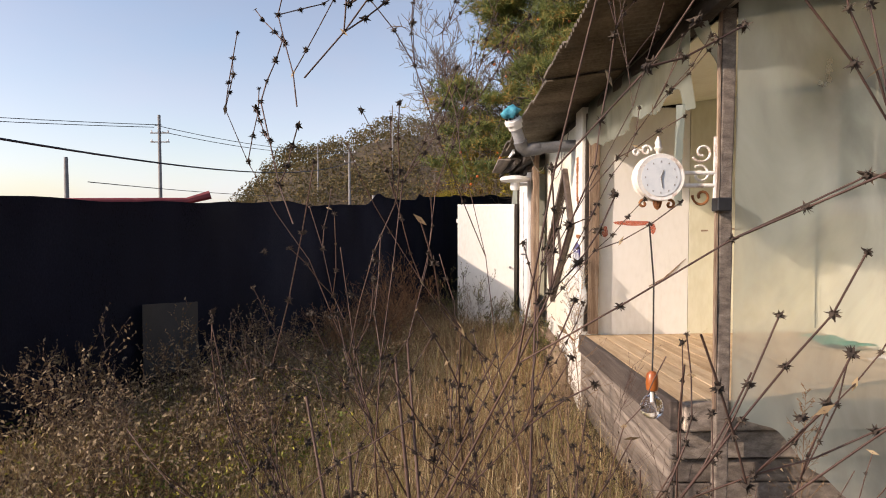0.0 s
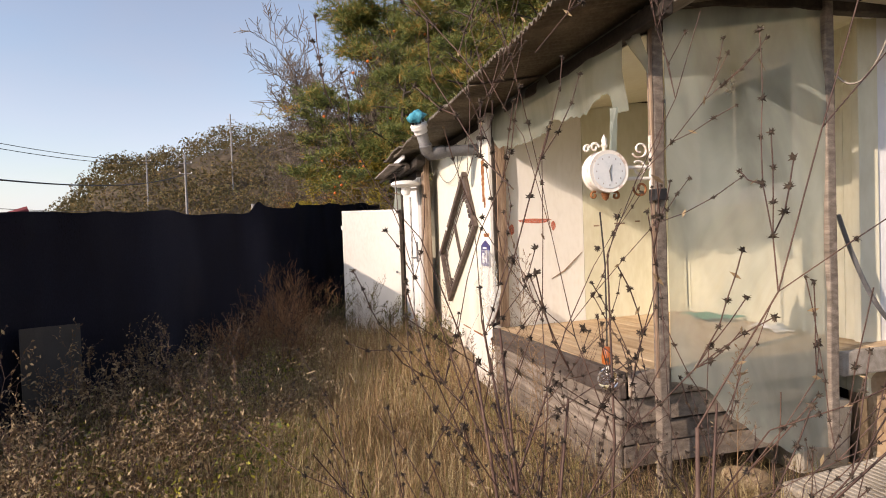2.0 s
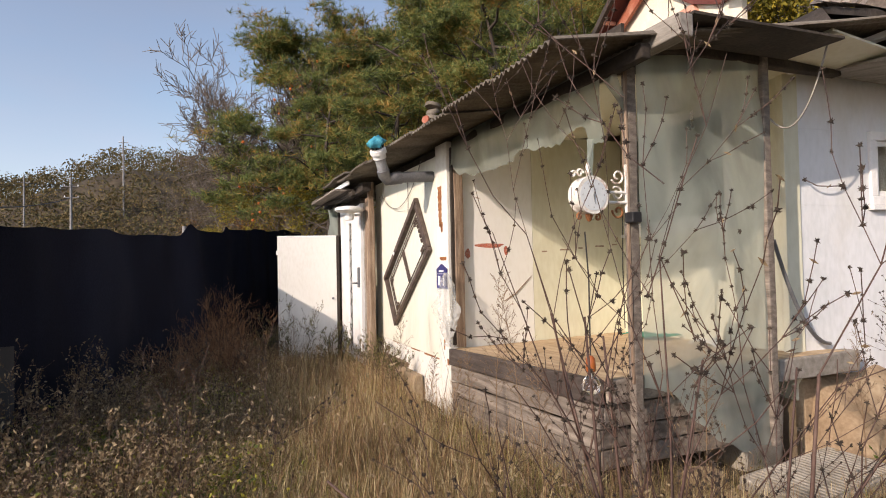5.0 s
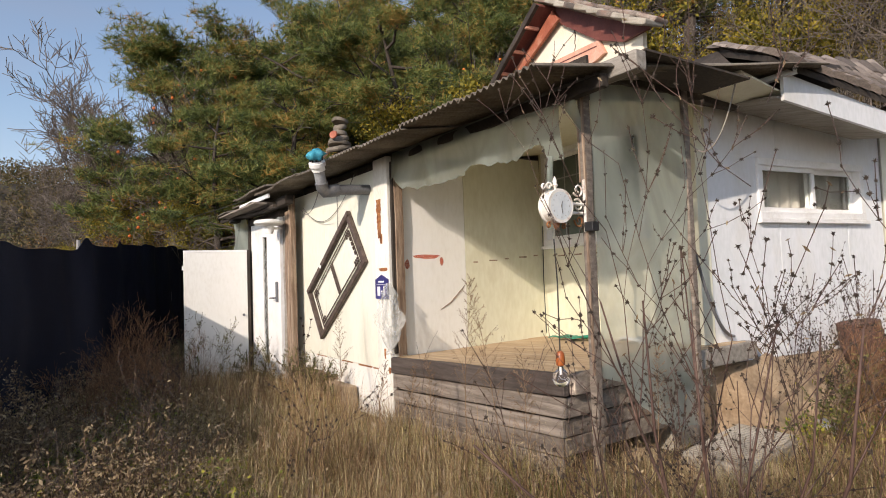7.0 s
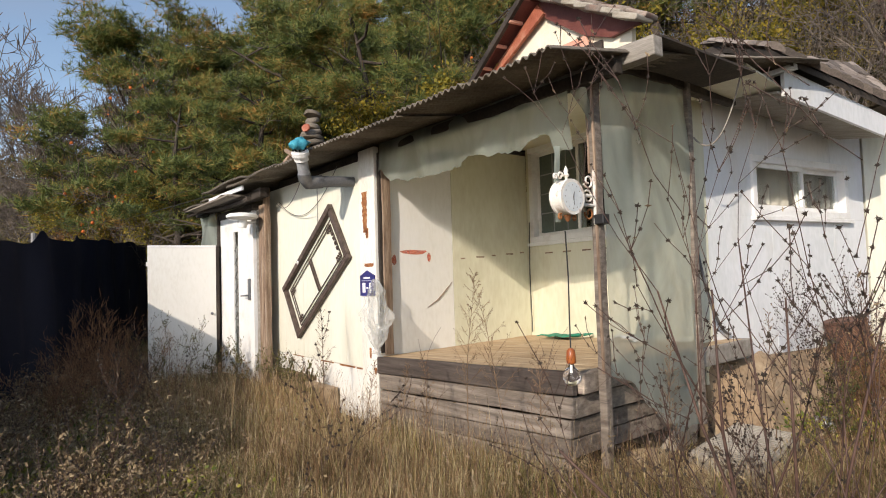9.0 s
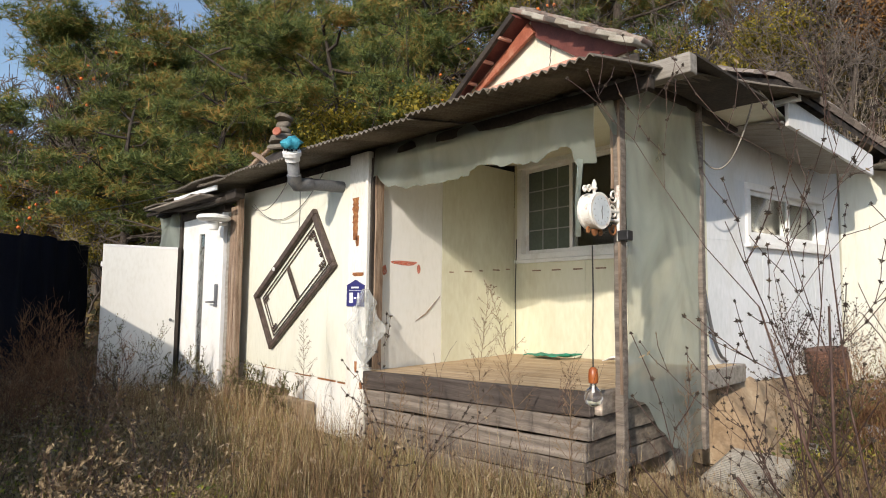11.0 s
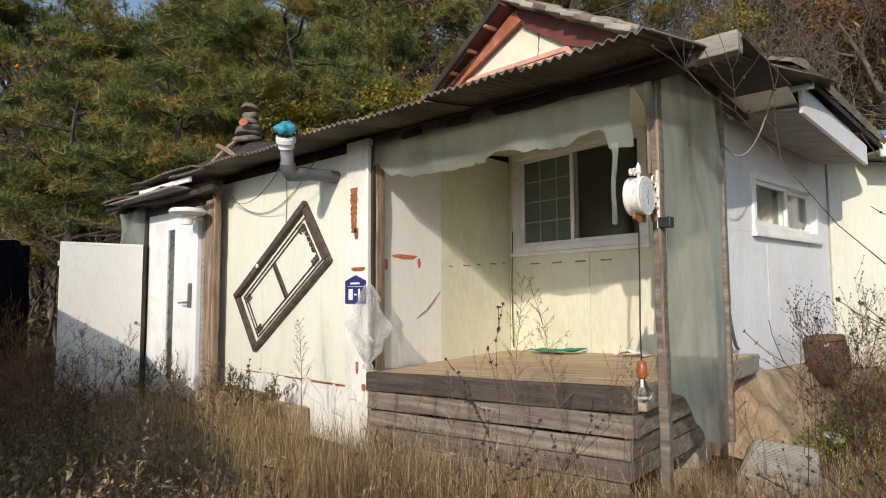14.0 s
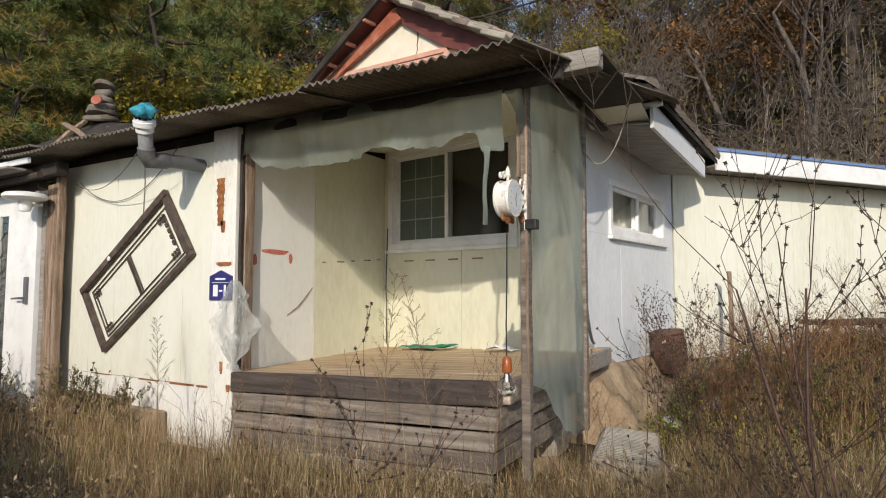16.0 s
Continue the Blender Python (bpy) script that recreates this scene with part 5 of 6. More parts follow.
part("bench_top", plank((1.6, -0.75, 0.90), (4.4, -0.35, 0.96), 0, 10, 0.01, 0.008, 71), ROOFWOOD, bench)
for x in (1.8, 2.6, 3.4, 4.2):
    part("leg", plank((x, -0.72, 0.2), (x + 0.08, -0.64, 0.90), 2, 4, 0.006, 0.004, x), CONCRETE, bench)
for o in bench.children:
    o.data.transform(FAR)
tagged(part("timber_stake", plank((5.38, 4.62, 0.4), (5.43, 4.66, 1.55), 2, 6, 0.006, 0.01, 75), POSTWOOD), "rusty brown stake standing before the rear wall", "stake")
slab = thing("concrete_slab", "pale ribbed concrete slab lying in the weeds", "slab")
SL = wall_frame((4.86, 0.82, 0.06), (-0.19, 0.98)) @ pose(0, 0, 0, 4, 0, 0)
part("slab_body", rough_up(boxes(((0, -0.43, 0.0), (1.02, 0.02, 0.13)), bevel=0.02, m=SL), 0.02, 3), CONCRETE, slab)
for k in range(22):
    part("rib", boxes(((0.03 + 0.044 * k, -0.41, 0.131), (0.052 + 0.044 * k, 0.0, 0.139)), bevel=0.004, m=SL), CONCRETE, slab)
for k, (x, y, z, s) in enumerate(((5.12, 2.3, 0.14, 0.085), (5.4, 2.65, 0.26, 0.08))):
    bm = lathe([(s * 0.7, 0), (s, s * 0.4), (s * 0.8, s * 0.9), (s * 0.2, s * 1.05)], 12)
    rough_up(bm, s * 0.6, 9, k)
    ob = part("litter", bm, LITTER, soft=40)
    ob.location = (x, y, z)
    tagged(ob, "crumpled white plastic litter in the weeds", "litter", "litter in the weeds")
for k, (x, y, s) in enumerate(((4.75, 1.9, 0.16), (4.62, 2.35, 0.2), (4.9, 2.7, 0.15), (4.5, 0.85, 0.13), (4.85, 0.9, 0.12), (5.2, 1.2, 0.14))):
    bm = bmesh.new()
    bmesh.ops.create_icosphere(bm, subdivisions=3, radius=s)
    bmesh.ops.scale(bm, vec=(1.2, 1, 0.75), verts=bm.verts[:])
    ob = part("stone", rough_up(bm, s * 0.5, 4, k * 3), MUD, soft=60)
    ob.location = (x, y, height(x, y) + s * 0.3)
    tagged(ob, "rough tan stone by the plinth", "stone", "stones by the plinth")

# ---- fence ----
def fence_line(x):
    return -3.85 - 0.356 * (x - 2.31)


def fence_top(x):
    z = 1.83 + max(0, 3.4 - x) * 0.025
    for s, d in ((-1.75, 0.10), (-3.3, 0.07), (-5.2, 0.06), (-7.2, 0.05)):
        z += d * smoothstep(s + 0.12, s - 0.12, x)
    return z + 0.025 * math.sin(x * 2.3) * 0.6 + 0.03 * noise.noise(Vector((x * 1.7, 0, 0))) + 0.05 * math.exp(-((x + 1.9) / 0.15) ** 2) + 0.05 * math.exp(-((x + 3.4) / 0.15) ** 2)


fence = thing("net_fence", "tall fence of black shade netting on posts", "fence")


def fence_fn(u, v):
    x = 3.9 - 13.5 * u
    z = -0.1 + (fence_top(x) + 0.1) * v
    y = fence_line(x) + 0.035 * math.sin(x * 5.1 + math.sin(z * 2)) + 0.05 * noise.noise(Vector((x * 0.9, z * 1.2, 0)))
    return Vector((x, y, z))


part("netting", surface(fence_fn, 240, 16, 0.006), NET, fence, soft=80)
x = 3.85
while x > -9.8:
    bm = bmesh.new()
    tube(bm, [(x, fence_line(x) - 0.08, -0.3), (x, fence_line(x) - 0.08, fence_top(x) - 0.01)], 0.03, 8)
    part("post", bm, POLEGREY, fence)
    x -= 1.95
part("patch", surface(lambda u, v: Vector((1.79 + 0.62 * u, fence_line(1.79 + 0.62 * u) + 0.11 + 0.02 * math.sin(7 * u), 0.28 + (0.62 + 0.05 * u) * v)), 10, 8, 0.005), NETGREY, fence, "grey sheet patch low on the netting")

# ---- distance ----
far_house = thing("far_house", "low house with a dark red metal roof beyond the fence", "house")
HM = pose(-13.0, -18.5, 0, 0, 0, 115)
part("wall", boxes(((-9, 0, 0), (7.5, 6, 1.9)), bevel=0.02, m=HM), PLASTER, far_house)
part("roof", prism([HM @ Vector(p) for p in ((-9.6, -0.7, 1.95), (-9.6, 6.7, 1.95), (-9.6, 3.0, 2.6))], HM.to_3x3() @ Vector((17.6, 0, 0))), REDROOF, far_house)
bm = bmesh.new()
tube(bm, [HM @ Vector((-9.6, 3.0, 2.6)), HM @ Vector((-4, 3.0, 2.63)), HM @ Vector((2, 3.0, 2.63)), HM @ Vector((7.2, 3.0, 2.7)), HM @ Vector((8.2, 3.0, 3.0))], [0.13, 0.12, 0.12, 0.16, 0.2], 8)
part("ridge", bm, REDROOF, far_house)


def utility_pole(x, y, h, arms):
    z0 = height(x, y)
    p = thing("utility_pole", "grey concrete utility pole carrying cables", "utility pole", "utility poles", at=(x, y, z0 - 0.3))
    bm = bmesh.new()
    tube(bm, [(0, 0, 0), (0, 0, h * 0.5), (0, 0, h)], [0.19, 0.16, 0.13], 10)
    part("shaft", bm, POLEGREY, p, soft=40)
    for k, dz in enumerate(arms):
        bm = boxes(((-0.06, -0.8, h - dz - 0.05), (0.06, 0.9, h - dz + 0.05)), bevel=0.01)
        part("crossarm", bm, POLEGREY, p)
        for yy in (-0.7, 0.0, 0.8):
            part("insulator", lathe([(0.05, 0), (0.09, 0.05), (0.05, 0.1), (0.08, 0.15), (0.03, 0.2)], 8, pose(0, yy, h - dz + 0.05)), WHITE, p)
    return p


utility_pole(-80.3, -17.7, 13.6, (1.2, 2.6))
utility_pole(-126, -16.8, 15.8, (1.2, 2.4))
utility_pole(-46, -28.3, 11.8, (1.6, 2.4))
utility_pole(-33, -28.2, 6.6, ())
utility_pole(-120, -32, 12.8, (1.4,))
for (a, b, d) in (((-45.9, -28.7, 10.6), (-80.3, -17.7, 12.4), 0.7), ((-45.9, -28.0, 10.0), (-80.3, -17.0, 12.2), 0.8), ((-45.9, -28.7, 10.4), (-20, -60, 9.5), 0.5), ((-45.9, -28.0, 10.6), (-20, -59, 9.9), 0.5),
                  ((-80.3, -17.7, 11.2), (-126, -16.8, 13.2), 1.0), ((-33, -26.7, 4.6), (-120, -32, 8), 0.5)):
    cable("overhead_cable", "thin overhead cable between utility poles", sag(a, b, d), 0.03, CABLE, 4)
cable("overhead_cable", "heavy black overhead cable sagging across the sky", sag((-3, -15.5, 4.3), (-80.3, -17.7, 10.8), 1.6, 40), 0.045, CABLE, 5)
cable("overhead_cable", "thin overhead cable behind the house", sag((-40, -1, 4.6), (-1.5, 0.6, 3.0), 0.2), 0.008, CABLE, 4)

# ---- plants ----
rng = np.random.default_rng(7)


def unit(v):
    return v / np.maximum(1e-9, np.linalg.norm(v, axis=-1, keepdims=True))


def leaf_quads(centres, size, aspect=0.5, spread=1.0, bias=None):
    """Folded leaf-shaped quads at the centres, turned at random."""
    n = len(centres)
    a = unit(rng.normal(size=(n, 3)) * spread + (0 if bias is None else bias))
    b = unit(np.cross(a, rng.normal(size=(n, 3))))
    s = (size * rng.uniform(0.6, 1.35, n))[:, None]
    c = np.asarray(centres)
    w = b * s * aspect * 0.5
    return np.stack([c - a * s * 0.5, c + w, c + a * s * 0.5, c - w], 1)


def grow(p, d, length, r, depth, segs, tips, bend=0.25, kids=3, up=0.15, shrink=0.66, open_=1.0):
    """Branches as (points, radii) and the places where leaves sit."""
    pts, rad = [p.copy()], [r]
    for k in range(3):
        d = unit(d + rng.normal(size=3) * bend * 0.5 + np.array([0, 0, up]) * 0.5)
        p = p + d * length / 3
        pts.append(p.copy())
        rad.append(r * (1 - 0.22 * (k + 1)))
        if depth <= 1:
            tips.append((p.copy(), d.copy()))
    segs.append((pts, rad, depth))
    if depth > 0:
        for k in range(kids + (1 if rng.random() < 0.4 else 0)):
            i = rng.integers(1, 4)
            a = unit(np.cross(d, rng.normal(size=3)))
            nd = unit(d * rng.uniform(0.5, 1.0) + a * open_ * rng.uniform(0.5, 1.0))
            grow(pts[i], nd, length * shrink * rng.uniform(0.75, 1.15), rad[i] * 0.62, depth - 1, segs, tips, bend, kids, up, shrink, open_)


def branch_mesh(name, segs, material, thin=0.004):
    bm = bmesh.new()
    for pts, rad, depth in segs:
        if depth == 0 and thin > 0.005:
            pts, rad = pts[::3], rad[::3]
        tube(bm, pts, [max(thin, x) for x in rad], 3 if depth < 2 else (5 if depth < 4 else 8), caps=False)
    me = mesh_of(name, bm)
    smooth(me, 180)
    me.materials.append(material)
    return me


def tree(name, label, group, kind, h, material, count, size, aspect, seed):
    """A trunk with limbs and a crown of many leaves; kind: pine, leafy or bare."""
    global rng
    rng = np.random.default_rng(seed)
    segs, tips = [], []
    t = thing(name, label, "tree", group, at=(0, 0, -500))
    if kind == "pine":
        pts, p, d = [], np.zeros(3), np.array([0.0, 0.0, 1.0])
        pts = [np.array([0.25 * math.sin(k * 0.7 + seed) * k / 6, 0.2 * math.cos(k * 0.9) * k / 6, h * k / 9]) for k in range(10)]
        rad = [0.20 * h / 8 * (1 - 0.85 * k / 9) for k in range(10)]
        segs.append((pts, rad, 5))
        for k in range(26):
            f = rng.uniform(0.28, 1.0)
            i = min(8, int(f * 9))
            base = pts[i] + (pts[i + 1] - pts[i]) * (f * 9 - i) if i < 9 else pts[9]
            a = rng.uniform(0, 2 * math.pi)
            grow(base, unit(np.array([math.cos(a), math.sin(a), rng.uniform(-0.05, 0.45)])), h * (0.36 * (1.15 - f) + 0.06), 0.048 * h / 8, 2, segs, tips, 0.4, 3, 0.12, 0.6)
    else:
        grow(np.zeros(3), np.array([0.05, 0.03, 1.0]), h * 0.42, 0.013 * h, (6 if seed > 20 else 5) if kind == "bare" else 4, segs, tips, 0.34, 3, 0.22, 0.7)
    part("trunk", branch_mesh("trunk", segs, BARK if kind != "bare" else TWIG, 0.009 if seed == 21 else 0.0065), BARK, t)
    if count:
        P = np.array([x[0] for x in tips])
        D = np.array([x[1] for x in tips])
        idx = rng.integers(0, len(P), count)
        if kind == "pine":
            pads = P[rng.integers(0, len(P), 84)]
            c = pads[rng.integers(0, len(pads), count // 15)]
            c = c + rng.normal(size=c.shape) * np.array([0.27, 0.27, 0.09])
            c = np.repeat(c, 15, 0)
            dirs = unit(rng.normal(size=(len(c), 3)) * np.array([1, 1, 0.8]) + np.array([0, 0, 0.6]))
            ln = size * rng.uniform(0.7, 1.3, len(c))[:, None]
            b = unit(np.cross(dirs, rng.normal(size=dirs.shape))) * ln * aspect * 0.5
            q = np.stack([c - b, c + b, c + dirs * ln], 1)
        else:
            q = leaf_quads(P[idx] + rng.normal(size=(count, 3)) * 0.16, size, aspect)
        part("crown", raw_mesh("crown", q, q.shape[1], material), material, t)
    return t


protos = {
    "pine_a": tree("pine_tree", "dark green pine with some rusty needles on the slope", "trees on the slope", "pine", 9.5, NEEDLE, 78000, 0.22, 0.075, 11),
    "pine_b": tree("pine_tree", "dark green pine with some rusty needles on the slope", "trees on the slope", "pine", 8.0, NEEDLE, 72000, 0.22, 0.075, 12),
    "gold": tree("autumn_tree", "tree with sparse yellow autumn leaves on the slope", "trees on the slope", "leafy", 7.0, AUTUMN, 11000, 0.095, 0.6, 13),
    "rust": tree("autumn_tree", "tree with rust-brown autumn leaves on the slope", "trees on the slope", "leafy", 7.5, ORANGE, 5000, 0.11, 0.6, 14),
    "bare_a": tree("bare_tree", "bare grey tree with fine twigs on the slope", "trees on the slope", "bare", 8.5, None, 0, 0, 0, 15),
    "bare_b": tree("bare_tree", "bare grey tree with fine twigs on the slope", "trees on the slope", "bare", 7.0, None, 0, 0, 0, 16),
    "fan": tree("bare_tree", "bare grey tree with a dense fan of twigs against the sky", "trees on the slope", "bare", 8.5, None, 0, 0, 0, 21),
    "fruit": tree("persimmon_tree", "nearly bare tree hung with small orange fruits", "trees on the slope", "bare", 7.5, ORANGE, 500, 0.07, 0.6, 17),
}
rng = np.random.default_rng(5)
# small round fruits on the fruit tree
ft = protos["fruit"]
pts = np.array([v.co[:] for v in ft.children[0].data.vertices])
pts = pts[pts[:, 2] > 3.0]
bm = bmesh.new()
bmesh.ops.create_icosphere(bm, subdivisions=1, radius=0.05)
fruit_me = smooth(mesh_of("fruit", bm), 80)
fruit_me.materials.append(FRUIT)
for k in rng.integers(0, len(pts), 70):
    ob = part("fruit", fruit_me, FRUIT, ft)
    ob.location = Vector(pts[k]) + Vector((0, 0, -0.06))


def plant_tree(key, x, y, s=1.0, turn=0.0):
    src = protos[key]
    ob = copy_thing(src, pose(x, y, height(x, y) - 0.15, 0, 0, turn))
    ob.scale = (s, s, s * (0.92 + 0.16 * ((x * 7.3) % 1)))
    return ob


def polar(yaw, d):
    a = radians(yaw)
    return 6.3 - d * math.sin(a), -2.8 + d * math.cos(a)


# chosen trees near the house: yaw from the yard, distance
for key, yaw, d, s in (("gold", 47, 13.8, 1.1), ("gold", 43.5, 14.2, 1.05), ("gold", 50.5, 14.5, 0.95), ("gold", 77.5, 18, 0.7), ("gold", 75.5, 19, 0.65), ("gold", 28, 15.5, 1.0), ("pine_a", 66, 19, 1.15), ("pine_b", 60, 17, 1.05), ("pine_a", 73, 22, 1.15), ("pine_b", 54, 19, 1.1), ("pine_a", 49, 22, 1.2), ("pine_b", 79, 23, 1.3), ("pine_a", 62, 26, 1.3),
                       ("gold", 79, 19, 0.62), ("gold", 83, 23, 0.75), ("gold", 40, 17, 1.0), ("gold", 33, 16.5, 1.0), ("gold", 22, 17, 0.9), ("gold", 46, 15.5, 0.8), ("rust", 70, 25, 1.1), ("rust", 57, 24, 1.2), ("fruit", 76, 19, 1.05), ("fruit", 43, 20, 1.0), ("fruit", 80, 24, 1.0),
                       ("fan", 82.8, 29, 1.4), ("fan", 81, 27, 1.3), ("fan", 89.5, 62, 1.5), ("fan", 80, 30, 1.4), ("fan", 86, 36, 1.2), ("bare_a", 10, 14, 0.9), ("bare_b", 3, 13, 0.95), ("bare_a", 16, 15, 1.0), ("bare_b", -5, 13, 1.0), ("bare_a", 26, 17, 1.0), ("bare_b", 6, 18, 1.2), ("bare_b", 34, 21, 1.1),
                       ("rust", 12, 19, 0.9), ("rust", -2, 17, 0.9), ("rust", 84, 24, 0.8), ("rust", 87, 40, 0.8), ("gold", 14, 22, 1.1), ("bare_a", 70, 33, 1.2), ("pine_b", 69, 14.5, 0.85), ("pine_a", 58, 14.5, 0.9), ("pine_b", 76, 17, 0.8), ("pine_a", 64, 31, 1.5), ("pine_a", 70, 30, 1.4), ("pine_b", 50, 29, 1.4), ("pine_a", 55, 33, 1.5), ("fan", 84, 25, 1.1), ("rust", 86, 36, 0.9), ("rust", 82, 28, 1.0), ("gold", 88, 30, 0.6), ("bare_b", 20, 13, 0.9), ("bare_a", -1, 15, 1.1), ("bare_b", 13, 16, 1.1), ("gold", 50, 15.5, 0.95), ("gold", 54, 14.5, 0.75), ("fruit", 49, 16.5, 1.05), ("fruit", 38, 17, 1.1), ("bare_a", 79, 20, 0.95), ("bare_b", 81.5, 22, 1.0), ("bare_a", 83, 26, 1.1), ("bare_b", 75, 15.5, 0.7), ("fan", 80, 28, 1.1), ("bare_a", 45, 24, 1.3), ("pine_b", 40, 24, 1.3), ("pine_a", 31, 25, 1.3), ("rust", 45, 27, 1.3), ("pine_a", 68, 24, 1.25), ("pine_b", 73, 28, 1.3), ("pine_a", 77, 33, 1.4), ("pine_b", 64, 22, 1.15), ("pine_b", 59, 29, 1.4)):
    x, y = polar(yaw, d)
    plant_tree(key, x, y, s, random.uniform(0, 360))
# the wood behind
count = 0
keys = ["bare_b", "bare_a", "rust", "bare_b", "pine_b", "gold", "rust", "bare_a"]
while count < 72:
    yaw, d = random.uniform(-20, 80), random.uniform(19, 55)
    x, y = polar(yaw, d)
    if y < 11 or (yaw > 78 and d < 30):
        continue
    plant_tree(keys[count % 8], x, y, random.uniform(1.0, 1.6), random.uniform(0, 360))
    count += 1
for p_ in protos.values():
    for o_ in list(p_.children):
        bpy.data.objects.remove(o_)
    bpy.data.objects.remove(p_)


def scatter(n, region, test=None):
    out = []
    while len(out) < n:
        x, y = region()
        if test is None or test(x, y):
            out.append((x, y, height(x, y)))
    return np.array(out)


# undergrowth on the slope
def slope_region():
    yaw, d = random.uniform(-25, 92), 10 + 48 * random.random() ** 1.3
    return polar(yaw, d)


g = scatter(4200, slope_region, lambda x, y: y > 8.2 or x < -11)
c = np.repeat(g, 16, 0) + rng.normal(size=(len(g) * 16, 3)) * np.array([0.55, 0.55, 0.4])
c[:, 2] += 0.45
tagged(part("undergrowth", raw_mesh("undergrowth", leaf_quads(c, 0.20, 0.5), 4, SCRUB), SCRUB), "brown leafy undergrowth covering the wooded slope", "undergrowth", kind="stuff")
g = scatter(1300, lambda: polar(random.uniform(-25, 62), random.uniform(17, 46)), lambda x, y: y > 11)
c = np.repeat(g, 34, 0) + rng.normal(size=(len(g) * 34, 3)) * np.array([0.8, 0.8, 0.9])
c[:, 2] += 1.5
tagged(part("shrub_layer", raw_mesh("shrub_layer", leaf_quads(c, 0.15, 0.5), 4, SCRUB), SCRUB), "dark leafy shrubs under the trees of the slope", "undergrowth", kind="stuff")
# thin saplings on the slope
bm_pts = scatter(1900, slope_region, lambda x, y: y > 8.5)
n = len(bm_pts)
tips = []
for p in bm_pts:
    hgt = random.uniform(1.2, 4.2)
    lean = rng.normal(size=2) * 0.35
    for b in range(5):
        t0 = 0 if b == 0 else random.uniform(0.2, 0.7)
        a = p + np.array([lean[0] * t0, lean[1] * t0, hgt * t0])
        e = p + np.array([lean[0] + (rng.normal() * 0.6 if b else 0), lean[1] + (rng.normal() * 0.6 if b else 0), hgt * (1 if b == 0 else t0 + random.uniform(0.15, 0.4))])
        w = np.array([0.012 if b == 0 else 0.007, 0, 0])
        w2 = np.array([0, 0.012 if b == 0 else 0.007, 0])
        tips.append([a - w, a + w, e])
        tips.append([a - w2, a + w2, e])
tagged(part("saplings", raw_mesh("saplings", np.array(tips), 3, PALETWIG), PALETWIG), "thicket of thin bare saplings on the slope", "saplings", kind="stuff")

# far woods
def far_region():
    yaw, d = random.uniform(72, 112), random.uniform(85, 290)
    return polar(yaw, d)


g = scatter(2600, far_region, lambda x, y: height(x, y) > 3.0)
k = 58
v = unit(rng.normal(size=(len(g) * k, 3)))
v[:, 2] = np.abs(v[:, 2])
c = np.repeat(g, k, 0) + v * np.repeat(rng.uniform(1.6, 3.8, len(g)), k)[:, None] * np.array([1, 1, 1.1])
c[:, 2] += 2.0
tagged(part("far_wood", raw_mesh("far_wood", leaf_quads(c, 0.52, 0.6), 4, FARWOOD), FARWOOD), "far hillside wood in brown and gold autumn colours", "woods", kind="stuff")


# ---- yard weeds ----
def clear_of_house(x, y):
    if x < -2.9:
        return y < 0.9
    if x < -0.6:
        return y < -0.12
    if x < 2.2:
        return y < -0.1
    if x < 4.55:
        return y < -0.04
    if x < 4.9:
        return y < 1.2 + 1.6 * (x - 4.55)
    return y < 3.0 + 1.2 * (x - 4.9)


def yard(x, y):
    if 4.62 < x < 5.3 and 0.78 < y < 1.95:
        return False
    return clear_of_house(x, y) and y > fence_line(x) + 0.15


def near_path(x, y):
    """Closeness to the beaten path along the middle of the yard."""
    a, b = np.array([7.5, -1.0]), np.array([6.0, -3.3])
    p = np.array([x, y])
    t = np.clip(np.dot(p - a, b - a) / np.dot(b - a, b - a), 0, 1)
    return np.linalg.norm(p - a - t * (b - a))


def blades(n, region, test, h0, h1, w, lean, tall=None):
    """Curved, drooping grass blades in three pieces."""
    base = scatter(n, region, test)
    d = np.array([near_path(x, y) for x, y, z in base])
    h = rng.uniform(h0, h1, n) * np.clip(0.35 + d * 0.4, 0.3, 0.75)
    if tall is not None:
        h *= np.array([tall(x, y) for x, y, z in base])
    a = rng.uniform(0, 2 * math.pi, n)
    out = np.stack([np.cos(a), np.sin(a), np.zeros(n)], 1)
    side = np.stack([-np.sin(a), np.cos(a), np.zeros(n)], 1)
    ww = (w * rng.uniform(0.6, 1.4, n))[:, None]
    ln = rng.uniform(0.1, lean, n)[:, None]
    H = h[:, None]
    up = np.array([[0, 0, 1.0]])
    droop = rng.uniform(0.25, 0.5, n)[:, None]
    line = [base + out * ln * H * f * f + up * H * (f - droop * ln * f * f) for f in (0.0, 0.42, 0.76, 1.0)]
    line[0] = base - up * 0.03
    wide = (1.0, 0.85, 0.55, 0.08)
    return np.concatenate([np.stack([a_ - side * ww * p, a_ + side * ww * p, b_ + side * ww * q, b_ - side * ww * q], 1) for a_, b_, p, q in zip(line, line[1:], wide, wide[1:])])


def clumpy(seed, scale, cut):
    def test(x, y):
        return yard(x, y) and noise.noise(Vector((x * scale, y * scale, seed))) > cut + random.uniform(-0.35, 0.35)
    return test


def yard_region():
    return random.uniform(-9, 11), random.uniform(-6, 6)


def close_region():
    return random.uniform(-1.5, 8.5), random.uniform(-4.6, 1.6)


q = np.concatenate([blades(40000, yard_region, clumpy(1, 0.7, 0.02), 0.16, 0.52, 0.0015, 1.3), blades(56000, close_region, clumpy(2, 1.3, 0.08), 0.12, 0.54, 0.0011, 1.5), blades(26000, close_region, clumpy(3, 1.1, 0.0), 0.2, 0.55, 0.0012, 2.3)])
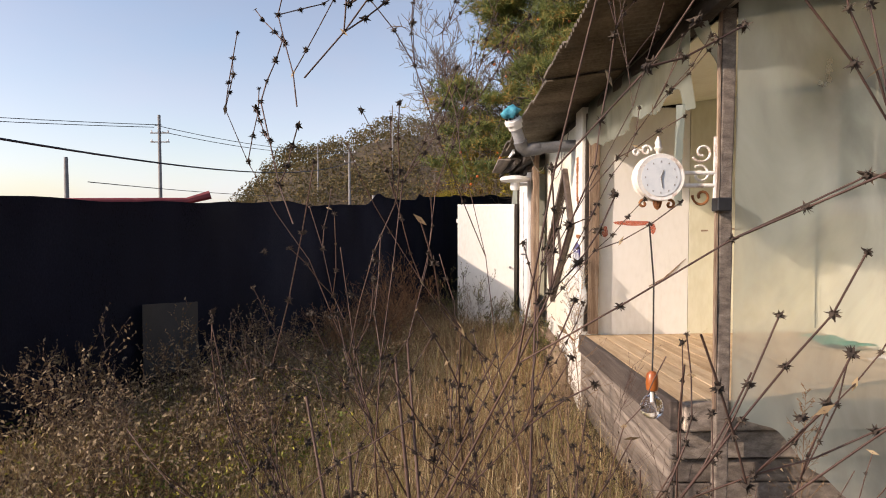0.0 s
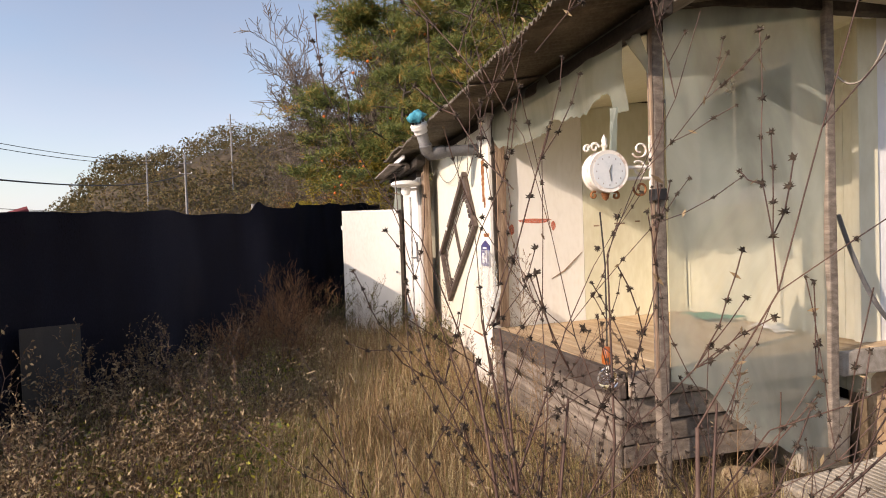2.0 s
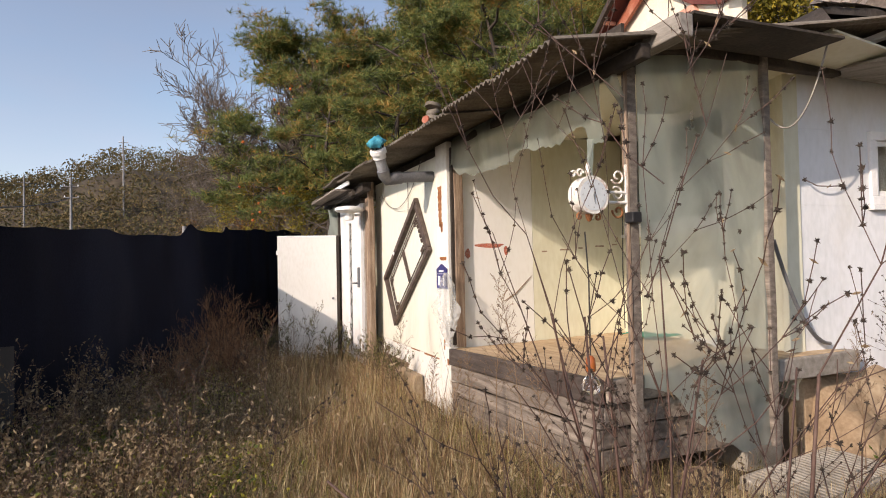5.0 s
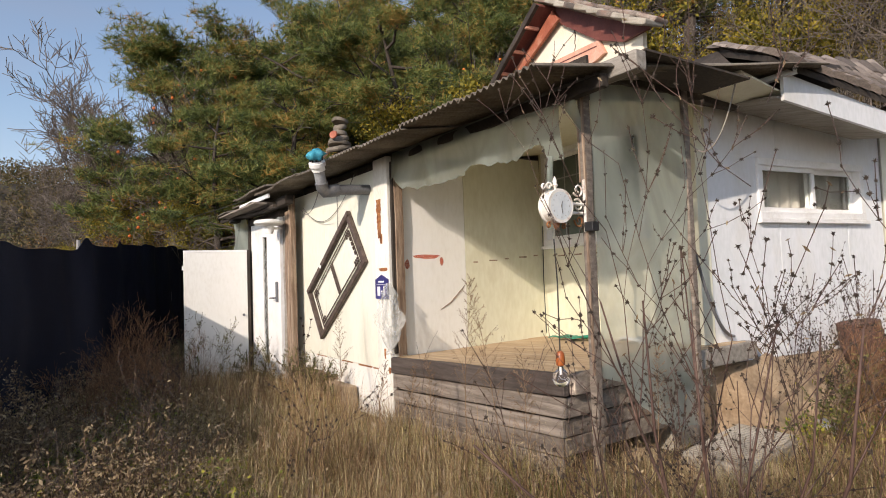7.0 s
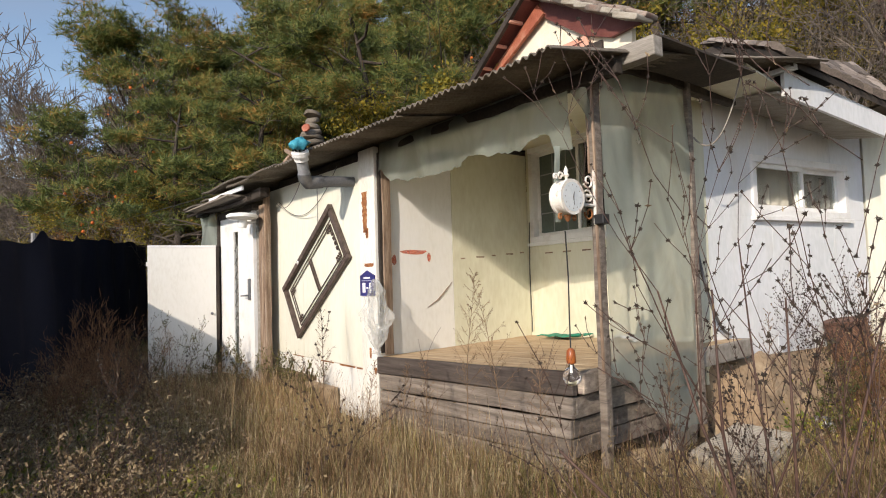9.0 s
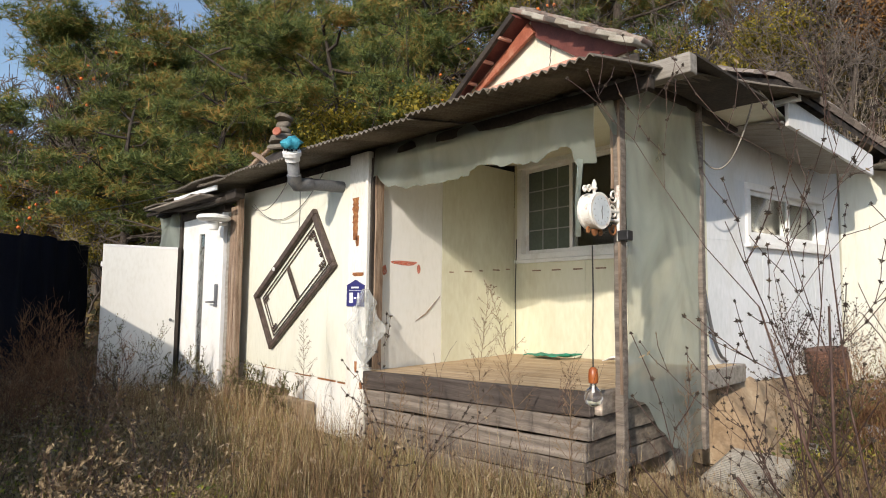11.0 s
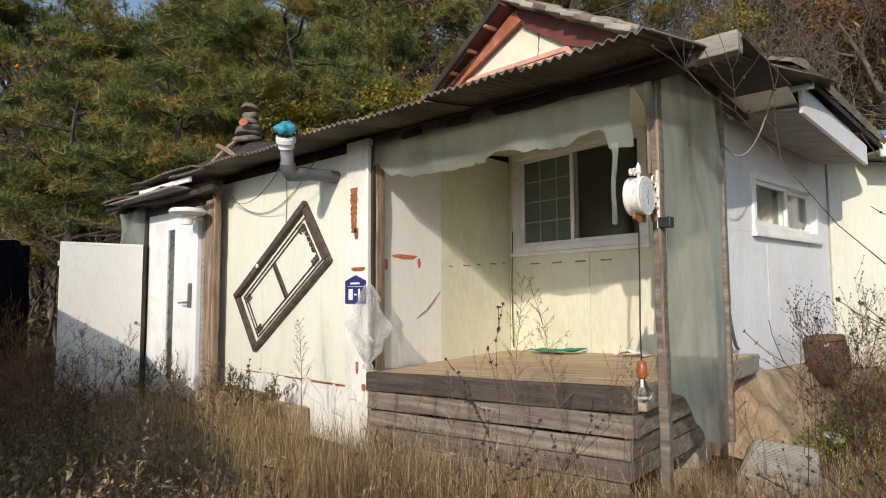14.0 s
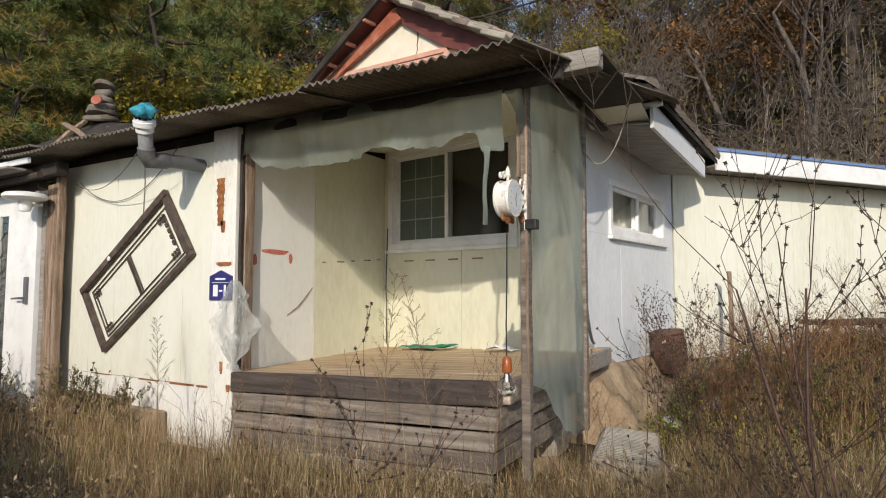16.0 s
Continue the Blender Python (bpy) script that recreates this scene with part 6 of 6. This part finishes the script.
tagged(part("straw_grass", raw_mesh("straw_grass", q, 4, STRAW), STRAW), "long dry straw-coloured grass filling the yard", "grass", kind="stuff")
q = np.concatenate([blades(30000, yard_region, clumpy(5, 0.8, 0.0), 0.2, 0.66, 0.0015, 1.1), blades(36000, close_region, clumpy(6, 1.1, 0.02), 0.15, 0.62, 0.0012, 1.4)])
tagged(part("brown_weeds", raw_mesh("brown_weeds", q, 4, BROWNGRASS), BROWNGRASS), "red-brown dead weeds standing in the yard", "weeds", kind="stuff")
q = np.concatenate([blades(20000, yard_region, clumpy(9, 0.6, -0.12), 0.12, 0.42, 0.0022, 1.1), blades(34000, close_region, clumpy(10, 0.8, -0.08), 0.1, 0.42, 0.0017, 1.3)])
tagged(part("green_grass", raw_mesh("green_grass", q, 4, GREENGRASS), GREENGRASS), "patches of fading green grass among the straw", "grass", kind="stuff")
# withered leafy weeds along the fence and everywhere low
g = np.concatenate([scatter(2600, lambda: (random.uniform(-3, 7), random.uniform(-5, -1.5)), lambda x, y: yard(x, y) and y < fence_line(x) + 2.4), scatter(700, yard_region, yard)])
k = 12
c = np.repeat(g, k, 0) + rng.normal(size=(len(g) * k, 3)) * np.array([0.11, 0.11, 0.10])
c[:, 2] = np.maximum(c[:, 2], np.repeat(g[:, 2], k)) + rng.uniform(0.05, 0.38, len(c)) * np.clip(np.array([near_path(*p) for p in np.repeat(g[:, :2], k, 0)]), 0.2, 1)
tagged(part("withered_leaves", raw_mesh("withered_leaves", leaf_quads(c, 0.030, 0.4), 4, DEADLEAF), DEADLEAF), "withered grey-brown leaves on low weeds", "weeds", kind="stuff")
g = scatter(760, lambda: (random.uniform(-0.5, 7.2), random.uniform(-5.2, -1.8)), lambda x, y: yard(x, y) and noise.noise(Vector((x * 0.9, y * 0.9, 3))) > -0.05 + random.uniform(-0.3, 0.3))
c = np.repeat(g, 12, 0) + rng.normal(size=(len(g) * 12, 3)) * np.array([0.12, 0.12, 0.06])
c[:, 2] += 0.2
g2 = scatter(45, lambda: (random.uniform(5, 8), random.uniform(1.5, 4)), yard)
c2 = np.repeat(g2, 14, 0) + rng.normal(size=(len(g2) * 14, 3)) * np.array([0.12, 0.12, 0.12])
c2[:, 2] += 0.25
tagged(part("yellow_leaves", raw_mesh("yellow_leaves", leaf_quads(np.concatenate([c, c2]), 0.032, 0.55), 4, YELLOWLEAF), YELLOWLEAF), "yellow-green leaves of low weeds", "weeds", kind="stuff")

# thick red-brown growth beside the far wall
def corner_region():
    return random.uniform(5.25, 7.6), random.uniform(2.1, 4.6)


q = blades(7000, corner_region, lambda x, y: yard(x, y) and noise.noise(Vector((x * 1.6, y * 1.6, 8))) > -0.1 + random.uniform(-0.3, 0.3), 0.4, 0.95, 0.0026, 0.7)
tagged(part("brown_thicket", raw_mesh("brown_thicket", q, 4, BROWNGRASS), BROWNGRASS), "thick red-brown dead weeds beside the far wall", "weeds", kind="stuff")
g = scatter(260, corner_region, yard)
c = np.repeat(g, 26, 0) + rng.normal(size=(len(g) * 26, 3)) * np.array([0.13, 0.13, 0.18])
c[:, 2] += 0.38
half = len(c) // 3
tagged(part("thicket_leaves", raw_mesh("thicket_leaves", leaf_quads(c[:half], 0.032, 0.4), 4, ORANGE), ORANGE), "rusty withered leaves on the weeds by the far wall", "weeds", kind="stuff")
tagged(part("thicket_leaves", raw_mesh("thicket_leaves", leaf_quads(c[half:] - np.array([0, 0, 0.08]), 0.036, 0.4), 4, OLIVE), OLIVE), "fading olive leaves on the weeds by the far wall", "weeds", kind="stuff")
g = scatter(150, lambda: (random.uniform(5.0, 6.6), random.uniform(1.9, 3.4)), yard)
c = np.repeat(g, 22, 0) + rng.normal(size=(len(g) * 22, 3)) * np.array([0.12, 0.12, 0.07])
c[:, 2] += 0.16
tagged(part("low_green_weeds", raw_mesh("low_green_weeds", leaf_quads(c, 0.035, 0.5), 4, YELLOWLEAF), YELLOWLEAF), "low bright green weeds at the foot of the bank", "weeds", kind="stuff")
g = scatter(42, lambda: (random.uniform(5.25, 6.1), random.uniform(2.7, 3.5)), yard)
c = np.repeat(g + np.array([0, 0, 0.52]) + rng.normal(size=g.shape) * np.array([0, 0, 0.09]), 6, 0)
tagged(part("aster_flowers", raw_mesh("aster_flowers", leaf_quads(c + rng.normal(size=c.shape) * 0.006, 0.026, 0.4), 4, LITTER), LITTER), "small white asters flowering in the thicket", "flowers", kind="stuff")

# taller dry stalks before the deck and the wall
def deck_region():
    return random.uniform(-0.3, 5.8), random.uniform(-1.5, -0.12)


q = blades(1300, deck_region, clumpy(12, 1.6, 0.0), 0.4, 0.95, 0.0011, 0.6)
tagged(part("tall_straw", raw_mesh("tall_straw", q, 4, STRAW), STRAW), "taller dry straw stalks before the deck", "grass", kind="stuff")
q = blades(1900, deck_region, clumpy(14, 1.6, 0.0), 0.4, 1.0, 0.0012, 0.5)
tagged(part("tall_brown_weeds", raw_mesh("tall_brown_weeds", q, 4, BROWNGRASS), BROWNGRASS), "taller red-brown weed stalks before the deck", "weeds", kind="stuff")

# pale nodding seed heads on thin stalks
g = scatter(420, lambda: (random.uniform(-1.5, 6.8), random.uniform(-5.0, -0.9)), lambda x, y: yard(x, y) and near_path(x, y) > 0.5)
tri = []
for p in g:
    hh = random.uniform(0.35, 0.7)
    az = random.uniform(0, 2 * math.pi)
    out = np.array([math.cos(az), math.sin(az), 0.0])
    side = np.array([-math.sin(az), math.cos(az), 0.0])
    top = p + out * 0.08 + np.array([0, 0, hh])
    tri.append([p - side * 0.0015, p + side * 0.0015, top])
    for b in range(26):
        f = random.random()
        c0 = top + out * 0.07 * f + np.array([0, 0, 0.02 * f - 0.055 * f * f])
        v = unit(rng.normal(size=3)) * 0.012 * (1.2 - f * 0.6)
        w = unit(np.cross(v, rng.normal(size=3))) * 0.0022
        tri.append([c0 - w, c0 + w, c0 + v])
tagged(part("foxtail_grass", raw_mesh("foxtail_grass", np.array(tri), 3, PALESTEM), PALESTEM), "thin foxtail grass with pale bristly seed heads", "grass", kind="stuff")

# seed burr
bm = bmesh.new()
bmesh.ops.create_icosphere(bm, subdivisions=1, radius=0.5)
BV = np.array([v.co[:] for v in bm.verts])
BF = [tuple(v.index for v in f.verts) for f in bm.faces]
bm.free()


def burr_tris(c, r):
    """A spiky little ball as triangles."""
    v = BV * r * 1.1 + c
    tr = [v[list(f)] for f in BF[::2]]
    for k in range(16):
        d = unit(rng.normal(size=3))
        s = unit(np.cross(d, rng.normal(size=3))) * r * 0.28
        tr.append(np.array([c + d * r * 0.2 - s, c + d * r * 0.2 + s, c + d * r * 1.15]))
    return tr


def off_path(pts, x, y):
    return all(p[2] < 0.7 or near_path(x + p[0], y + p[1]) > 0.62 for p in pts)


def burr_weed(x, y, h, seed, stems=5, spread=0.5, burrs=True, label="tall dry branching weed with dark seed burrs", r=0.008, kids=3, depth=2, material=None, leafy=None, leaf_size=0.026, thin=0.0009, burr_size=0.0072):
    global rng
    rng = np.random.default_rng(seed)
    w = thing("burr_weed" if burrs else "dry_weed", label, "weed", "weeds in the yard", at=(x, y, height(x, y) - 0.04))
    tr = []
    leaves = []
    twigs = []
    for s in range(stems):
        segs, tips = [], []
        a = rng.uniform(0, 2 * math.pi)
        lean = spread * rng.uniform(0.25, 1.0)
        grow(np.array([rng.normal() * 0.03, rng.normal() * 0.03, 0.0]), unit(np.array([math.cos(a) * lean, math.sin(a) * lean, 1.0])), h * rng.uniform(0.55, 0.75), r * rng.uniform(0.7, 1.1), depth + 1, segs, tips, 0.24, kids, 0.25, 0.55, 0.66)
        segs = [g_ for g_ in segs if off_path(g_[0], x, y)]
        tips = [g_ for g_ in tips if off_path([g_[0]], x, y)]
        if not segs:
            continue
        bm = bmesh.new()
        tube(bm, segs[0][0], segs[0][1], 7)
        part("stem", smooth(mesh_of("stem", bm), 180), material or STEM, w)
        twigs += segs[1:]
        for p, d in tips:
            f = rng.random()
            if burrs and f < 0.78:
                tr += burr_tris(p, burr_size * rng.uniform(0.75, 1.25))
            elif (burrs and f < 0.88) or (leafy and f < 0.9):
                leaves.append(p)
    bm = bmesh.new()
    for pts, rad, d in twigs:
        tube(bm, pts, [max(thin, q_) for q_ in rad], 4, caps=False)
    tagged(part("twig_spray", smooth(mesh_of("twig_spray", bm), 180), material or STEM, w), kind="stuff")
    if tr:
        part("burr_spray", raw_mesh("burr_spray", np.array(tr), 3, BURR), BURR, w, "dark spiky seed burrs")["kind"] = "stuff"
    if leaves:
        part("foliage" if leafy else "dead_foliage", raw_mesh("foliage", leaf_quads(np.array(leaves), leaf_size, 0.45 if leafy else 0.3, 1.0, np.array([0, 0, 0.2 if leafy else -1.2])), 4, leafy or DEADLEAF), leafy or DEADLEAF, w, "small fading leaves" if leafy else "curled dead leaves")["kind"] = "stuff"
    return w


burr_weed(6.29, -0.95, 2.15, 101, 8, 0.62, r=0.009, kids=3, depth=2, thin=0.0013, burr_size=0.0084)
burr_weed(6.22, -0.88, 1.7, 102, 2, 0.9, r=0.008, thin=0.0013)
burr_weed(5.95, -0.55, 1.2, 104, 3, 0.4, r=0.004)
burr_weed(7.3, 1.2, 1.7, 105, 3, 0.5, r=0.006)
burr_weed(5.08, 2.12, 1.2, 106, 4, 0.4, r=0.004, kids=4, label="bushy fine weed with small dark seed heads by the side wall", burr_size=0.0075)
# withered leafy weeds beside the fence
for k, (x, y, h) in enumerate(((2.6, -3.3, 0.7), (3.2, -3.0, 0.75), (3.7, -3.6, 0.8), (4.2, -3.1, 0.75), (4.5, -3.9, 0.8), (5.0, -3.5, 0.7), (2.0, -2.9, 0.7), (3.4, -2.4, 0.6), (4.0, -2.6, 0.6), (4.7, -2.9, 0.6), (5.3, -2.9, 0.55), (5.2, -4.2, 0.7), (2.9, -3.9, 0.8), (1.5, -3.0, 0.7))):
    burr_weed(x, y, h, 340 + k, 7, 0.7, burrs=False, label="withered weed hung with curled grey-brown leaves", r=0.004, kids=3, depth=2, leafy=DEADLEAF, leaf_size=0.028)
# leafy weeds along the foot of the wall
for k, (x, y, h) in enumerate(((0.05, -0.12, 0.55), (0.3, -0.15, 0.6), (0.6, -0.12, 0.5), (-0.6, -0.35, 0.6), (-1.1, -0.7, 0.75), (-1.5, -0.95, 0.85), (-1.85, -1.2, 0.8), (-0.85, -0.5, 0.6), (1.1, -0.1, 0.5), (5.35, 2.0, 0.6), (5.7, 2.5, 0.7), (6.1, 2.1, 0.7))):
    burr_weed(x, y, h, 300 + k, 5, 0.4, burrs=False, label="leafy fading weed with fine dark stems", r=0.003, kids=3, depth=2, leafy=OLIVE)
for k, (x, y, h) in enumerate(((3.9, -2.2, 0.9), (4.6, -2.6, 0.8), (5.1, -1.9, 0.95), (3.0, -2.4, 0.9), (2.2, -2.0, 0.8), (4.9, -3.3, 0.75), (1.2, -1.9, 0.9))):
    burr_weed(x, y, h, 120 + k, 3, 0.35, r=0.0035, kids=2, label="slender dry weed with pale seed heads")
# feathery weeds before the porch and the walls
def plume_weed(x, y, h, seed):
    """An upright stalk with short rising side sprays and tiny seeds."""
    global rng
    rng = np.random.default_rng(seed)
    w = thing("plume_weed", "fine feathery brown weed stalk gone to seed", "weed", "weeds in the yard", at=(x, y, height(x, y) - 0.04))
    lean = rng.normal(size=2) * 0.07 * h

    def on_stalk(t):
        return np.array([lean[0] * t * t, lean[1] * t * t, h * t]) + np.array([0.008 * math.sin(9 * t + seed), 0.006 * math.cos(7 * t), 0])

    bm = bmesh.new()
    tube(bm, [on_stalk(k / 8) for k in range(9)], [0.0042 * (1 - 0.8 * k / 8) for k in range(9)], 5)
    part("stem", smooth(mesh_of("stem", bm), 180), FEATHER, w)
    bm = bmesh.new()
    seeds = []
    for k in range(34):
        t = 0.42 + 0.58 * (k / 33) ** 0.9
        a = k * 2.4 + rng.normal() * 0.3
        ln = h * (0.20 * (1.06 - t) + 0.028) * rng.uniform(0.6, 1.15)
        d = np.array([math.cos(a), math.sin(a), rng.uniform(0.7, 1.5)])
        d /= np.linalg.norm(d)
        p = on_stalk(t)
        pts = [p, p + d * ln * 0.5, p + d * ln + np.array([0, 0, 0.12 * ln])]
        tube(bm, pts, [0.0016, 0.0012, 0.0008], 3, caps=False)
        for q_ in range(7):
            f = rng.uniform(0.3, 1.0)
            b0 = p + d * ln * f
            e = b0 + unit(d + rng.normal(size=3) * 0.55) * ln * 0.22
            tube(bm, [b0, e], [0.0009, 0.0007], 3, caps=False)
            seeds.append(e)
    tagged(part("twig_spray", smooth(mesh_of("twig_spray", bm), 180), FEATHER, w), kind="stuff")
    part("seed_spray", raw_mesh("seed_spray", leaf_quads(np.array(seeds), 0.009, 0.6), 4, FEATHER), FEATHER, w, "tiny brown seeds")["kind"] = "stuff"
    return w


for k, (x, y, h) in enumerate(((3.95, -0.35, 1.42), (4.30, -0.30, 1.40), (3.45, -0.30, 0.85), (3.0, -0.25, 0.75), (4.9, 0.5, 1.0), (5.05, 1.62, 1.1), (5.35, 2.5, 1.2), (4.75, -0.45, 1.0), (2.55, -0.3, 0.75), (0.3, -0.3, 0.6), (1.75, -0.3, 1.15), (-0.9, -0.5, 0.7), (-1.6, -0.9, 0.8), (1.3, -0.35, 0.65), (5.8, 1.2, 0.9), (6.4, 1.9, 1.1), (6.9, 2.6, 1.2), (7.5, 1.8, 1.2))):
    plume_weed(x, y, h, 150 + k)
for k, (x, y, h) in enumerate(((5.3, 2.9, 0.8), (5.7, 3.4, 0.9), (6.1, 3.0, 0.9), (6.5, 3.6, 1.0), (5.5, 2.3, 0.7), (6.0, 2.4, 0.8), (7.1, 3.4, 1.0), (5.6, 4.0, 0.9), (0.9, -1.9, 0.75), (0.2, -1.75, 0.95), (-0.6, -1.8, 1.0), (1.3, -2.3, 0.7), (-0.2, -2.2, 0.9), (0.6, -2.5, 0.7), (-1.2, -1.9, 0.9))):
    burr_weed(x, y, h, 190 + k, 9, 0.6, burrs=False, label="dense red-brown dry brush", r=0.0035, kids=4, depth=2, material=REDBRUSH)
# single dark stalks before the deck
srng = random.Random(4)
for k in range(26):
    burr_weed(srng.uniform(2.4, 5.6), srng.uniform(-0.75, -0.12), srng.uniform(0.45, 0.95), 230 + k, 1, 0.22, burrs=k % 3 == 0, label="thin dark dry stalk before the deck", r=0.003, kids=2, depth=1)
